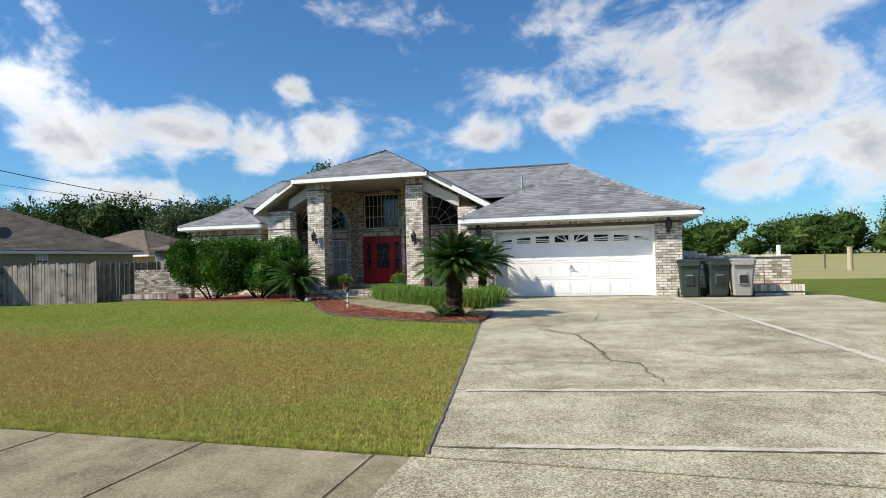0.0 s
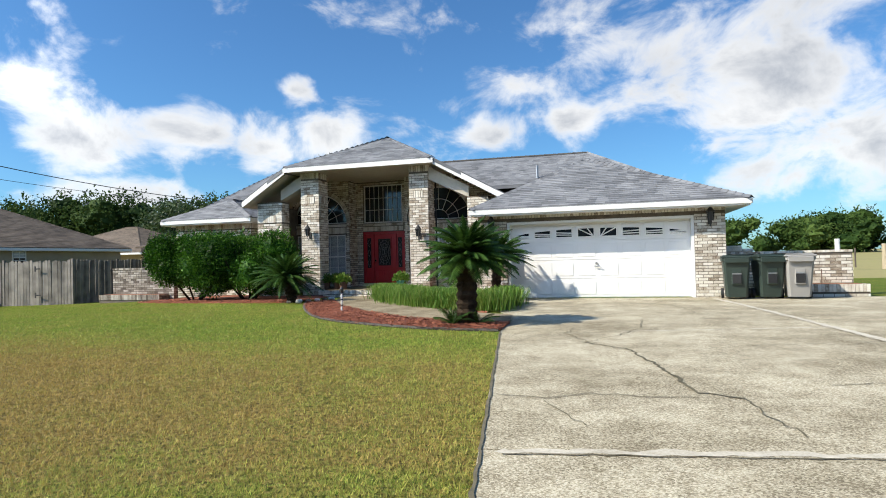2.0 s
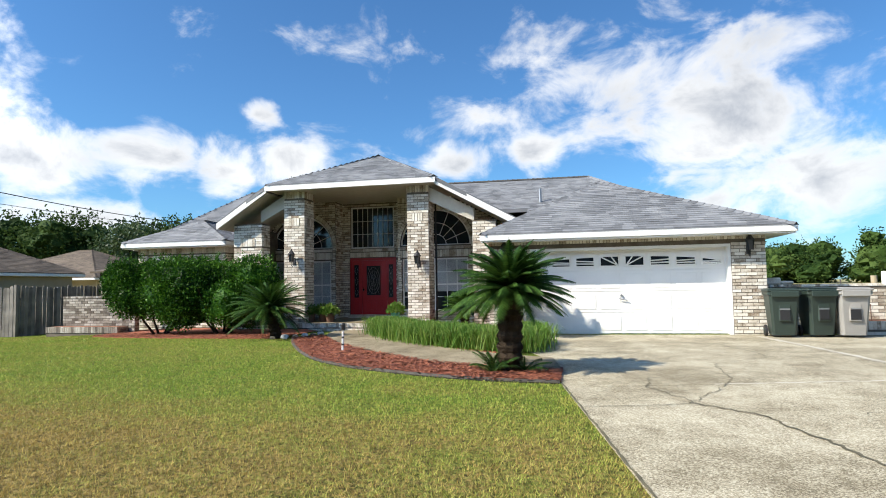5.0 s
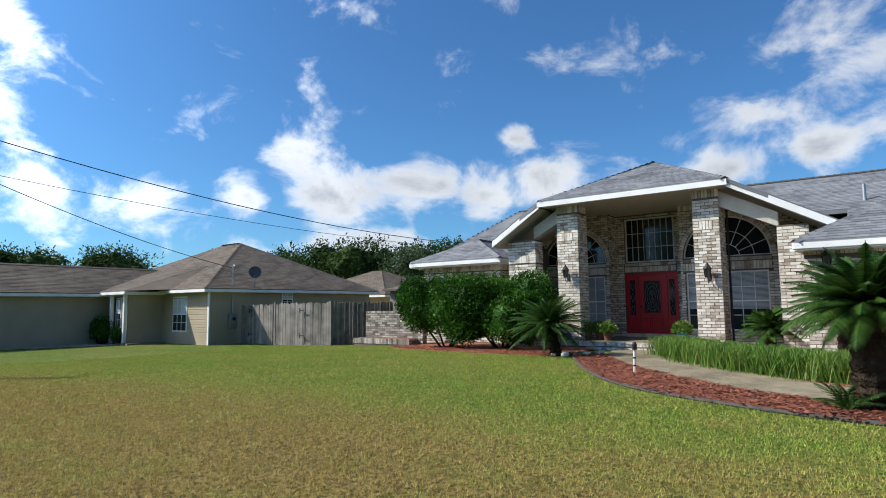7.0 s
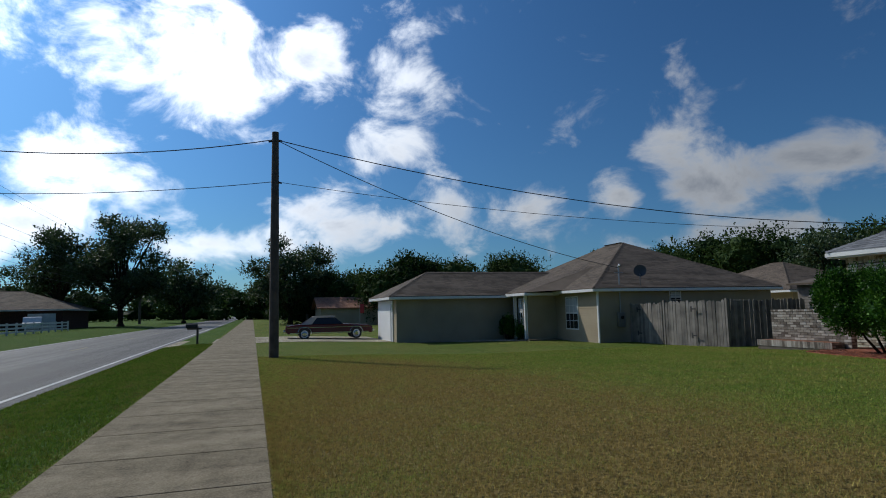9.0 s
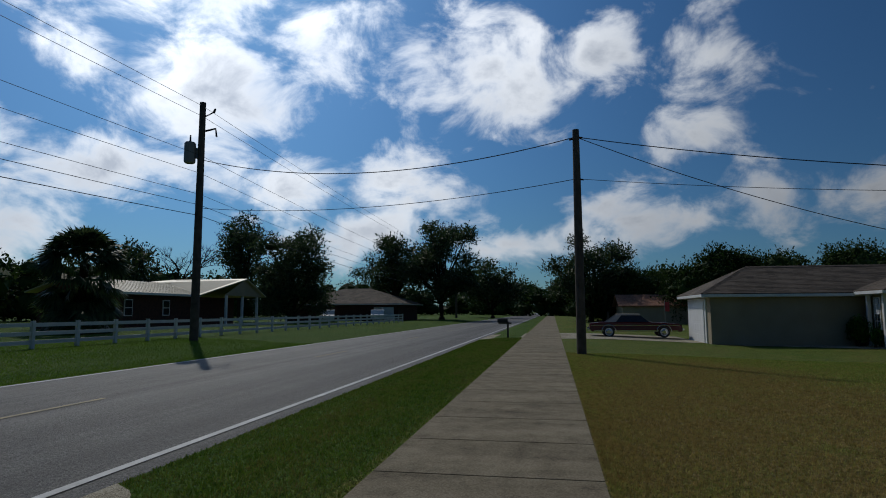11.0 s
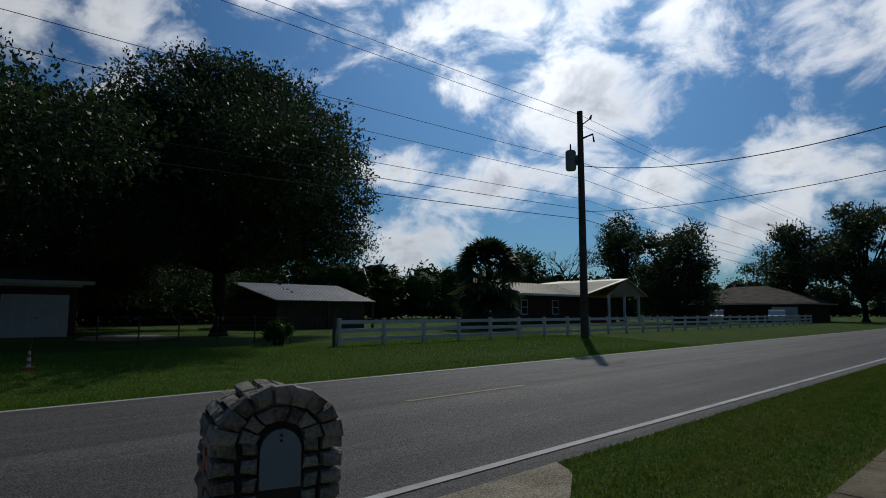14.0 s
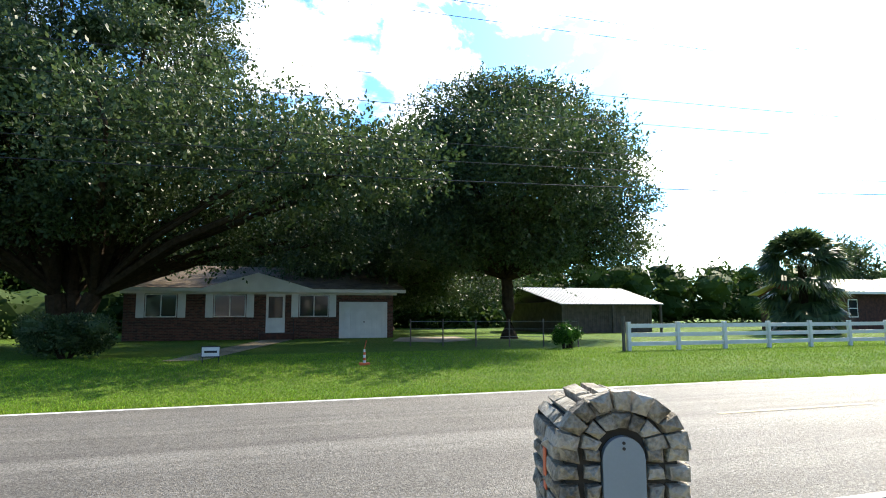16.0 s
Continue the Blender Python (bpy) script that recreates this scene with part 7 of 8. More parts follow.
# porch gablet
roof_plane([(-34.9, 16.75, 2.26), (-30.45, 16.75, 2.26), (-30.45, 21.0, 3.62), (-34.9, 21.0, 3.62)], (1, 0, 0), mat=M_SHINGLE_B, hang=nraw, hang_bm=nput)
bm = bmesh.new()
bm.faces.new([bm.verts.new(c) for c in ((-30.45, 16.75, 2.26), (-29.5, 18.36, 2.32), (-30.45, 21.0, 3.62))])
nput("hip_facet", bm, M_SHINGLE_B)
fascia((-34.9, 16.75, 2.24), (-30.45, 16.75, 2.24), hang_bm=nput), fascia((-30.45, 16.75, 2.24), (-30.45, 18.4, 2.24), hang_bm=nput)
nput("soffit", B(-34.88, 16.77, 2.08, -30.47, 18.7, 2.12), M_WHITE)
# garage wing
nput("wall", B(-38.0, 10.7, NG - 0.1, -33.3, 18.7, 2.1), M_SIDING)
siding(nraw, (-33.295, 10.7), (0, 1), (1, 0), 8.0, NG, 2.08)
nput("garage_trim", B(-37.85, 10.64, NG, -34.0, 10.70, 2.0), M_WHITE)
ngd = nput("garage_door", B(-37.6, 10.60, NG + 0.05, -34.3, 10.64, 1.86), M_DOORW, None, "white panelled garage door")
for j in range(4):
    for i in range(6):
        nput("raised_panel", B(-37.52 + 0.54 * i, 10.595, NG + 0.12 + 0.5 * j, -37.08 + 0.54 * i, 10.602, NG + 0.46 + 0.5 * j, bevel=0.004), M_DOORW, ngd)
hip(nput, nraw, -38.5, -32.85, 10.25, 24.0, 2.2, 0.5, M_SHINGLE_B, "y")
nmet = thing("electric_meter", (-26.9, 19.9, NG), "grey electric meter box and conduit on the beige siding", "meter box")
part("meter_box", B(0.0, -0.18, 0.72, 0.14, 0.2, 1.38, bevel=0.01), M_METAL, nmet)
part("conduit", tube([(0.06, 0, 1.38), (0.06, 0, 2.4)], 0.03, 8), M_METAL, nmet)
part("service_mast", tube([(0.06, 0, 2.5), (0.06, 0, 3.55)], 0.03, 8), M_METAL, nmet)
part("weather_head", tube([(0.06, 0, 3.5), (0.12, 0, 3.62), (0.2, 0, 3.55)], 0.05, 8), M_METAL, nmet)
part("cross_arm", tube([(0.06, -0.25, 3.25), (0.06, 0.25, 3.25)], 0.018, 6), M_METAL, nmet)
part("dial", tube([(0.14, 0.02, 1.15), (0.20, 0.02, 1.15)], 0.08, 12), M_GLASS, nmet)
dish = thing("satellite_dish", (-26.75, 21.0, 2.2), "grey satellite dish on the roof edge", "satellite dish")
bm = bmesh.new()
bmesh.ops.create_uvsphere(bm, u_segments=18, v_segments=14, radius=0.68)
bmesh.ops.delete(bm, geom=[v for v in bm.verts if v.co.z > -0.58], context="VERTS")
bmesh.ops.transform(bm, matrix=Matrix.Translation((0.1, -0.05, 0.88)) @ Vector((23.0, -17.0, 8.0)).to_track_quat("Z", "Y").to_matrix().to_4x4() @ Matrix.Translation((0, 0, 0.68)), verts=bm.verts)
part("reflector", bm, plain("dish_grey", (0.075, 0.075, 0.075), 0.6), dish, smooth=True)
part("mount", tube([(0, 0, 0), (0.0, 0.0, 0.6), (0.09, -0.04, 0.87)], 0.025, 6), M_METAL, dish)
part("feed_arm", tube([(0.05, 0.0, 0.62), (0.42, -0.3, 0.72)], 0.015, 6), M_METAL, dish)
nshrub = shrub((-32.62, 16.75, NG), 0.62, 0.6, 0.1, 1.5, 5000, "dark shrub beside the porch post", 96, M_SHRUB, 0.09, 5)
shrub((-31.6, 16.95, NG), 0.32, 0.25, 0.1, 0.9, 1500, "small potted shrub on the porch edge", 97, M_SHRUB, 0.09, 3)
tagged(raw("neighbour_path", [(-33.0, 16.95, NG + 0.03), (-30.6, 16.95, NG + 0.03), (-33.2, 10.2, NG + 0.03), (-34.2, 10.2, NG + 0.03)], [(0, 1, 2, 3)], M_CONC), "pale concrete path to the porch", "path", kind="structure")
nd = []
for i in range(9):
    y = SW1 + (10.6 - SW1) * i / 8
    nd += [(-41.5, y, ground_z(-38, y) + 0.02), (-33.9, y, ground_z(-36, y) + 0.02)]
tagged(raw("neighbour_driveway", nd, [(2 * i, 2 * i + 1, 2 * i + 3, 2 * i + 2) for i in range(8)], M_CONC), "pale concrete driveway with a parked car", "driveway", kind="structure")
tagged(raw("driveway_apron", [(-41.0, -0.55, -0.085), (-34.2, -0.55, -0.085), (-34.2, SW0, 0.006), (-41.0, SW0, 0.006)], [(0, 1, 2, 3)], M_CONC), "pale concrete driveway apron at the road", "driveway", kind="structure")

# ---- wood fence between the lots ----
wf = thing("wood_fence", (-21.5, 20.2, -0.2), "weathered grey vertical-board privacy fence with a gate", "fence")


def pickets(a, b, h, z, rnd, face=0.03):
    a, b = Vector((*a, z)), Vector((*b, z))
    d = b - a
    m = max(1, round(d.length / 0.145))
    nrm = Vector((d.y, -d.x, 0)).normalized()
    o = Vector((-21.5, 20.2, -0.2))
    for i in range(m):
        c = a + d * ((i + 0.5) / m) - o
        hh = h * rnd.uniform(0.97, 1.02)
        w = d.normalized() * 0.067
        t = nrm * 0.009
        tilt = d.normalized() * rnd.uniform(-0.035, 0.035)
        V = [tuple(c + s * w + q * t + Vector((0, 0, zz)) + (tilt if zz > 0 else Vector())) for s, zz in ((-1, 0.0), (1, 0.0), (1, hh - 0.05), (0.5, hh), (-0.5, hh), (-1, hh - 0.05)) for q in (1, -1)]
        F = [(0, 2, 4, 6, 8, 10), (11, 9, 7, 5, 3, 1)] + [(2 * k, 2 * k + 1, (2 * k + 3) % 12, (2 * k + 2) % 12) for k in range(6)]
        raw("board", V, F, M_FENCE, wf)
    for zz in (0.35, 1.35):
        bm = bmesh.new()
        p0, p1 = a - o - nrm * 0.05 + Vector((0, 0, zz)), b - o - nrm * 0.05 + Vector((0, 0, zz))
        tube([p0, p1], 0.045, 4, bm)
        part("rail", bm, M_FENCE, wf)


rf = random.Random(6)
pickets((-26.7, 20.3), (-24.2, 20.15), 1.75, -0.2, rf)
pickets((-24.0, 20.15), (-20.9, 20.4), 1.80, -0.2, rf)
pickets((-20.85, 20.45), (-20.6, 24.0), 1.80, -0.2, rf)
pickets((-20.4, 24.0), (-17.0, 24.0), 1.85, -0.12, rf)
for x, y in ((-24.1, 20.2), (-20.85, 20.45)):
    part("post", B(x + 21.45, y - 20.25, 0.0, x + 21.55, y - 20.15, 1.85), M_FENCE, wf)
for x, z in ((-25.9, 0.4), (-25.9, 1.45), (-22.4, 0.4), (-22.4, 1.45)):
    part("hinge", B(x + 21.5, 20.18 - 20.2 - 0.03, z, x + 21.72, 20.18 - 20.2 - 0.01, z + 0.05), M_BLACK, wf, "black strap hinge")
    part("hinge_plate", B(x + 21.44, 20.18 - 20.2 - 0.032, z - 0.08, x + 21.5, 20.18 - 20.2 - 0.012, z + 0.13), M_BLACK, wf, "black strap hinge")

# houses behind
b2, bput, braw = sheet_house("rear_house", (-33.5, 42, -0.2), "tan house with a brown hip roof behind the fence")
bput("wall", B(-43, 37, -0.3, -32.8, 46, 2.2), M_SIDING)
hip(bput, braw, -43.6, -32.2, 36.2, 46.6, 2.3, 0.42, M_SHINGLE_B)
s2, sput, sraw = sheet_house("garden_shed", (-25.6, 32, 0), "grey wooden garden shed with a dark flat-pitched roof")
sput("wall", B(-27.0, 30.9, -0.2, -24.2, 33.6, 2.35), M_FENCE)
siding(sraw, (-27.0, 30.895), (1, 0), (0, -1), 2.8, -0.2, 2.35, 0.15, M_FENCE)
sput("roof", slab([(-27.3, 30.5, 2.45), (-23.9, 30.5, 2.45), (-23.9, 33.9, 2.95), (-27.3, 33.9, 2.95)], 0.1), M_SHINGLE_B)
sash(sput, -26.2, -25.7, 1.5, 1.9, 30.89, "small white shed window", bars=1)
r3, rput, rraw = sheet_house("red_roof_house", (-78, 16, -0.2), "low brick house with a rust-red roof far down the street")
rput("wall", B(-84, 11.5, -0.4, -77, 22, 2.0), M_SIDING)
rput("roof", slab([(-76.6, 11.0, 2.0), (-76.6, 22.5, 2.0), (-80.5, 22.5, 3.4), (-80.5, 11.0, 3.4)], 0.12), M_REDBRICK)
rput("roof", slab([(-84.4, 11.0, 2.0), (-80.5, 11.0, 3.4), (-80.5, 22.5, 3.4), (-84.4, 22.5, 2.0)], 0.12), M_REDBRICK)
rput("gable", slab([(-84, 11.48, 2.0), (-77, 11.48, 2.0), (-80.5, 11.48, 3.3)], 0.02), M_WHITE)
rput("wall", B(-77.0, 19.5, -0.4, -70, 24.5, 1.9), M_WHITE)
rput("roof", slab([(-77.4, 19.0, 2.0), (-69.6, 19.0, 2.0), (-69.6, 25, 2.3), (-77.4, 25, 2.3)], 0.12), M_SHINGLE_B)
rput("fence_panel", B(-90, 10.5, -0.4, -84, 10.6, 1.3), M_POLE)
fp = thing("flag_pole", (-73.0, 15.6, -0.2), "thin flag pole with a small limp flag", "flag pole")
part("pole", tube([(0, 0, 0), (0, 0, 2.7)], 0.03, 6), M_METAL, fp)
part("flag", B(-0.02, 0.03, 1.5, 0.02, 0.5, 2.55, bevel=0.01), M_RED, fp)


# ---- the old saloon car ----
def old_car(at, turn):
    th = thing("parked_car", at, "dark maroon two-door vintage hardtop with a pale vinyl roof", "car", turn=turn)
    # side outline: x along the car, front at +x
    low = [(-2.55, 0.35), (2.62, 0.35)]
    top_l = [(2.66, 0.50), (2.62, 0.72), (2.40, 0.80), (1.4, 0.86), (0.75, 0.90), (-1.2, 0.90), (-2.0, 0.88), (-2.62, 0.82), (-2.70, 0.55)]
    bm = bmesh.new()
    prof = low + top_l
    rings = []
    for s, inset in ((-0.97, 0.06), (-1.0, 0.0), (1.0, 0.0), (0.97, 0.06)):
        rings.append([bm.verts.new((x * (1 - inset * 0.2), s, z - (inset * 0.8 if z > 0.6 else -inset * 0.4))) for x, z in prof])
    n = len(prof)
    for a, b in zip(rings, rings[1:]):
        for k in range(n):
            bm.faces.new((a[k], a[(k + 1) % n], b[(k + 1) % n], b[k]))
    bm.faces.new(rings[0][::-1])
    bm.faces.new(rings[-1])
    bmesh.ops.recalc_face_normals(bm, faces=bm.faces)
    part("body", bm, M_CAR, th)
    bm = bmesh.new()
    lo = [(0.85, 0.88), (-1.55, 0.88)]
    hi = [(0.25, 1.34), (-0.95, 1.34)]
    v = [bm.verts.new((x, s * 0.86, z)) for s in (-1, 1) for x, z in lo] + [bm.verts.new((x, s * 0.68, z)) for s in (-1, 1) for x, z in hi]
    for q in ((0, 1, 5, 4), (2, 6, 7, 3), (0, 4, 6, 2), (1, 3, 7, 5), (4, 5, 7, 6)):
        bm.faces.new([v[i] for i in q])
    bmesh.ops.recalc_face_normals(bm, faces=bm.faces)
    part("glasshouse", bm, M_GLASS, th, "dark side windows")
    part("roof", slab([(0.32, -0.72, 1.38), (0.32, 0.72, 1.38), (-1.0, 0.72, 1.38), (-1.0, -0.72, 1.38)], 0.09), M_VINYL, th, "pale vinyl roof")
    for s in (-1, 1):
        part("rear_pillar", slab([(-0.75, s * 0.70, 1.36), (-1.02, s * 0.70, 1.36), (-1.72, s * 0.88, 0.89), (-1.15, s * 0.88, 0.89)], 0.03), M_VINYL, th)
        part("sill_trim", B(-2.4, s * 1.0 - 0.012, 0.36, 2.4, s * 1.0 + 0.012, 0.42), M_CHROME, th)
        part("belt_trim", B(-2.6, s * 1.0 - 0.01, 0.70, 2.5, s * 1.0 + 0.01, 0.72), M_CHROME, th)
        for x in (-1.55, 1.62):
            w = part("wheel", tube([(x, s * 0.80, 0.33), (x, s * 1.015, 0.33)], 0.33, 20), M_BLACK, th)
            part("whitewall", tube([(x, s * 1.015, 0.33), (x, s * 1.021, 0.33)], 0.225, 20), M_WHITE, w)
            part("hubcap", tube([(x, s * 1.02, 0.33), (x, s * 1.04, 0.33)], [0.17, 0.10], 16), M_CHROME, w)
            part("wheel_arch", tube([(x + 0.42 * math.cos(a), s * 1.005, 0.33 + 0.42 * math.sin(a)) for a in [math.pi * i / 10 for i in range(11)]], 0.018, 5), M_CHROME, th)
        part("headlight", tube([(2.60, s * 0.62, 0.62), (2.68, s * 0.62, 0.62)], 0.10, 12), M_CHROME, th)
    part("front_bumper", B(2.58, -0.98, 0.40, 2.76, 0.98, 0.55, bevel=0.04), M_CHROME, th)
    part("rear_bumper", B(-2.80, -0.98, 0.40, -2.62, 0.98, 0.56, bevel=0.04), M_CHROME, th)
    return th


old_car((-38.3, 7.8, ground_z(-38, 8) + 0.02), 88).scale = (0.92, 0.92, 0.95)


# ---- mailbox of the neighbour ----
m2 = thing("post_mailbox", (-35.3, 0.9, ground_z(-35, 0.9)), "black mailbox on a dark wooden post by the road", "mailbox")
part("post", B(-0.05, -0.05, -0.1, 0.05, 0.05, 0.85, bevel=0.006), M_POLE, m2)
part("arm", B(-0.045, -0.5, 0.72, 0.045, 0.2, 0.80), M_POLE, m2)
bm = bmesh.new()
prof = [(-0.09, 0.80), (0.09, 0.80), (0.09, 0.92)] + [(0.09 * math.cos(a), 0.92 + 0.09 * math.sin(a)) for a in [math.pi * i / 8 for i in range(1, 8)]] + [(-0.09, 0.92)]
a_, b_ = [bm.verts.new((x, -0.55, z)) for x, z in prof], [bm.verts.new((x, 0.0, z)) for x, z in prof]
bm.faces.new(a_), bm.faces.new(b_[::-1])
for k in range(len(prof)):
    bm.faces.new((a_[k], b_[k], b_[(k + 1) % len(prof)], a_[(k + 1) % len(prof)]))
bmesh.ops.recalc_face_normals(bm, faces=bm.faces)
part("box", bm, M_BLACK, m2)

# ---- poles and wires ----
pa = thing("utility_pole", (-23.1, 4.2, 0.0), "dark weathered wooden utility pole on the lawn", "utility pole")
part("shaft", tube([(0, 0, -0.3), (-0.03, 0, 4.0), (-0.08, 0, 7.55)], [0.16, 0.14, 0.11], 12), M_POLE, pa)
for z, s in ((7.3, 1), (7.25, -1), (5.85, 1)):
    part("wire_clamp", tube([(-0.07, 0, z), (-0.05, s * 0.22, z - 0.05)], 0.03, 6), M_BLACK, pa)
PZ = ground_z(0, -12.8)
pb = thing("utility_pole", (-27.84, -12.84, PZ), "wooden utility pole with a grey transformer beside the road", "utility pole")
part("shaft", tube([(0, 0, -0.4), (0, 0, 5.2), (0, 0, 11.2)], [0.20, 0.175, 0.14], 14), M_POLE, pb)
tr = part("transformer", tube([(0.17, -0.47, 8.25), (0.17, -0.47, 8.32), (0.17, -0.47, 9.18), (0.17, -0.47, 9.25)], [0.22, 0.26, 0.26, 0.21], 14), M_BINGREY, pb, "grey steel transformer can")
part("bushing", tube([(0.17, -0.47, 9.25), (0.17, -0.47, 9.6)], [0.05, 0.03], 8), M_BLACK, pb)
part("bracket", B(-0.04, -0.28, 8.5, 0.07, -0.12, 9.0), M_METAL, pb)
part("arm", tube([(0, 0, 10.45), (-0.14, 0.5, 10.75)], 0.03, 6), M_BLACK, pb)
part("insulator", tube([(-0.14, 0.48, 10.72), (-0.14, 0.58, 10.92)], [0.07, 0.04], 8), M_BLACK, pb)
part("cutout_switch", tube([(0, 0.14, 9.8), (-0.17, 0.6, 9.95), (-0.19, 0.65, 9.55)], 0.05, 6), M_BLACK, pb)
pc = thing("utility_pole", (-116.8, -15.0, 0.1), "distant wooden utility pole beside the road", "utility pole")
part("shaft", tube([(0, 0, -0.3), (0, 0, 11.5)], [0.23, 0.17], 10), M_POLE, pc)
pd_ = thing("utility_pole", (48.8, -15.0, 0.1), "wooden utility pole beside the road", "utility pole")
part("shaft", tube([(0, 0, -0.3), (0, 0, 11.5)], [0.23, 0.17], 10), M_POLE, pd_)
sm = thing("service_mast", (-18.2, 30.0, 0.0), "metal service mast behind the bedroom wing roof", "mast")
part("pipe", tube([(0, 0, -0.1), (0, 0, 4.5)], 0.04, 8), M_METAL, sm)


def wire(a, b, sag, r=0.012, label="black overhead cable"):
    a, b = Vector(a), Vector(b)
    pts = [tuple(a + (b - a) * (i / 24) - Vector((0, 0, sag * 4 * (i / 24) * (1 - i / 24)))) for i in range(25)]
    return tagged(part("overhead_wire", tube(pts, r, 5), M_WIRE), label, "cable", "overhead cables")


A0, B0 = (-23.18, 4.2), (-27.84, -12.84)
wire((*A0, 7.3), (*B0, 8.55), 0.95, 0.018, "thick black cable between the two poles")
wire((*A0, 5.85), (*B0, 6.25), 0.5, 0.012, "thin black cable between the two poles")
wire((*A0, 7.3), (-26.84, 19.9, 3.25), 0.5, 0.014, "black service cable to the neighbour's mast")
wire((*A0, 7.3), (-18.2, 30.0, 4.4), 0.95, 0.016, "black service cable to the brick house")
wire((*A0, 5.85), (-18.2, 30.0, 4.2), 0.6, 0.009, "thin black phone line to the brick house")
for z, sg, r in ((11.15, 0.5, 0.010), (10.65, 0.5, 0.010), (8.75, 0.7, 0.010), (7.9, 0.7, 0.010), (6.9, 0.8, 0.010), (6.4, 0.85, 0.012), (5.9, 0.95, 0.015)):
    wire((*B0, z), (48.8, -15.0, z + 0.43), sg, r, "black overhead cable along the road")
    wire((*B0, z), (-116.8, -15.0, z + 0.3), sg * 1.2, r, "black overhead cable along the road")


# ---- stone mailbox by the driveway ----
mb = thing("stone_mailbox", (-4.13, 0.54, -0.06), "arched rough-cut stone mailbox with a blue-grey metal door", "mailbox", turn=-18)
mb.scale = (1.03, 1.03, 1.03)
MW, MD, MS, MT = 0.235, 0.27, 0.90, 1.06     # half width, half depth, spring line, crown
bm = bmesh.new()
prof = [(-MW + 0.03, -0.1), (MW - 0.03, -0.1), (MW - 0.03, MS)] + [((MW - 0.03) * math.cos(a), MS + (MT - MS - 0.03) * math.sin(a)) for a in [math.pi * i / 12 for i in range(1, 12)]] + [(-MW + 0.03, MS)]
fa, fb = [bm.verts.new((x, -MD + 0.03, z)) for x, z in prof], [bm.verts.new((x, MD - 0.03, z)) for x, z in prof]
bm.faces.new(fa), bm.faces.new(fb)
for k in range(len(prof)):
    bm.faces.new((fa[k], fb[k], fb[(k + 1) % len(prof)], fa[(k + 1) % len(prof)]))
bmesh.ops.recalc_face_normals(bm, faces=bm.faces)
part("core", bm, M_GROUT, mb)
rs = random.Random(17)


def stone(corners, push, parent, rough=0.008, bulge=1.35):
    """A rough block: four corners on the face, pushed out; its outer face a little uneven."""
    c = [Vector(q) for q in corners]
    out = Vector(push)
    mid = sum(c, Vector()) / 4
    front = [q + (mid - q) * 0.06 + out + Vector((rs.uniform(-1, 1), rs.uniform(-1, 1), rs.uniform(-1, 1))) * rough for q in c]
    centre = mid + out * bulge + Vector((rs.uniform(-1, 1), rs.uniform(-1, 1), rs.uniform(-1, 1))) * rough
    V = [tuple(q) for q in c + front] + [tuple(centre)]
    F = [(0, 1, 5, 4), (1, 2, 6, 5), (2, 3, 7, 6), (3, 0, 4, 7), (4, 5, 8), (5, 6, 8), (6, 7, 8), (7, 4, 8)]
    return raw("stone", V, F, M_STONE, parent)


g = 0.008
# front face (towards the house): courses at the sides, two rings of arch stones
yf = MD - 0.035
zc = -0.02
while zc < MS - 0.02:
    h = 0.066
    for xa, xb in ((-MW - 0.005, -0.152), (-0.147, -0.08), (0.08, 0.147), (0.152, MW + 0.005)):
        if abs((xa + xb) / 2) < 0.15 and zc > MS - 0.01:
            continue
        stone([(xb - g, yf, zc + g), (xa + g, yf, zc + g), (xa + g, yf, zc + h - g), (xb - g, yf, zc + h - g)], (0, 0.045, 0), mb)
    if zc < 0.64:
        stone([(0.08 - g, yf, zc + g), (-0.08 + g, yf, zc + g), (-0.08 + g, yf, zc + h - g), (0.08 - g, yf, zc + h - g)], (0, 0.045, 0), mb)
    zc += h


def arch_stones(r0, r1, zs, n, lift):
    for i in range(n):
        a0, a1 = math.pi * i / n + 0.02, math.pi * (i + 1) / n - 0.02
        q = [(r * math.cos(a), yf, zs + r * 0.85 * math.sin(a)) for r, a in ((r0, a0), (r1, a0), (r1, a1), (r0, a1))]
        stone([q[0], q[3], q[2], q[1]], (0, lift, 0), mb)


arch_stones(0.090, 0.158, MS - 0.01, 7, 0.045)
arch_stones(0.166, MW + 0.012, MS - 0.01, 9, 0.05)
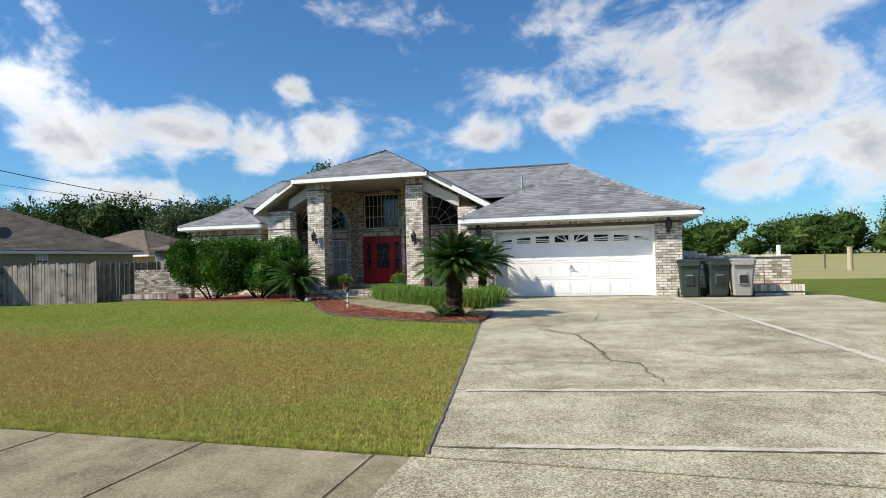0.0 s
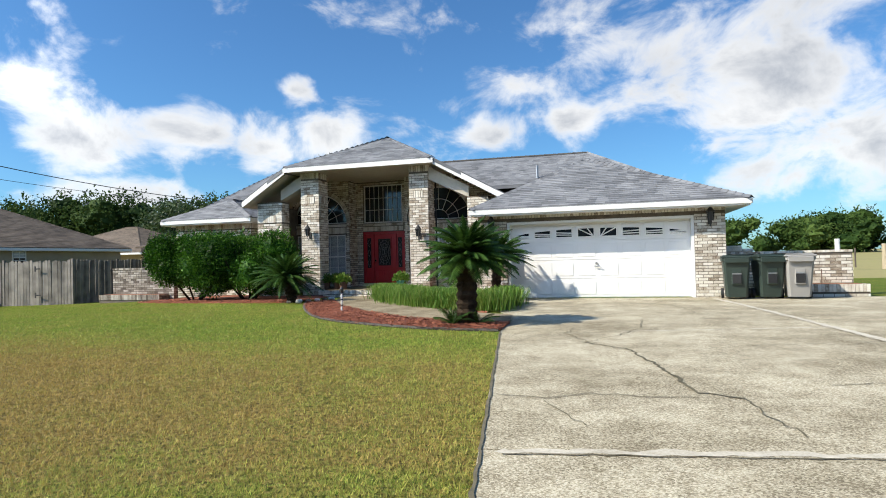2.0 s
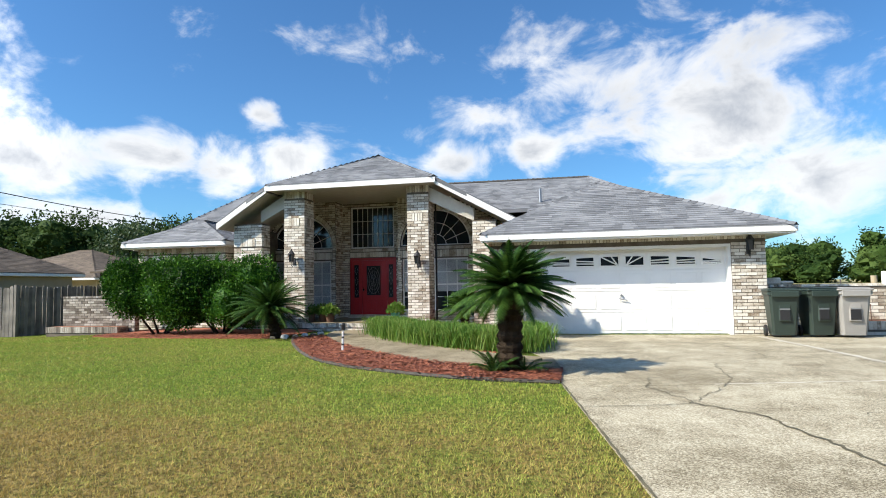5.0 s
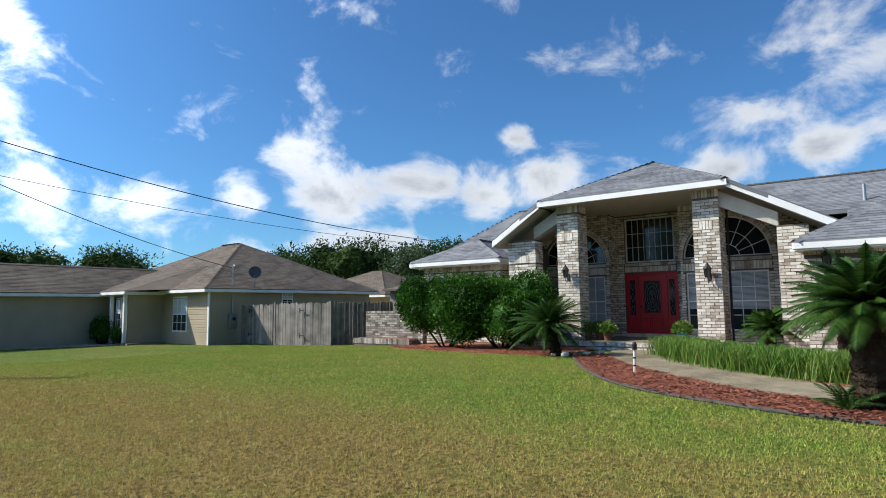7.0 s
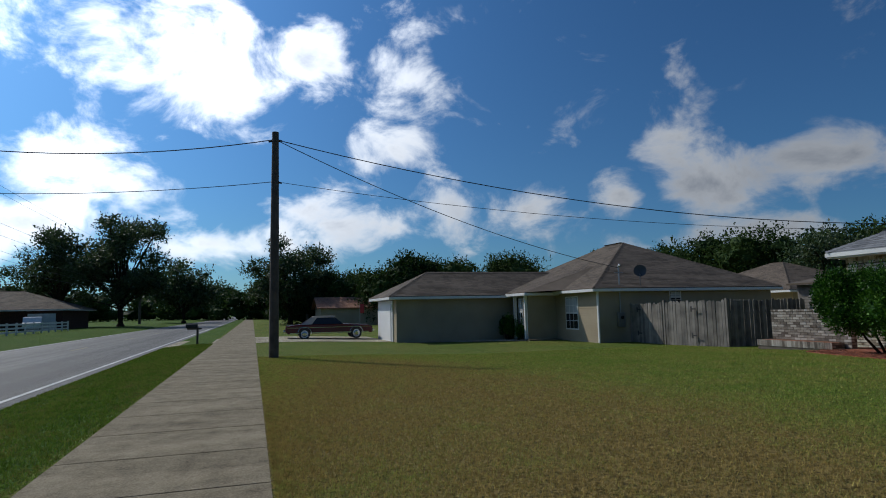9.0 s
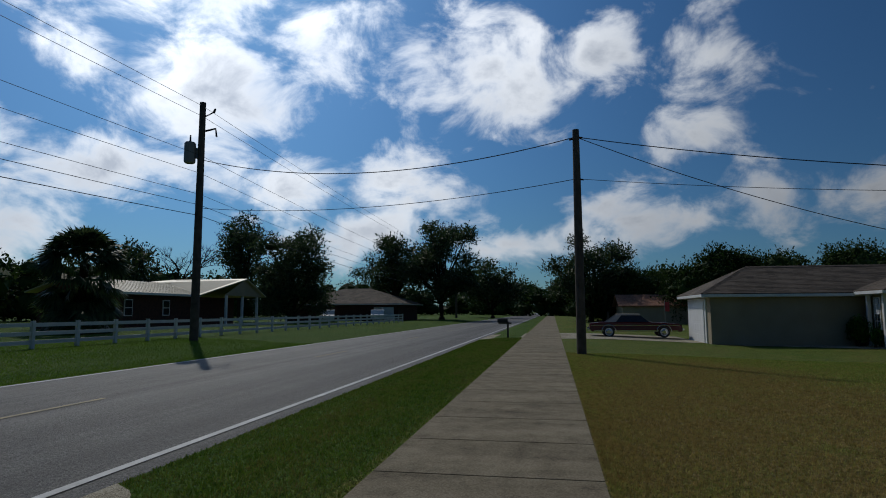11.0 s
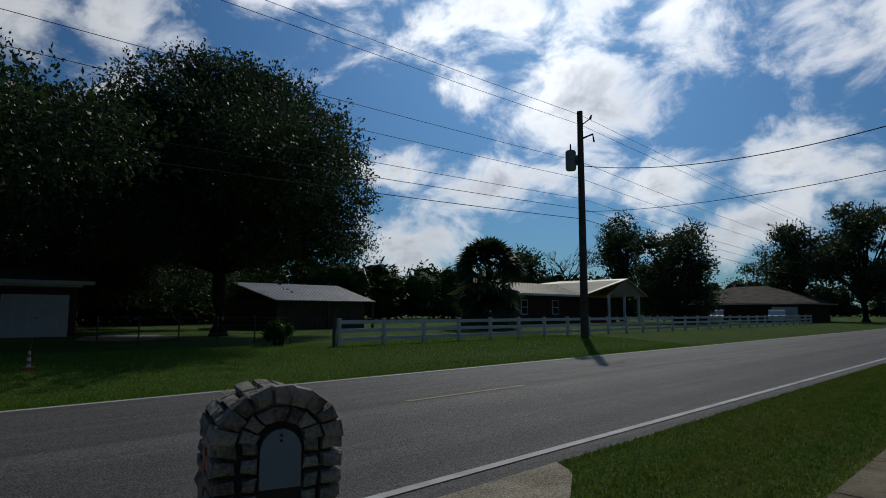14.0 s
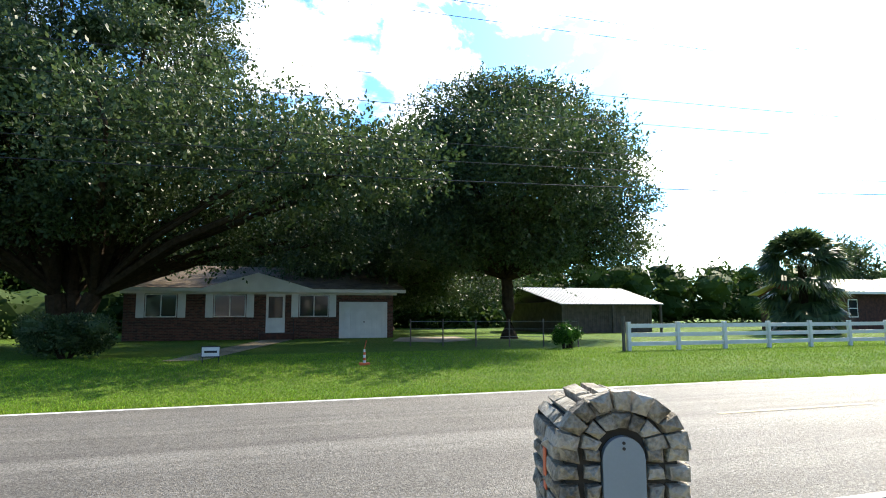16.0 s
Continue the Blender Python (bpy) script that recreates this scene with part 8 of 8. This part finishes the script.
# sides and barrel top
for sx in (-1, 1):
    zc, row = -0.02, 0
    while zc < MS - 0.05:
        h = 0.066
        cuts_ = [-MD, -MD + 0.2 + 0.1 * (row % 2), MD - 0.22 + 0.1 * (row % 2), MD - 0.01]
        for ya, yb in zip(cuts_, cuts_[1:]):
            q = [(sx * (MW - 0.035), ya + g, zc + g), (sx * (MW - 0.035), yb - g, zc + g), (sx * (MW - 0.035), yb - g, zc + h - g), (sx * (MW - 0.035), ya + g, zc + h - g)]
            stone(q if sx > 0 else q[::-1], (sx * 0.045, 0, 0), mb)
        zc += h
        row += 1
for i in range(9):
    a0, a1 = math.pi * i / 9 + 0.015, math.pi * (i + 1) / 9 - 0.015
    cuts_ = [-MD, -MD + 0.2 + 0.08 * (i % 2), MD - 0.24 + 0.09 * (i % 3), MD - 0.01]
    for ya, yb in zip(cuts_, cuts_[1:]):
        q = [((MW - 0.04) * math.cos(a), y, MS - 0.02 + (MT - MS - 0.02) * math.sin(a)) for a, y in ((a0, ya + g), (a0, yb - g), (a1, yb - g), (a1, ya + g))]
        am = (a0 + a1) / 2
        stone(q, (0.05 * math.cos(am), 0, 0.05 * math.sin(am)), mb, 0.004, 1.08)
# far face
for zc in [0.0 + 0.12 * k for k in range(8)]:
    for xa, xb in ((-MW, -0.02), (0.0, MW)):
        stone([(xa + g, -MD + 0.035, zc + g), (xb - g, -MD + 0.035, zc + g), (xb - g, -MD + 0.035, zc + 0.12 - g), (xa + g, -MD + 0.035, zc + 0.12 - g)], (0, -0.045, 0), mb)
prof = [(-0.077, 0.72), (0.077, 0.72), (0.077, 0.855)] + [(0.077 * math.cos(a), 0.855 + 0.082 * math.sin(a)) for a in [math.pi * i / 12 for i in range(1, 12)]] + [(-0.077, 0.855)]
bm = bmesh.new()
fa, fb = [bm.verts.new((x, yf + 0.02, z)) for x, z in prof], [bm.verts.new((x, yf + 0.05, z)) for x, z in prof]
bm.faces.new(fa), bm.faces.new(fb)
for k in range(len(prof)):
    bm.faces.new((fa[k], fb[k], fb[(k + 1) % len(prof)], fa[(k + 1) % len(prof)]))
bmesh.ops.recalc_face_normals(bm, faces=bm.faces)
door = part("mail_door", bm, M_BLUEGREY, mb, "blue-grey painted metal door")
for z in (0.895, 0.915):
    part("rivet", tube([(0, yf + 0.05, z), (0, yf + 0.054, z)], 0.006, 8), M_BLACK, door)
flag = part("flag", B(MW + 0.012, 0.05, 0.70, MW + 0.02, 0.10, 0.86, bevel=0.003), M_ORANGE, mb, "faded red mail flag")
for i in range(4):
    part("number_plate", B(MW + 0.012, 0.02 + 0.07 * i, 0.42, MW + 0.02, 0.075 + 0.07 * i, 0.56, bevel=0.004), M_BLACK, mb, "dark house-number tile")
    part("number_bar", B(MW + 0.0205, 0.04 + 0.07 * i, 0.44, MW + 0.022, 0.055 + 0.07 * i, 0.54), M_WHITE, mb)


# ---- across the road ----
GZF = ground_z(0, -31)
rh, rhput, rhraw = sheet_house("red_brick_house", (-3.5, -36, GZF), "dark red brick ranch house with shuttered windows in deep shade")
RY = -31.0


rhput("wall", B(-10.6, -41, GZF - 0.2, 3.4, RY - 0.012, GZF + 2.5), M_MORTAR)
q = Pile()
lay_bricks(q, (3.4, RY - 0.012), (-1, 0), (0, 1), 14.0, GZF - 0.04, GZF + 2.42, lambda z: [(10.9, 13.65)] if z < GZF + 2.03 else [], False)
tagged(rhraw("brickwork", q.v, q.f, M_BRICKR), kind="stuff")
rhput("frieze", B(-10.8, RY, GZF + 2.42, 3.6, RY + 0.05, GZF + 2.72), M_WHITE, None, "pale frieze board")
rhgd = rhput("garage_door", B(-10.25, RY - 0.01, GZF, -7.5, RY + 0.03, GZF + 2.03), M_WRAIL, None, "white single garage door with vertical grooves")
for i in range(9):
    rhput("groove_board", B(-10.2 + 0.3 * i, RY + 0.03, GZF + 0.03, -9.92 + 0.3 * i, RY + 0.042, GZF + 2.0, bevel=0.004), M_WRAIL, rhgd)
rhput("garage_handle", tube([(-8.9, RY + 0.045, GZF + 0.9), (-8.9, RY + 0.08, GZF + 0.9)], 0.04, 8), M_BLACK, rhgd)


def far_window(x0, x1, z0, z1):
    w = rhput("window", B(x0, RY, z0, x1, RY + 0.035, z1), M_WRAIL, None, "white double window in shade")
    xm = (x0 + x1) / 2
    rhput("pane", B(x0 + 0.05, RY + 0.035, z0 + 0.05, xm - 0.03, RY + 0.042, z1 - 0.05), M_GLASS, w)
    rhput("pane", B(xm + 0.03, RY + 0.035, z0 + 0.05, x1 - 0.05, RY + 0.042, z1 - 0.05), M_GLASS, w)
    for xa, xb in ((x0 - 0.42, x0 - 0.04), (x1 + 0.04, x1 + 0.42)):
        s = rhput("shutter", B(xa, RY, z0 - 0.02, xb, RY + 0.03, z1 + 0.02), M_WRAIL, None, "pale louvred shutter")
        for k in range(12):
            zz = z0 + 0.05 + (z1 - z0 - 0.1) * k / 12
            rhput("slat", B(xa + 0.05, RY + 0.03, zz, xb - 0.05, RY + 0.038, zz + 0.06), M_WRAIL, s)


far_window(-6.9, -5.3, GZF + 1.2, GZF + 2.4)
far_window(-2.5, -0.9, GZF + 1.2, GZF + 2.4)
far_window(0.9, 2.4, GZF + 1.2, GZF + 2.4)
rhd = rhput("storm_door", B(-4.55, RY, GZF + 0.35, -3.55, RY + 0.05, GZF + 2.42), M_WRAIL, None, "white storm door with a glass top")
rhput("pane", B(-4.42, RY + 0.05, GZF + 1.15, -3.68, RY + 0.057, GZF + 2.3), M_GLASS, rhd)
rhput("stoop", B(-5.0, RY, GZF - 0.1, -3.2, RY + 1.2, GZF + 0.33), M_BRICKR)
rhput("hand_rail", tube([(-4.95, RY + 0.1, GZF + 1.2), (-4.95, RY + 1.1, GZF + 1.1), (-4.95, RY + 1.1, GZF + 0.3)], 0.02, 6), M_BLACK)
roof_plane([(3.9, RY + 0.6, GZF + 2.72), (-11.2, RY + 0.6, GZF + 2.72), (-11.2, -36.2, GZF + 4.3), (3.9, -36.2, GZF + 4.3)], (1, 0, 0), mat=M_SHINGLE_B, hang=rhraw, hang_bm=rhput)
roof_plane([(3.9, -41.6, GZF + 2.72), (-11.2, -41.6, GZF + 2.72), (-11.2, -36.2, GZF + 4.3), (3.9, -36.2, GZF + 4.3)], (1, 0, 0), mat=M_SHINGLE_B, hang=rhraw, hang_bm=rhput, tabs=False)
bm = bmesh.new()
gv = [bm.verts.new(c) for c in ((-0.3, RY + 0.62, GZF + 2.70), (-6.0, RY + 0.62, GZF + 2.70), (-3.1, RY + 0.62, GZF + 3.55))]
gb = [bm.verts.new((v.co.x, RY - 2.0, v.co.z)) for v in gv]
bm.faces.new(gv), bm.faces.new(gb)
for a, b in ((0, 1), (1, 2), (2, 0)):
    bm.faces.new((gv[a], gv[b], gb[b], gb[a]))
bmesh.ops.recalc_face_normals(bm, faces=bm.faces)
rhput("porch_gable", bm, M_WRAIL, None, "low white porch gable")
fascia((-11.2, RY + 0.62, GZF + 2.72), (3.9, RY + 0.62, GZF + 2.72), 0.2, hang_bm=rhput, mat=M_WRAIL)
tagged(raw("far_walkway", [(-4.9, RY + 1.2, GZF + 0.02), (-3.4, RY + 1.2, GZF + 0.02), (-0.4, -15.3, ground_z(0, -15) + 0.02), (-1.5, -15.3, ground_z(0, -15) + 0.02)], [(0, 1, 2, 3)], M_WALKC), "concrete walk to the brick house", "path", kind="structure")
tagged(raw("dirt_drive", [(-10.9, -30.5, GZF + 0.015), (-14.3, -30.5, GZF + 0.015), (-13.4, -25.4, GZF + 0.015), (-11.0, -23.6, GZF + 0.012), (-9.3, -25.6, GZF + 0.015)], [(0, 1, 2, 3, 4)], M_SOIL), "bare dirt track beside the house", "dirt track", kind="structure")
sg = thing("yard_sign", (-1.75, -14.4, ground_z(0, -14)), "small white yard sign with a black frame", "sign")
part("panel", B(-0.22, -0.015, 0.18, 0.22, 0.015, 0.42, bevel=0.004), M_WRAIL, sg)
part("panel_frame", tube([(-0.23, 0, 0.17), (0.23, 0, 0.17), (0.23, 0, 0.43), (-0.23, 0, 0.43), (-0.23, 0, 0.17)], 0.02, 4), M_BLACK, sg)
part("lettering_bar", B(-0.16, 0.016, 0.27, 0.16, 0.019, 0.33), M_BLACK, sg, "dark illegible lettering")
for x in (-0.2, 0.2):
    part("leg", tube([(x, 0, -0.05), (x, 0, 0.2)], 0.012, 5), M_BLACK, sg)
mk = thing("marker_stake", (-5.55, -12.6, ground_z(0, -12.6)), "orange and white striped marker stake with a wire top", "marker")
for k in range(6):
    part("band", tube([(0, 0, 0.07 * k - 0.03), (0, 0, 0.07 * k + 0.04)], 0.045 - 0.004 * k, 8), M_ORANGE if k % 2 == 0 else M_WRAIL, mk)
part("wire", tube([(0, 0, 0.4), (-0.05, 0, 0.62)], 0.012, 5), M_ORANGE, mk)
part("foot", B(-0.13, -0.1, -0.02, 0.13, 0.1, 0.05, bevel=0.01), M_ORANGE, mk)

# barn
bn, bnput, bnraw = sheet_house("pole_barn", (-26, -36.5, GZF), "dark open wooden shed with a grey corrugated metal roof")
bnput("roof", slab([(-22.8, -33.4, 2.15), (-31.2, -33.4, 2.15), (-30.8, -38.0, 3.45), (-21.8, -38.0, 3.45)], 0.06), M_TIN, None, "grey corrugated metal roof")
bnput("roof", slab([(-21.8, -38.0, 3.45), (-30.8, -38.0, 3.45), (-31.2, -42.5, 2.2), (-22.8, -42.5, 2.2)], 0.06), M_TIN)
for i in range(28):
    x0_ = -22.9 - 0.3 * i
    x1_ = -21.95 - 0.32 * i
    bnput("rib", tube([(x0_, -33.4, 2.165), (x1_, -38.0, 3.465)], 0.022, 4), M_TIN)
bnput("wall", B(-30.5, -42.2, GZF - 0.2, -23.2, -42.0, 2.2), M_POLE)
bnput("wall", B(-23.4, -42.0, GZF - 0.2, -23.2, -34.0, 2.3), M_POLE)
bnput("wall", B(-30.6, -42.0, GZF - 0.2, -30.4, -34.0, 2.3), M_POLE)
for i in range(44):
    bnput("board", B(-23.35 - 0.163 * i, -34.02, GZF - 0.1, -23.2 - 0.163 * i, -33.99 + 0.01 * (i % 2), 2.1 - 0.02 * (i % 3)), M_POLE)
for x, y in ((-23.0, -33.5), (-27.0, -33.5), (-31.0, -33.5)):
    bnput("post", B(x - 0.07, y - 0.07, GZF - 0.2, x + 0.07, y + 0.07, 2.1), M_POLE)

# white three-rail fence
wfz = thing("white_rail_fence", (-30, -15, ground_z(0, -15)), "white-painted three-rail board fence along the road lawn", "fence")
WX0, WX1, WP = -15.2, -77.0, 2.06
npost = int((WX0 - WX1) / WP)
post_me = None
for i in range(npost + 1):
    x = WX0 - WP * i + 30
    if post_me is None:
        ob = part("post", B(-0.065, -0.065, -0.15, 0.065, 0.065, 1.0, bevel=0.006), M_WRAIL, wfz)
        post_me = ob.data
    else:
        ob = meshed("post", post_me, None, wfz)
    ob.location = (x, 0, 0)
    if i < npost:
        for z in (0.24, 0.55, 0.86):
            part("rail", B(x - WP + 0.066, -0.025, z - 0.07, x - 0.066, 0.02, z + 0.07), M_WRAIL, wfz)
dp = thing("fence_post", (-15.0, -15.0, ground_z(0, -15)), "dark wooden corner post beside the white fence", "fence post")
part("shaft", tube([(0, 0, -0.1), (0, 0, 1.2)], 0.06, 8), M_POLE, dp)
wfp = thing("wire_fence", (-12, -21, ground_z(0, -21)), "sagging wire fence on thin posts behind the lawn", "fence")
for i in range(6):
    part("post", tube([(3.0 - 1.2 * i, 0.6 * i, -0.1), (3.0 - 1.2 * i, 0.6 * i, 1.1)], 0.03, 6), M_POLE, wfp)
for z in (0.4, 0.7, 1.0):
    part("strand", tube([(3.0, 0, z), (-3.0, 3.0, z)], 0.006, 4), M_METAL, wfp)

# cream-roofed brick house
yh, yput, yraw = sheet_house("cream_roof_house", (-52, -34, GZF), "red brick house with a cream metal roof behind the white fence")
yput("wall", B(-62, -36.2, GZF - 0.2, -43.0, -30.4, GZF + 2.75), M_BRICKR, None, "red brick wall")
yput("roof", slab([(-42.4, -29.7, 3.05), (-54.6, -29.7, 3.05), (-54.6, -33.3, 4.2), (-42.4, -33.3, 4.2)], 0.1), M_TINY, None, "cream ribbed metal roof")
yput("roof", slab([(-42.4, -36.9, 3.05), (-62.6, -36.9, 3.05), (-62.6, -33.3, 4.2), (-42.4, -33.3, 4.2)], 0.1), M_TINY)
yput("roof", slab([(-54.6, -29.7, 3.05), (-54.6, -35.2, 4.35), (-58.5, -35.2, 4.75), (-58.5, -27.0, 4.75)], 0.1), M_TINY)
yput("roof", slab([(-62.6, -27.0, 3.05), (-62.6, -35.2, 3.05), (-58.5, -35.2, 4.75), (-58.5, -27.0, 4.75)], 0.1), M_TINY)
bm = bmesh.new()
bm.faces.new([bm.verts.new(c) for c in ((-54.8, -27.3, 3.0), (-62.3, -27.3, 3.0), (-58.5, -27.3, 4.6))])
yput("gable", bm, M_SIDING)
bm = bmesh.new()
bm.faces.new([bm.verts.new(c) for c in ((-43.0, -30.0, GZF + 2.7), (-43.0, -36.6, GZF + 2.7), (-43.0, -33.3, 4.12))])
yput("gable", bm, M_BRICKR)
for i in range(24):
    yput("seam", tube([(-42.7 - 0.5 * i, -29.7, 3.07), (-42.7 - 0.5 * i, -33.3, 4.22)], 0.02, 4), M_TINY)
fascia((-54.6, -29.68, 3.05), (-42.4, -29.68, 3.05), 0.2, hang_bm=yput)
for x in (-55.5, -58.5, -61.5):
    yput("porch_post", B(x - 0.1, -27.6, GZF - 0.1, x + 0.1, -27.4, 3.0), M_WHITE)
for x in (-46.2, -51.0):
    w = yput("window", B(x, -30.4, GZF + 1.0, x + 0.95, -30.33, GZF + 2.35), M_WHITE, None, "white-framed sash window")
    yput("pane", B(x + 0.07, -30.33, GZF + 1.07, x + 0.88, -30.32, GZF + 1.64), M_GLASS, w)
    yput("pane", B(x + 0.07, -30.33, GZF + 1.71, x + 0.88, -30.32, GZF + 2.28), M_GLASS, w)

# further house, vans
fh, fput, fraw = sheet_house("brown_roof_house", (-88, -24, 0.1), "low brick house with a brown hip roof behind the trees")
fput("wall", B(-94, -33, -0.1, -82.5, -17.5, 2.4), M_BRICKR)
hip(fput, fraw, -95, -81.8, -34, -16.8, 2.5, 0.35, M_SHINGLE_B, "y")
fput("carport_wall", B(-82.48, -21.0, 0.1, -82.4, -18.2, 2.0), M_WHITE)


def van(at, turn, label):
    th = thing("parked_car", at, label, "car", turn=turn)
    bm = bmesh.new()
    prof = [(-2.1, 0.3), (2.1, 0.3), (2.15, 0.8), (1.3, 0.95), (0.8, 1.5), (-1.9, 1.55), (-2.15, 0.9)]
    a, b = [bm.verts.new((x, -0.85, z)) for x, z in prof], [bm.verts.new((x, 0.85, z)) for x, z in prof]
    bm.faces.new(a), bm.faces.new(b)
    for k in range(len(prof)):
        bm.faces.new((a[k], b[k], b[(k + 1) % len(prof)], a[(k + 1) % len(prof)]))
    bmesh.ops.recalc_face_normals(bm, faces=bm.faces)
    part("body", bm, M_WHITE, th)
    for s in (-1, 1):
        part("side_glass", B(-1.7, s * 0.85 - 0.01, 0.95, 0.7, s * 0.85 + 0.01, 1.4), M_GLASS, th)
        for x in (-1.35, 1.35):
            part("wheel", tube([(x, s * 0.7, 0.32), (x, s * 0.87, 0.32)], 0.32, 14), M_BLACK, th)
    part("rear_glass", B(-2.12, -0.7, 0.95, -1.98, 0.7, 1.4), M_GLASS, th)


van((-76.5, -25.4, 0.1), 20, "white minivan parked on the far lawn")
van((-79.5, -19.6, 0.1), 15, "white car parked before the carport")

# field fence posts
for i in range(9):
    fpz = thing("field_post", (8.0 + 6.5 * i, 46.0 - 0.4 * i, ground_z(8 + 6 * i, 44)), "thin wooden field fence post", "fence post", "posts along the field")
    part("shaft", tube([(0, 0, -0.1), (0, 0, 1.25)], 0.05, 6), M_POLE, fpz)
gp = thing("gate_post", (14.6, 41.5, ground_z(14, 41)), "thick pale gate post in the field", "fence post")
part("shaft", tube([(0, 0, -0.1), (0, 0, 1.45)], 0.16, 10), M_SIDING, gp)

# ---- grass blades ----
def on_bed(x, y):
    """True where path, beds or paving cover the lawn (arrays)."""
    e = np.array(lawn_edge)
    xe = np.interp(x, e[:, 0], e[:, 1])
    front = (x > -8.95) & (y > xe - 0.02)
    drive = (x > -0.84 - 0.163 * (np.minimum(y, 11.6) - 3.7) - 0.01) & (y < 11.7) & (x < 6.4)
    le = np.array([(-16.3, 18.8), (-16.0, 18.5), (-14.8, 17.9), (-13.0, 17.4), (-11.0, 17.2), (-8.9, 17.3)])
    wing = (x > -16.3) & (y > np.interp(x, le[:, 0], le[:, 1]))
    return front | drive | wing


def blades(name, xs, ys, h, w, mat, label, seed, mask=None, grow=0.0):
    """Mown blades at the given places; grow: how much broader they are for each metre from the sidewalk's near end."""
    rng = np.random.default_rng(seed)
    x, y = xs, ys
    if mask is not None:
        k = ~mask(x, y)
        x, y = x[k], y[k]
    n = len(x)
    z = np.array([ground_z(a, b) for a, b in zip(x, y)])
    a, la = rng.uniform(0, 6.283, n), rng.uniform(0, 6.283, n)
    hh = h * rng.uniform(0.5, 1.3, n)
    lean = hh * rng.uniform(0.2, 1.2, n)
    ww = w + grow * np.hypot(x + 2.5, y - 3.5)
    dx, dy = np.cos(a) * ww, np.sin(a) * ww
    P = np.stack([np.stack([x - dx, y - dy, z - 0.005], 1), np.stack([x + dx, y + dy, z - 0.005], 1), np.stack([x + np.cos(la) * lean, y + np.sin(la) * lean, z + hh], 1)], 1)
    return tagged(quads(name, P, mat, n=3), label, "grass", kind="stuff")


rg = np.random.default_rng(101)
NL = 540000
blades("lawn_grass", -0.6 - 23.0 * rg.uniform(0, 1, NL) ** 1.35, SW1 + 0.02 + 16.5 * rg.uniform(0, 1, NL) ** 1.7, 0.028, 0.0030, M_BLADE, "short mown lawn grass, straw-brown in patches", 102, on_bed, 0.00042)
NV = 130000
blades("verge_grass", -0.9 - 34.0 * rg.uniform(0, 1, NV) ** 1.6, rg.uniform(ROAD1 + 0.3, SW0 - 0.01, NV), 0.032, 0.0035, M_BLADE_GREEN, "green grass strip between sidewalk and road", 103, lambda x, y: y < np.interp(x, [-7.8, -7.5, -6.7, -5.4, -3.0, -0.75], [-0.6, -0.15, 0.35, 0.85, 1.25, 1.7]), 0.0005)
NF = 110000
blades("far_lawn_grass", rg.uniform(-30.0, 9.0, NF), ROAD0 - 0.25 - 9.5 * rg.uniform(0, 1, NF) ** 1.3, 0.04, 0.010, M_BLADE_FAR, "bright green grass across the road", 105)

# ---- bricks of the nearer column, laid one by one ----
cx0, cx1, cy0 = -6.70, -6.04, PY
col_right = hpart("column", B(cx0 + 0.012, cy0 + 0.012, 0.02, cx1 - 0.012, cy0 + 0.668, 4.36), M_MORTAR, None, "tall square brick porch column with a lantern")


def one_brick(l, t, h):
    V = [(x, y, z) for y in (0.0, t) for x, z in ((0.0, 0.0), (l, 0.0), (l, h), (0.0, h))]
    me = bpy.data.meshes.new("brick")
    me.from_pydata(V, [], [(3, 2, 1, 0), (4, 5, 6, 7), (0, 1, 5, 4), (1, 2, 6, 5), (2, 3, 7, 6), (3, 0, 4, 7)])
    me.update()
    me.materials.append(M_BRICKO)
    return me


BR = {}
rb = random.Random(77)


def put_brick(l, x, y, z, turn, h=COURSE - JOINT):
    key = (round(l, 3), round(h, 3))
    if key not in BR:
        BR[key] = one_brick(l - JOINT, 0.03, h)
    ob = new("brick", BR[key])
    ob.parent = col_right
    ob.matrix_basis = pose(x - HO.x, y - HO.y, z, 0, 0, turn)


zrow, row = 0.02, 0
while zrow + COURSE < 4.16:
    pat = [0.22, 0.22, 0.22] if row % 2 == 0 else [0.11, 0.22, 0.22, 0.11]
    if not 3.30 < zrow + 0.04 < 3.54:
        u = 0.0
        for l in pat:
            put_brick(l, cx0 + u + 0.006, cy0 - 0.003 + rb.uniform(-0.003, 0.003), zrow + 0.005, 0)
            u += l
    row += 1
    zrow += COURSE
for i in range(8):
    put_brick(0.082, cx0 + 0.082 * i + 0.005, cy0 - 0.004, 4.155, 0, 0.20)
for i in range(4):
    put_brick(0.082, cx0 + 0.166 + 0.082 * i, cy0 - 0.012, 3.305, 0, 0.225)
for zz in (3.305, 3.385, 3.465):
    put_brick(0.16, cx0 + 0.005, cy0 - 0.003, zz, 0)
    put_brick(0.16, cx1 - 0.16, cy0 - 0.003, zz, 0)
p = Pile()
lay_bricks(p, (cx1 - 0.013, cy0), (0, 1), (1, 0), 0.68, 0.02, 4.36)
lay_bricks(p, (cx0 + 0.013, cy0), (0, 1), (-1, 0), 0.68, 0.02, 4.36)
tagged(hung(p, "brickwork", M_BRICK, col_right), kind="stuff")
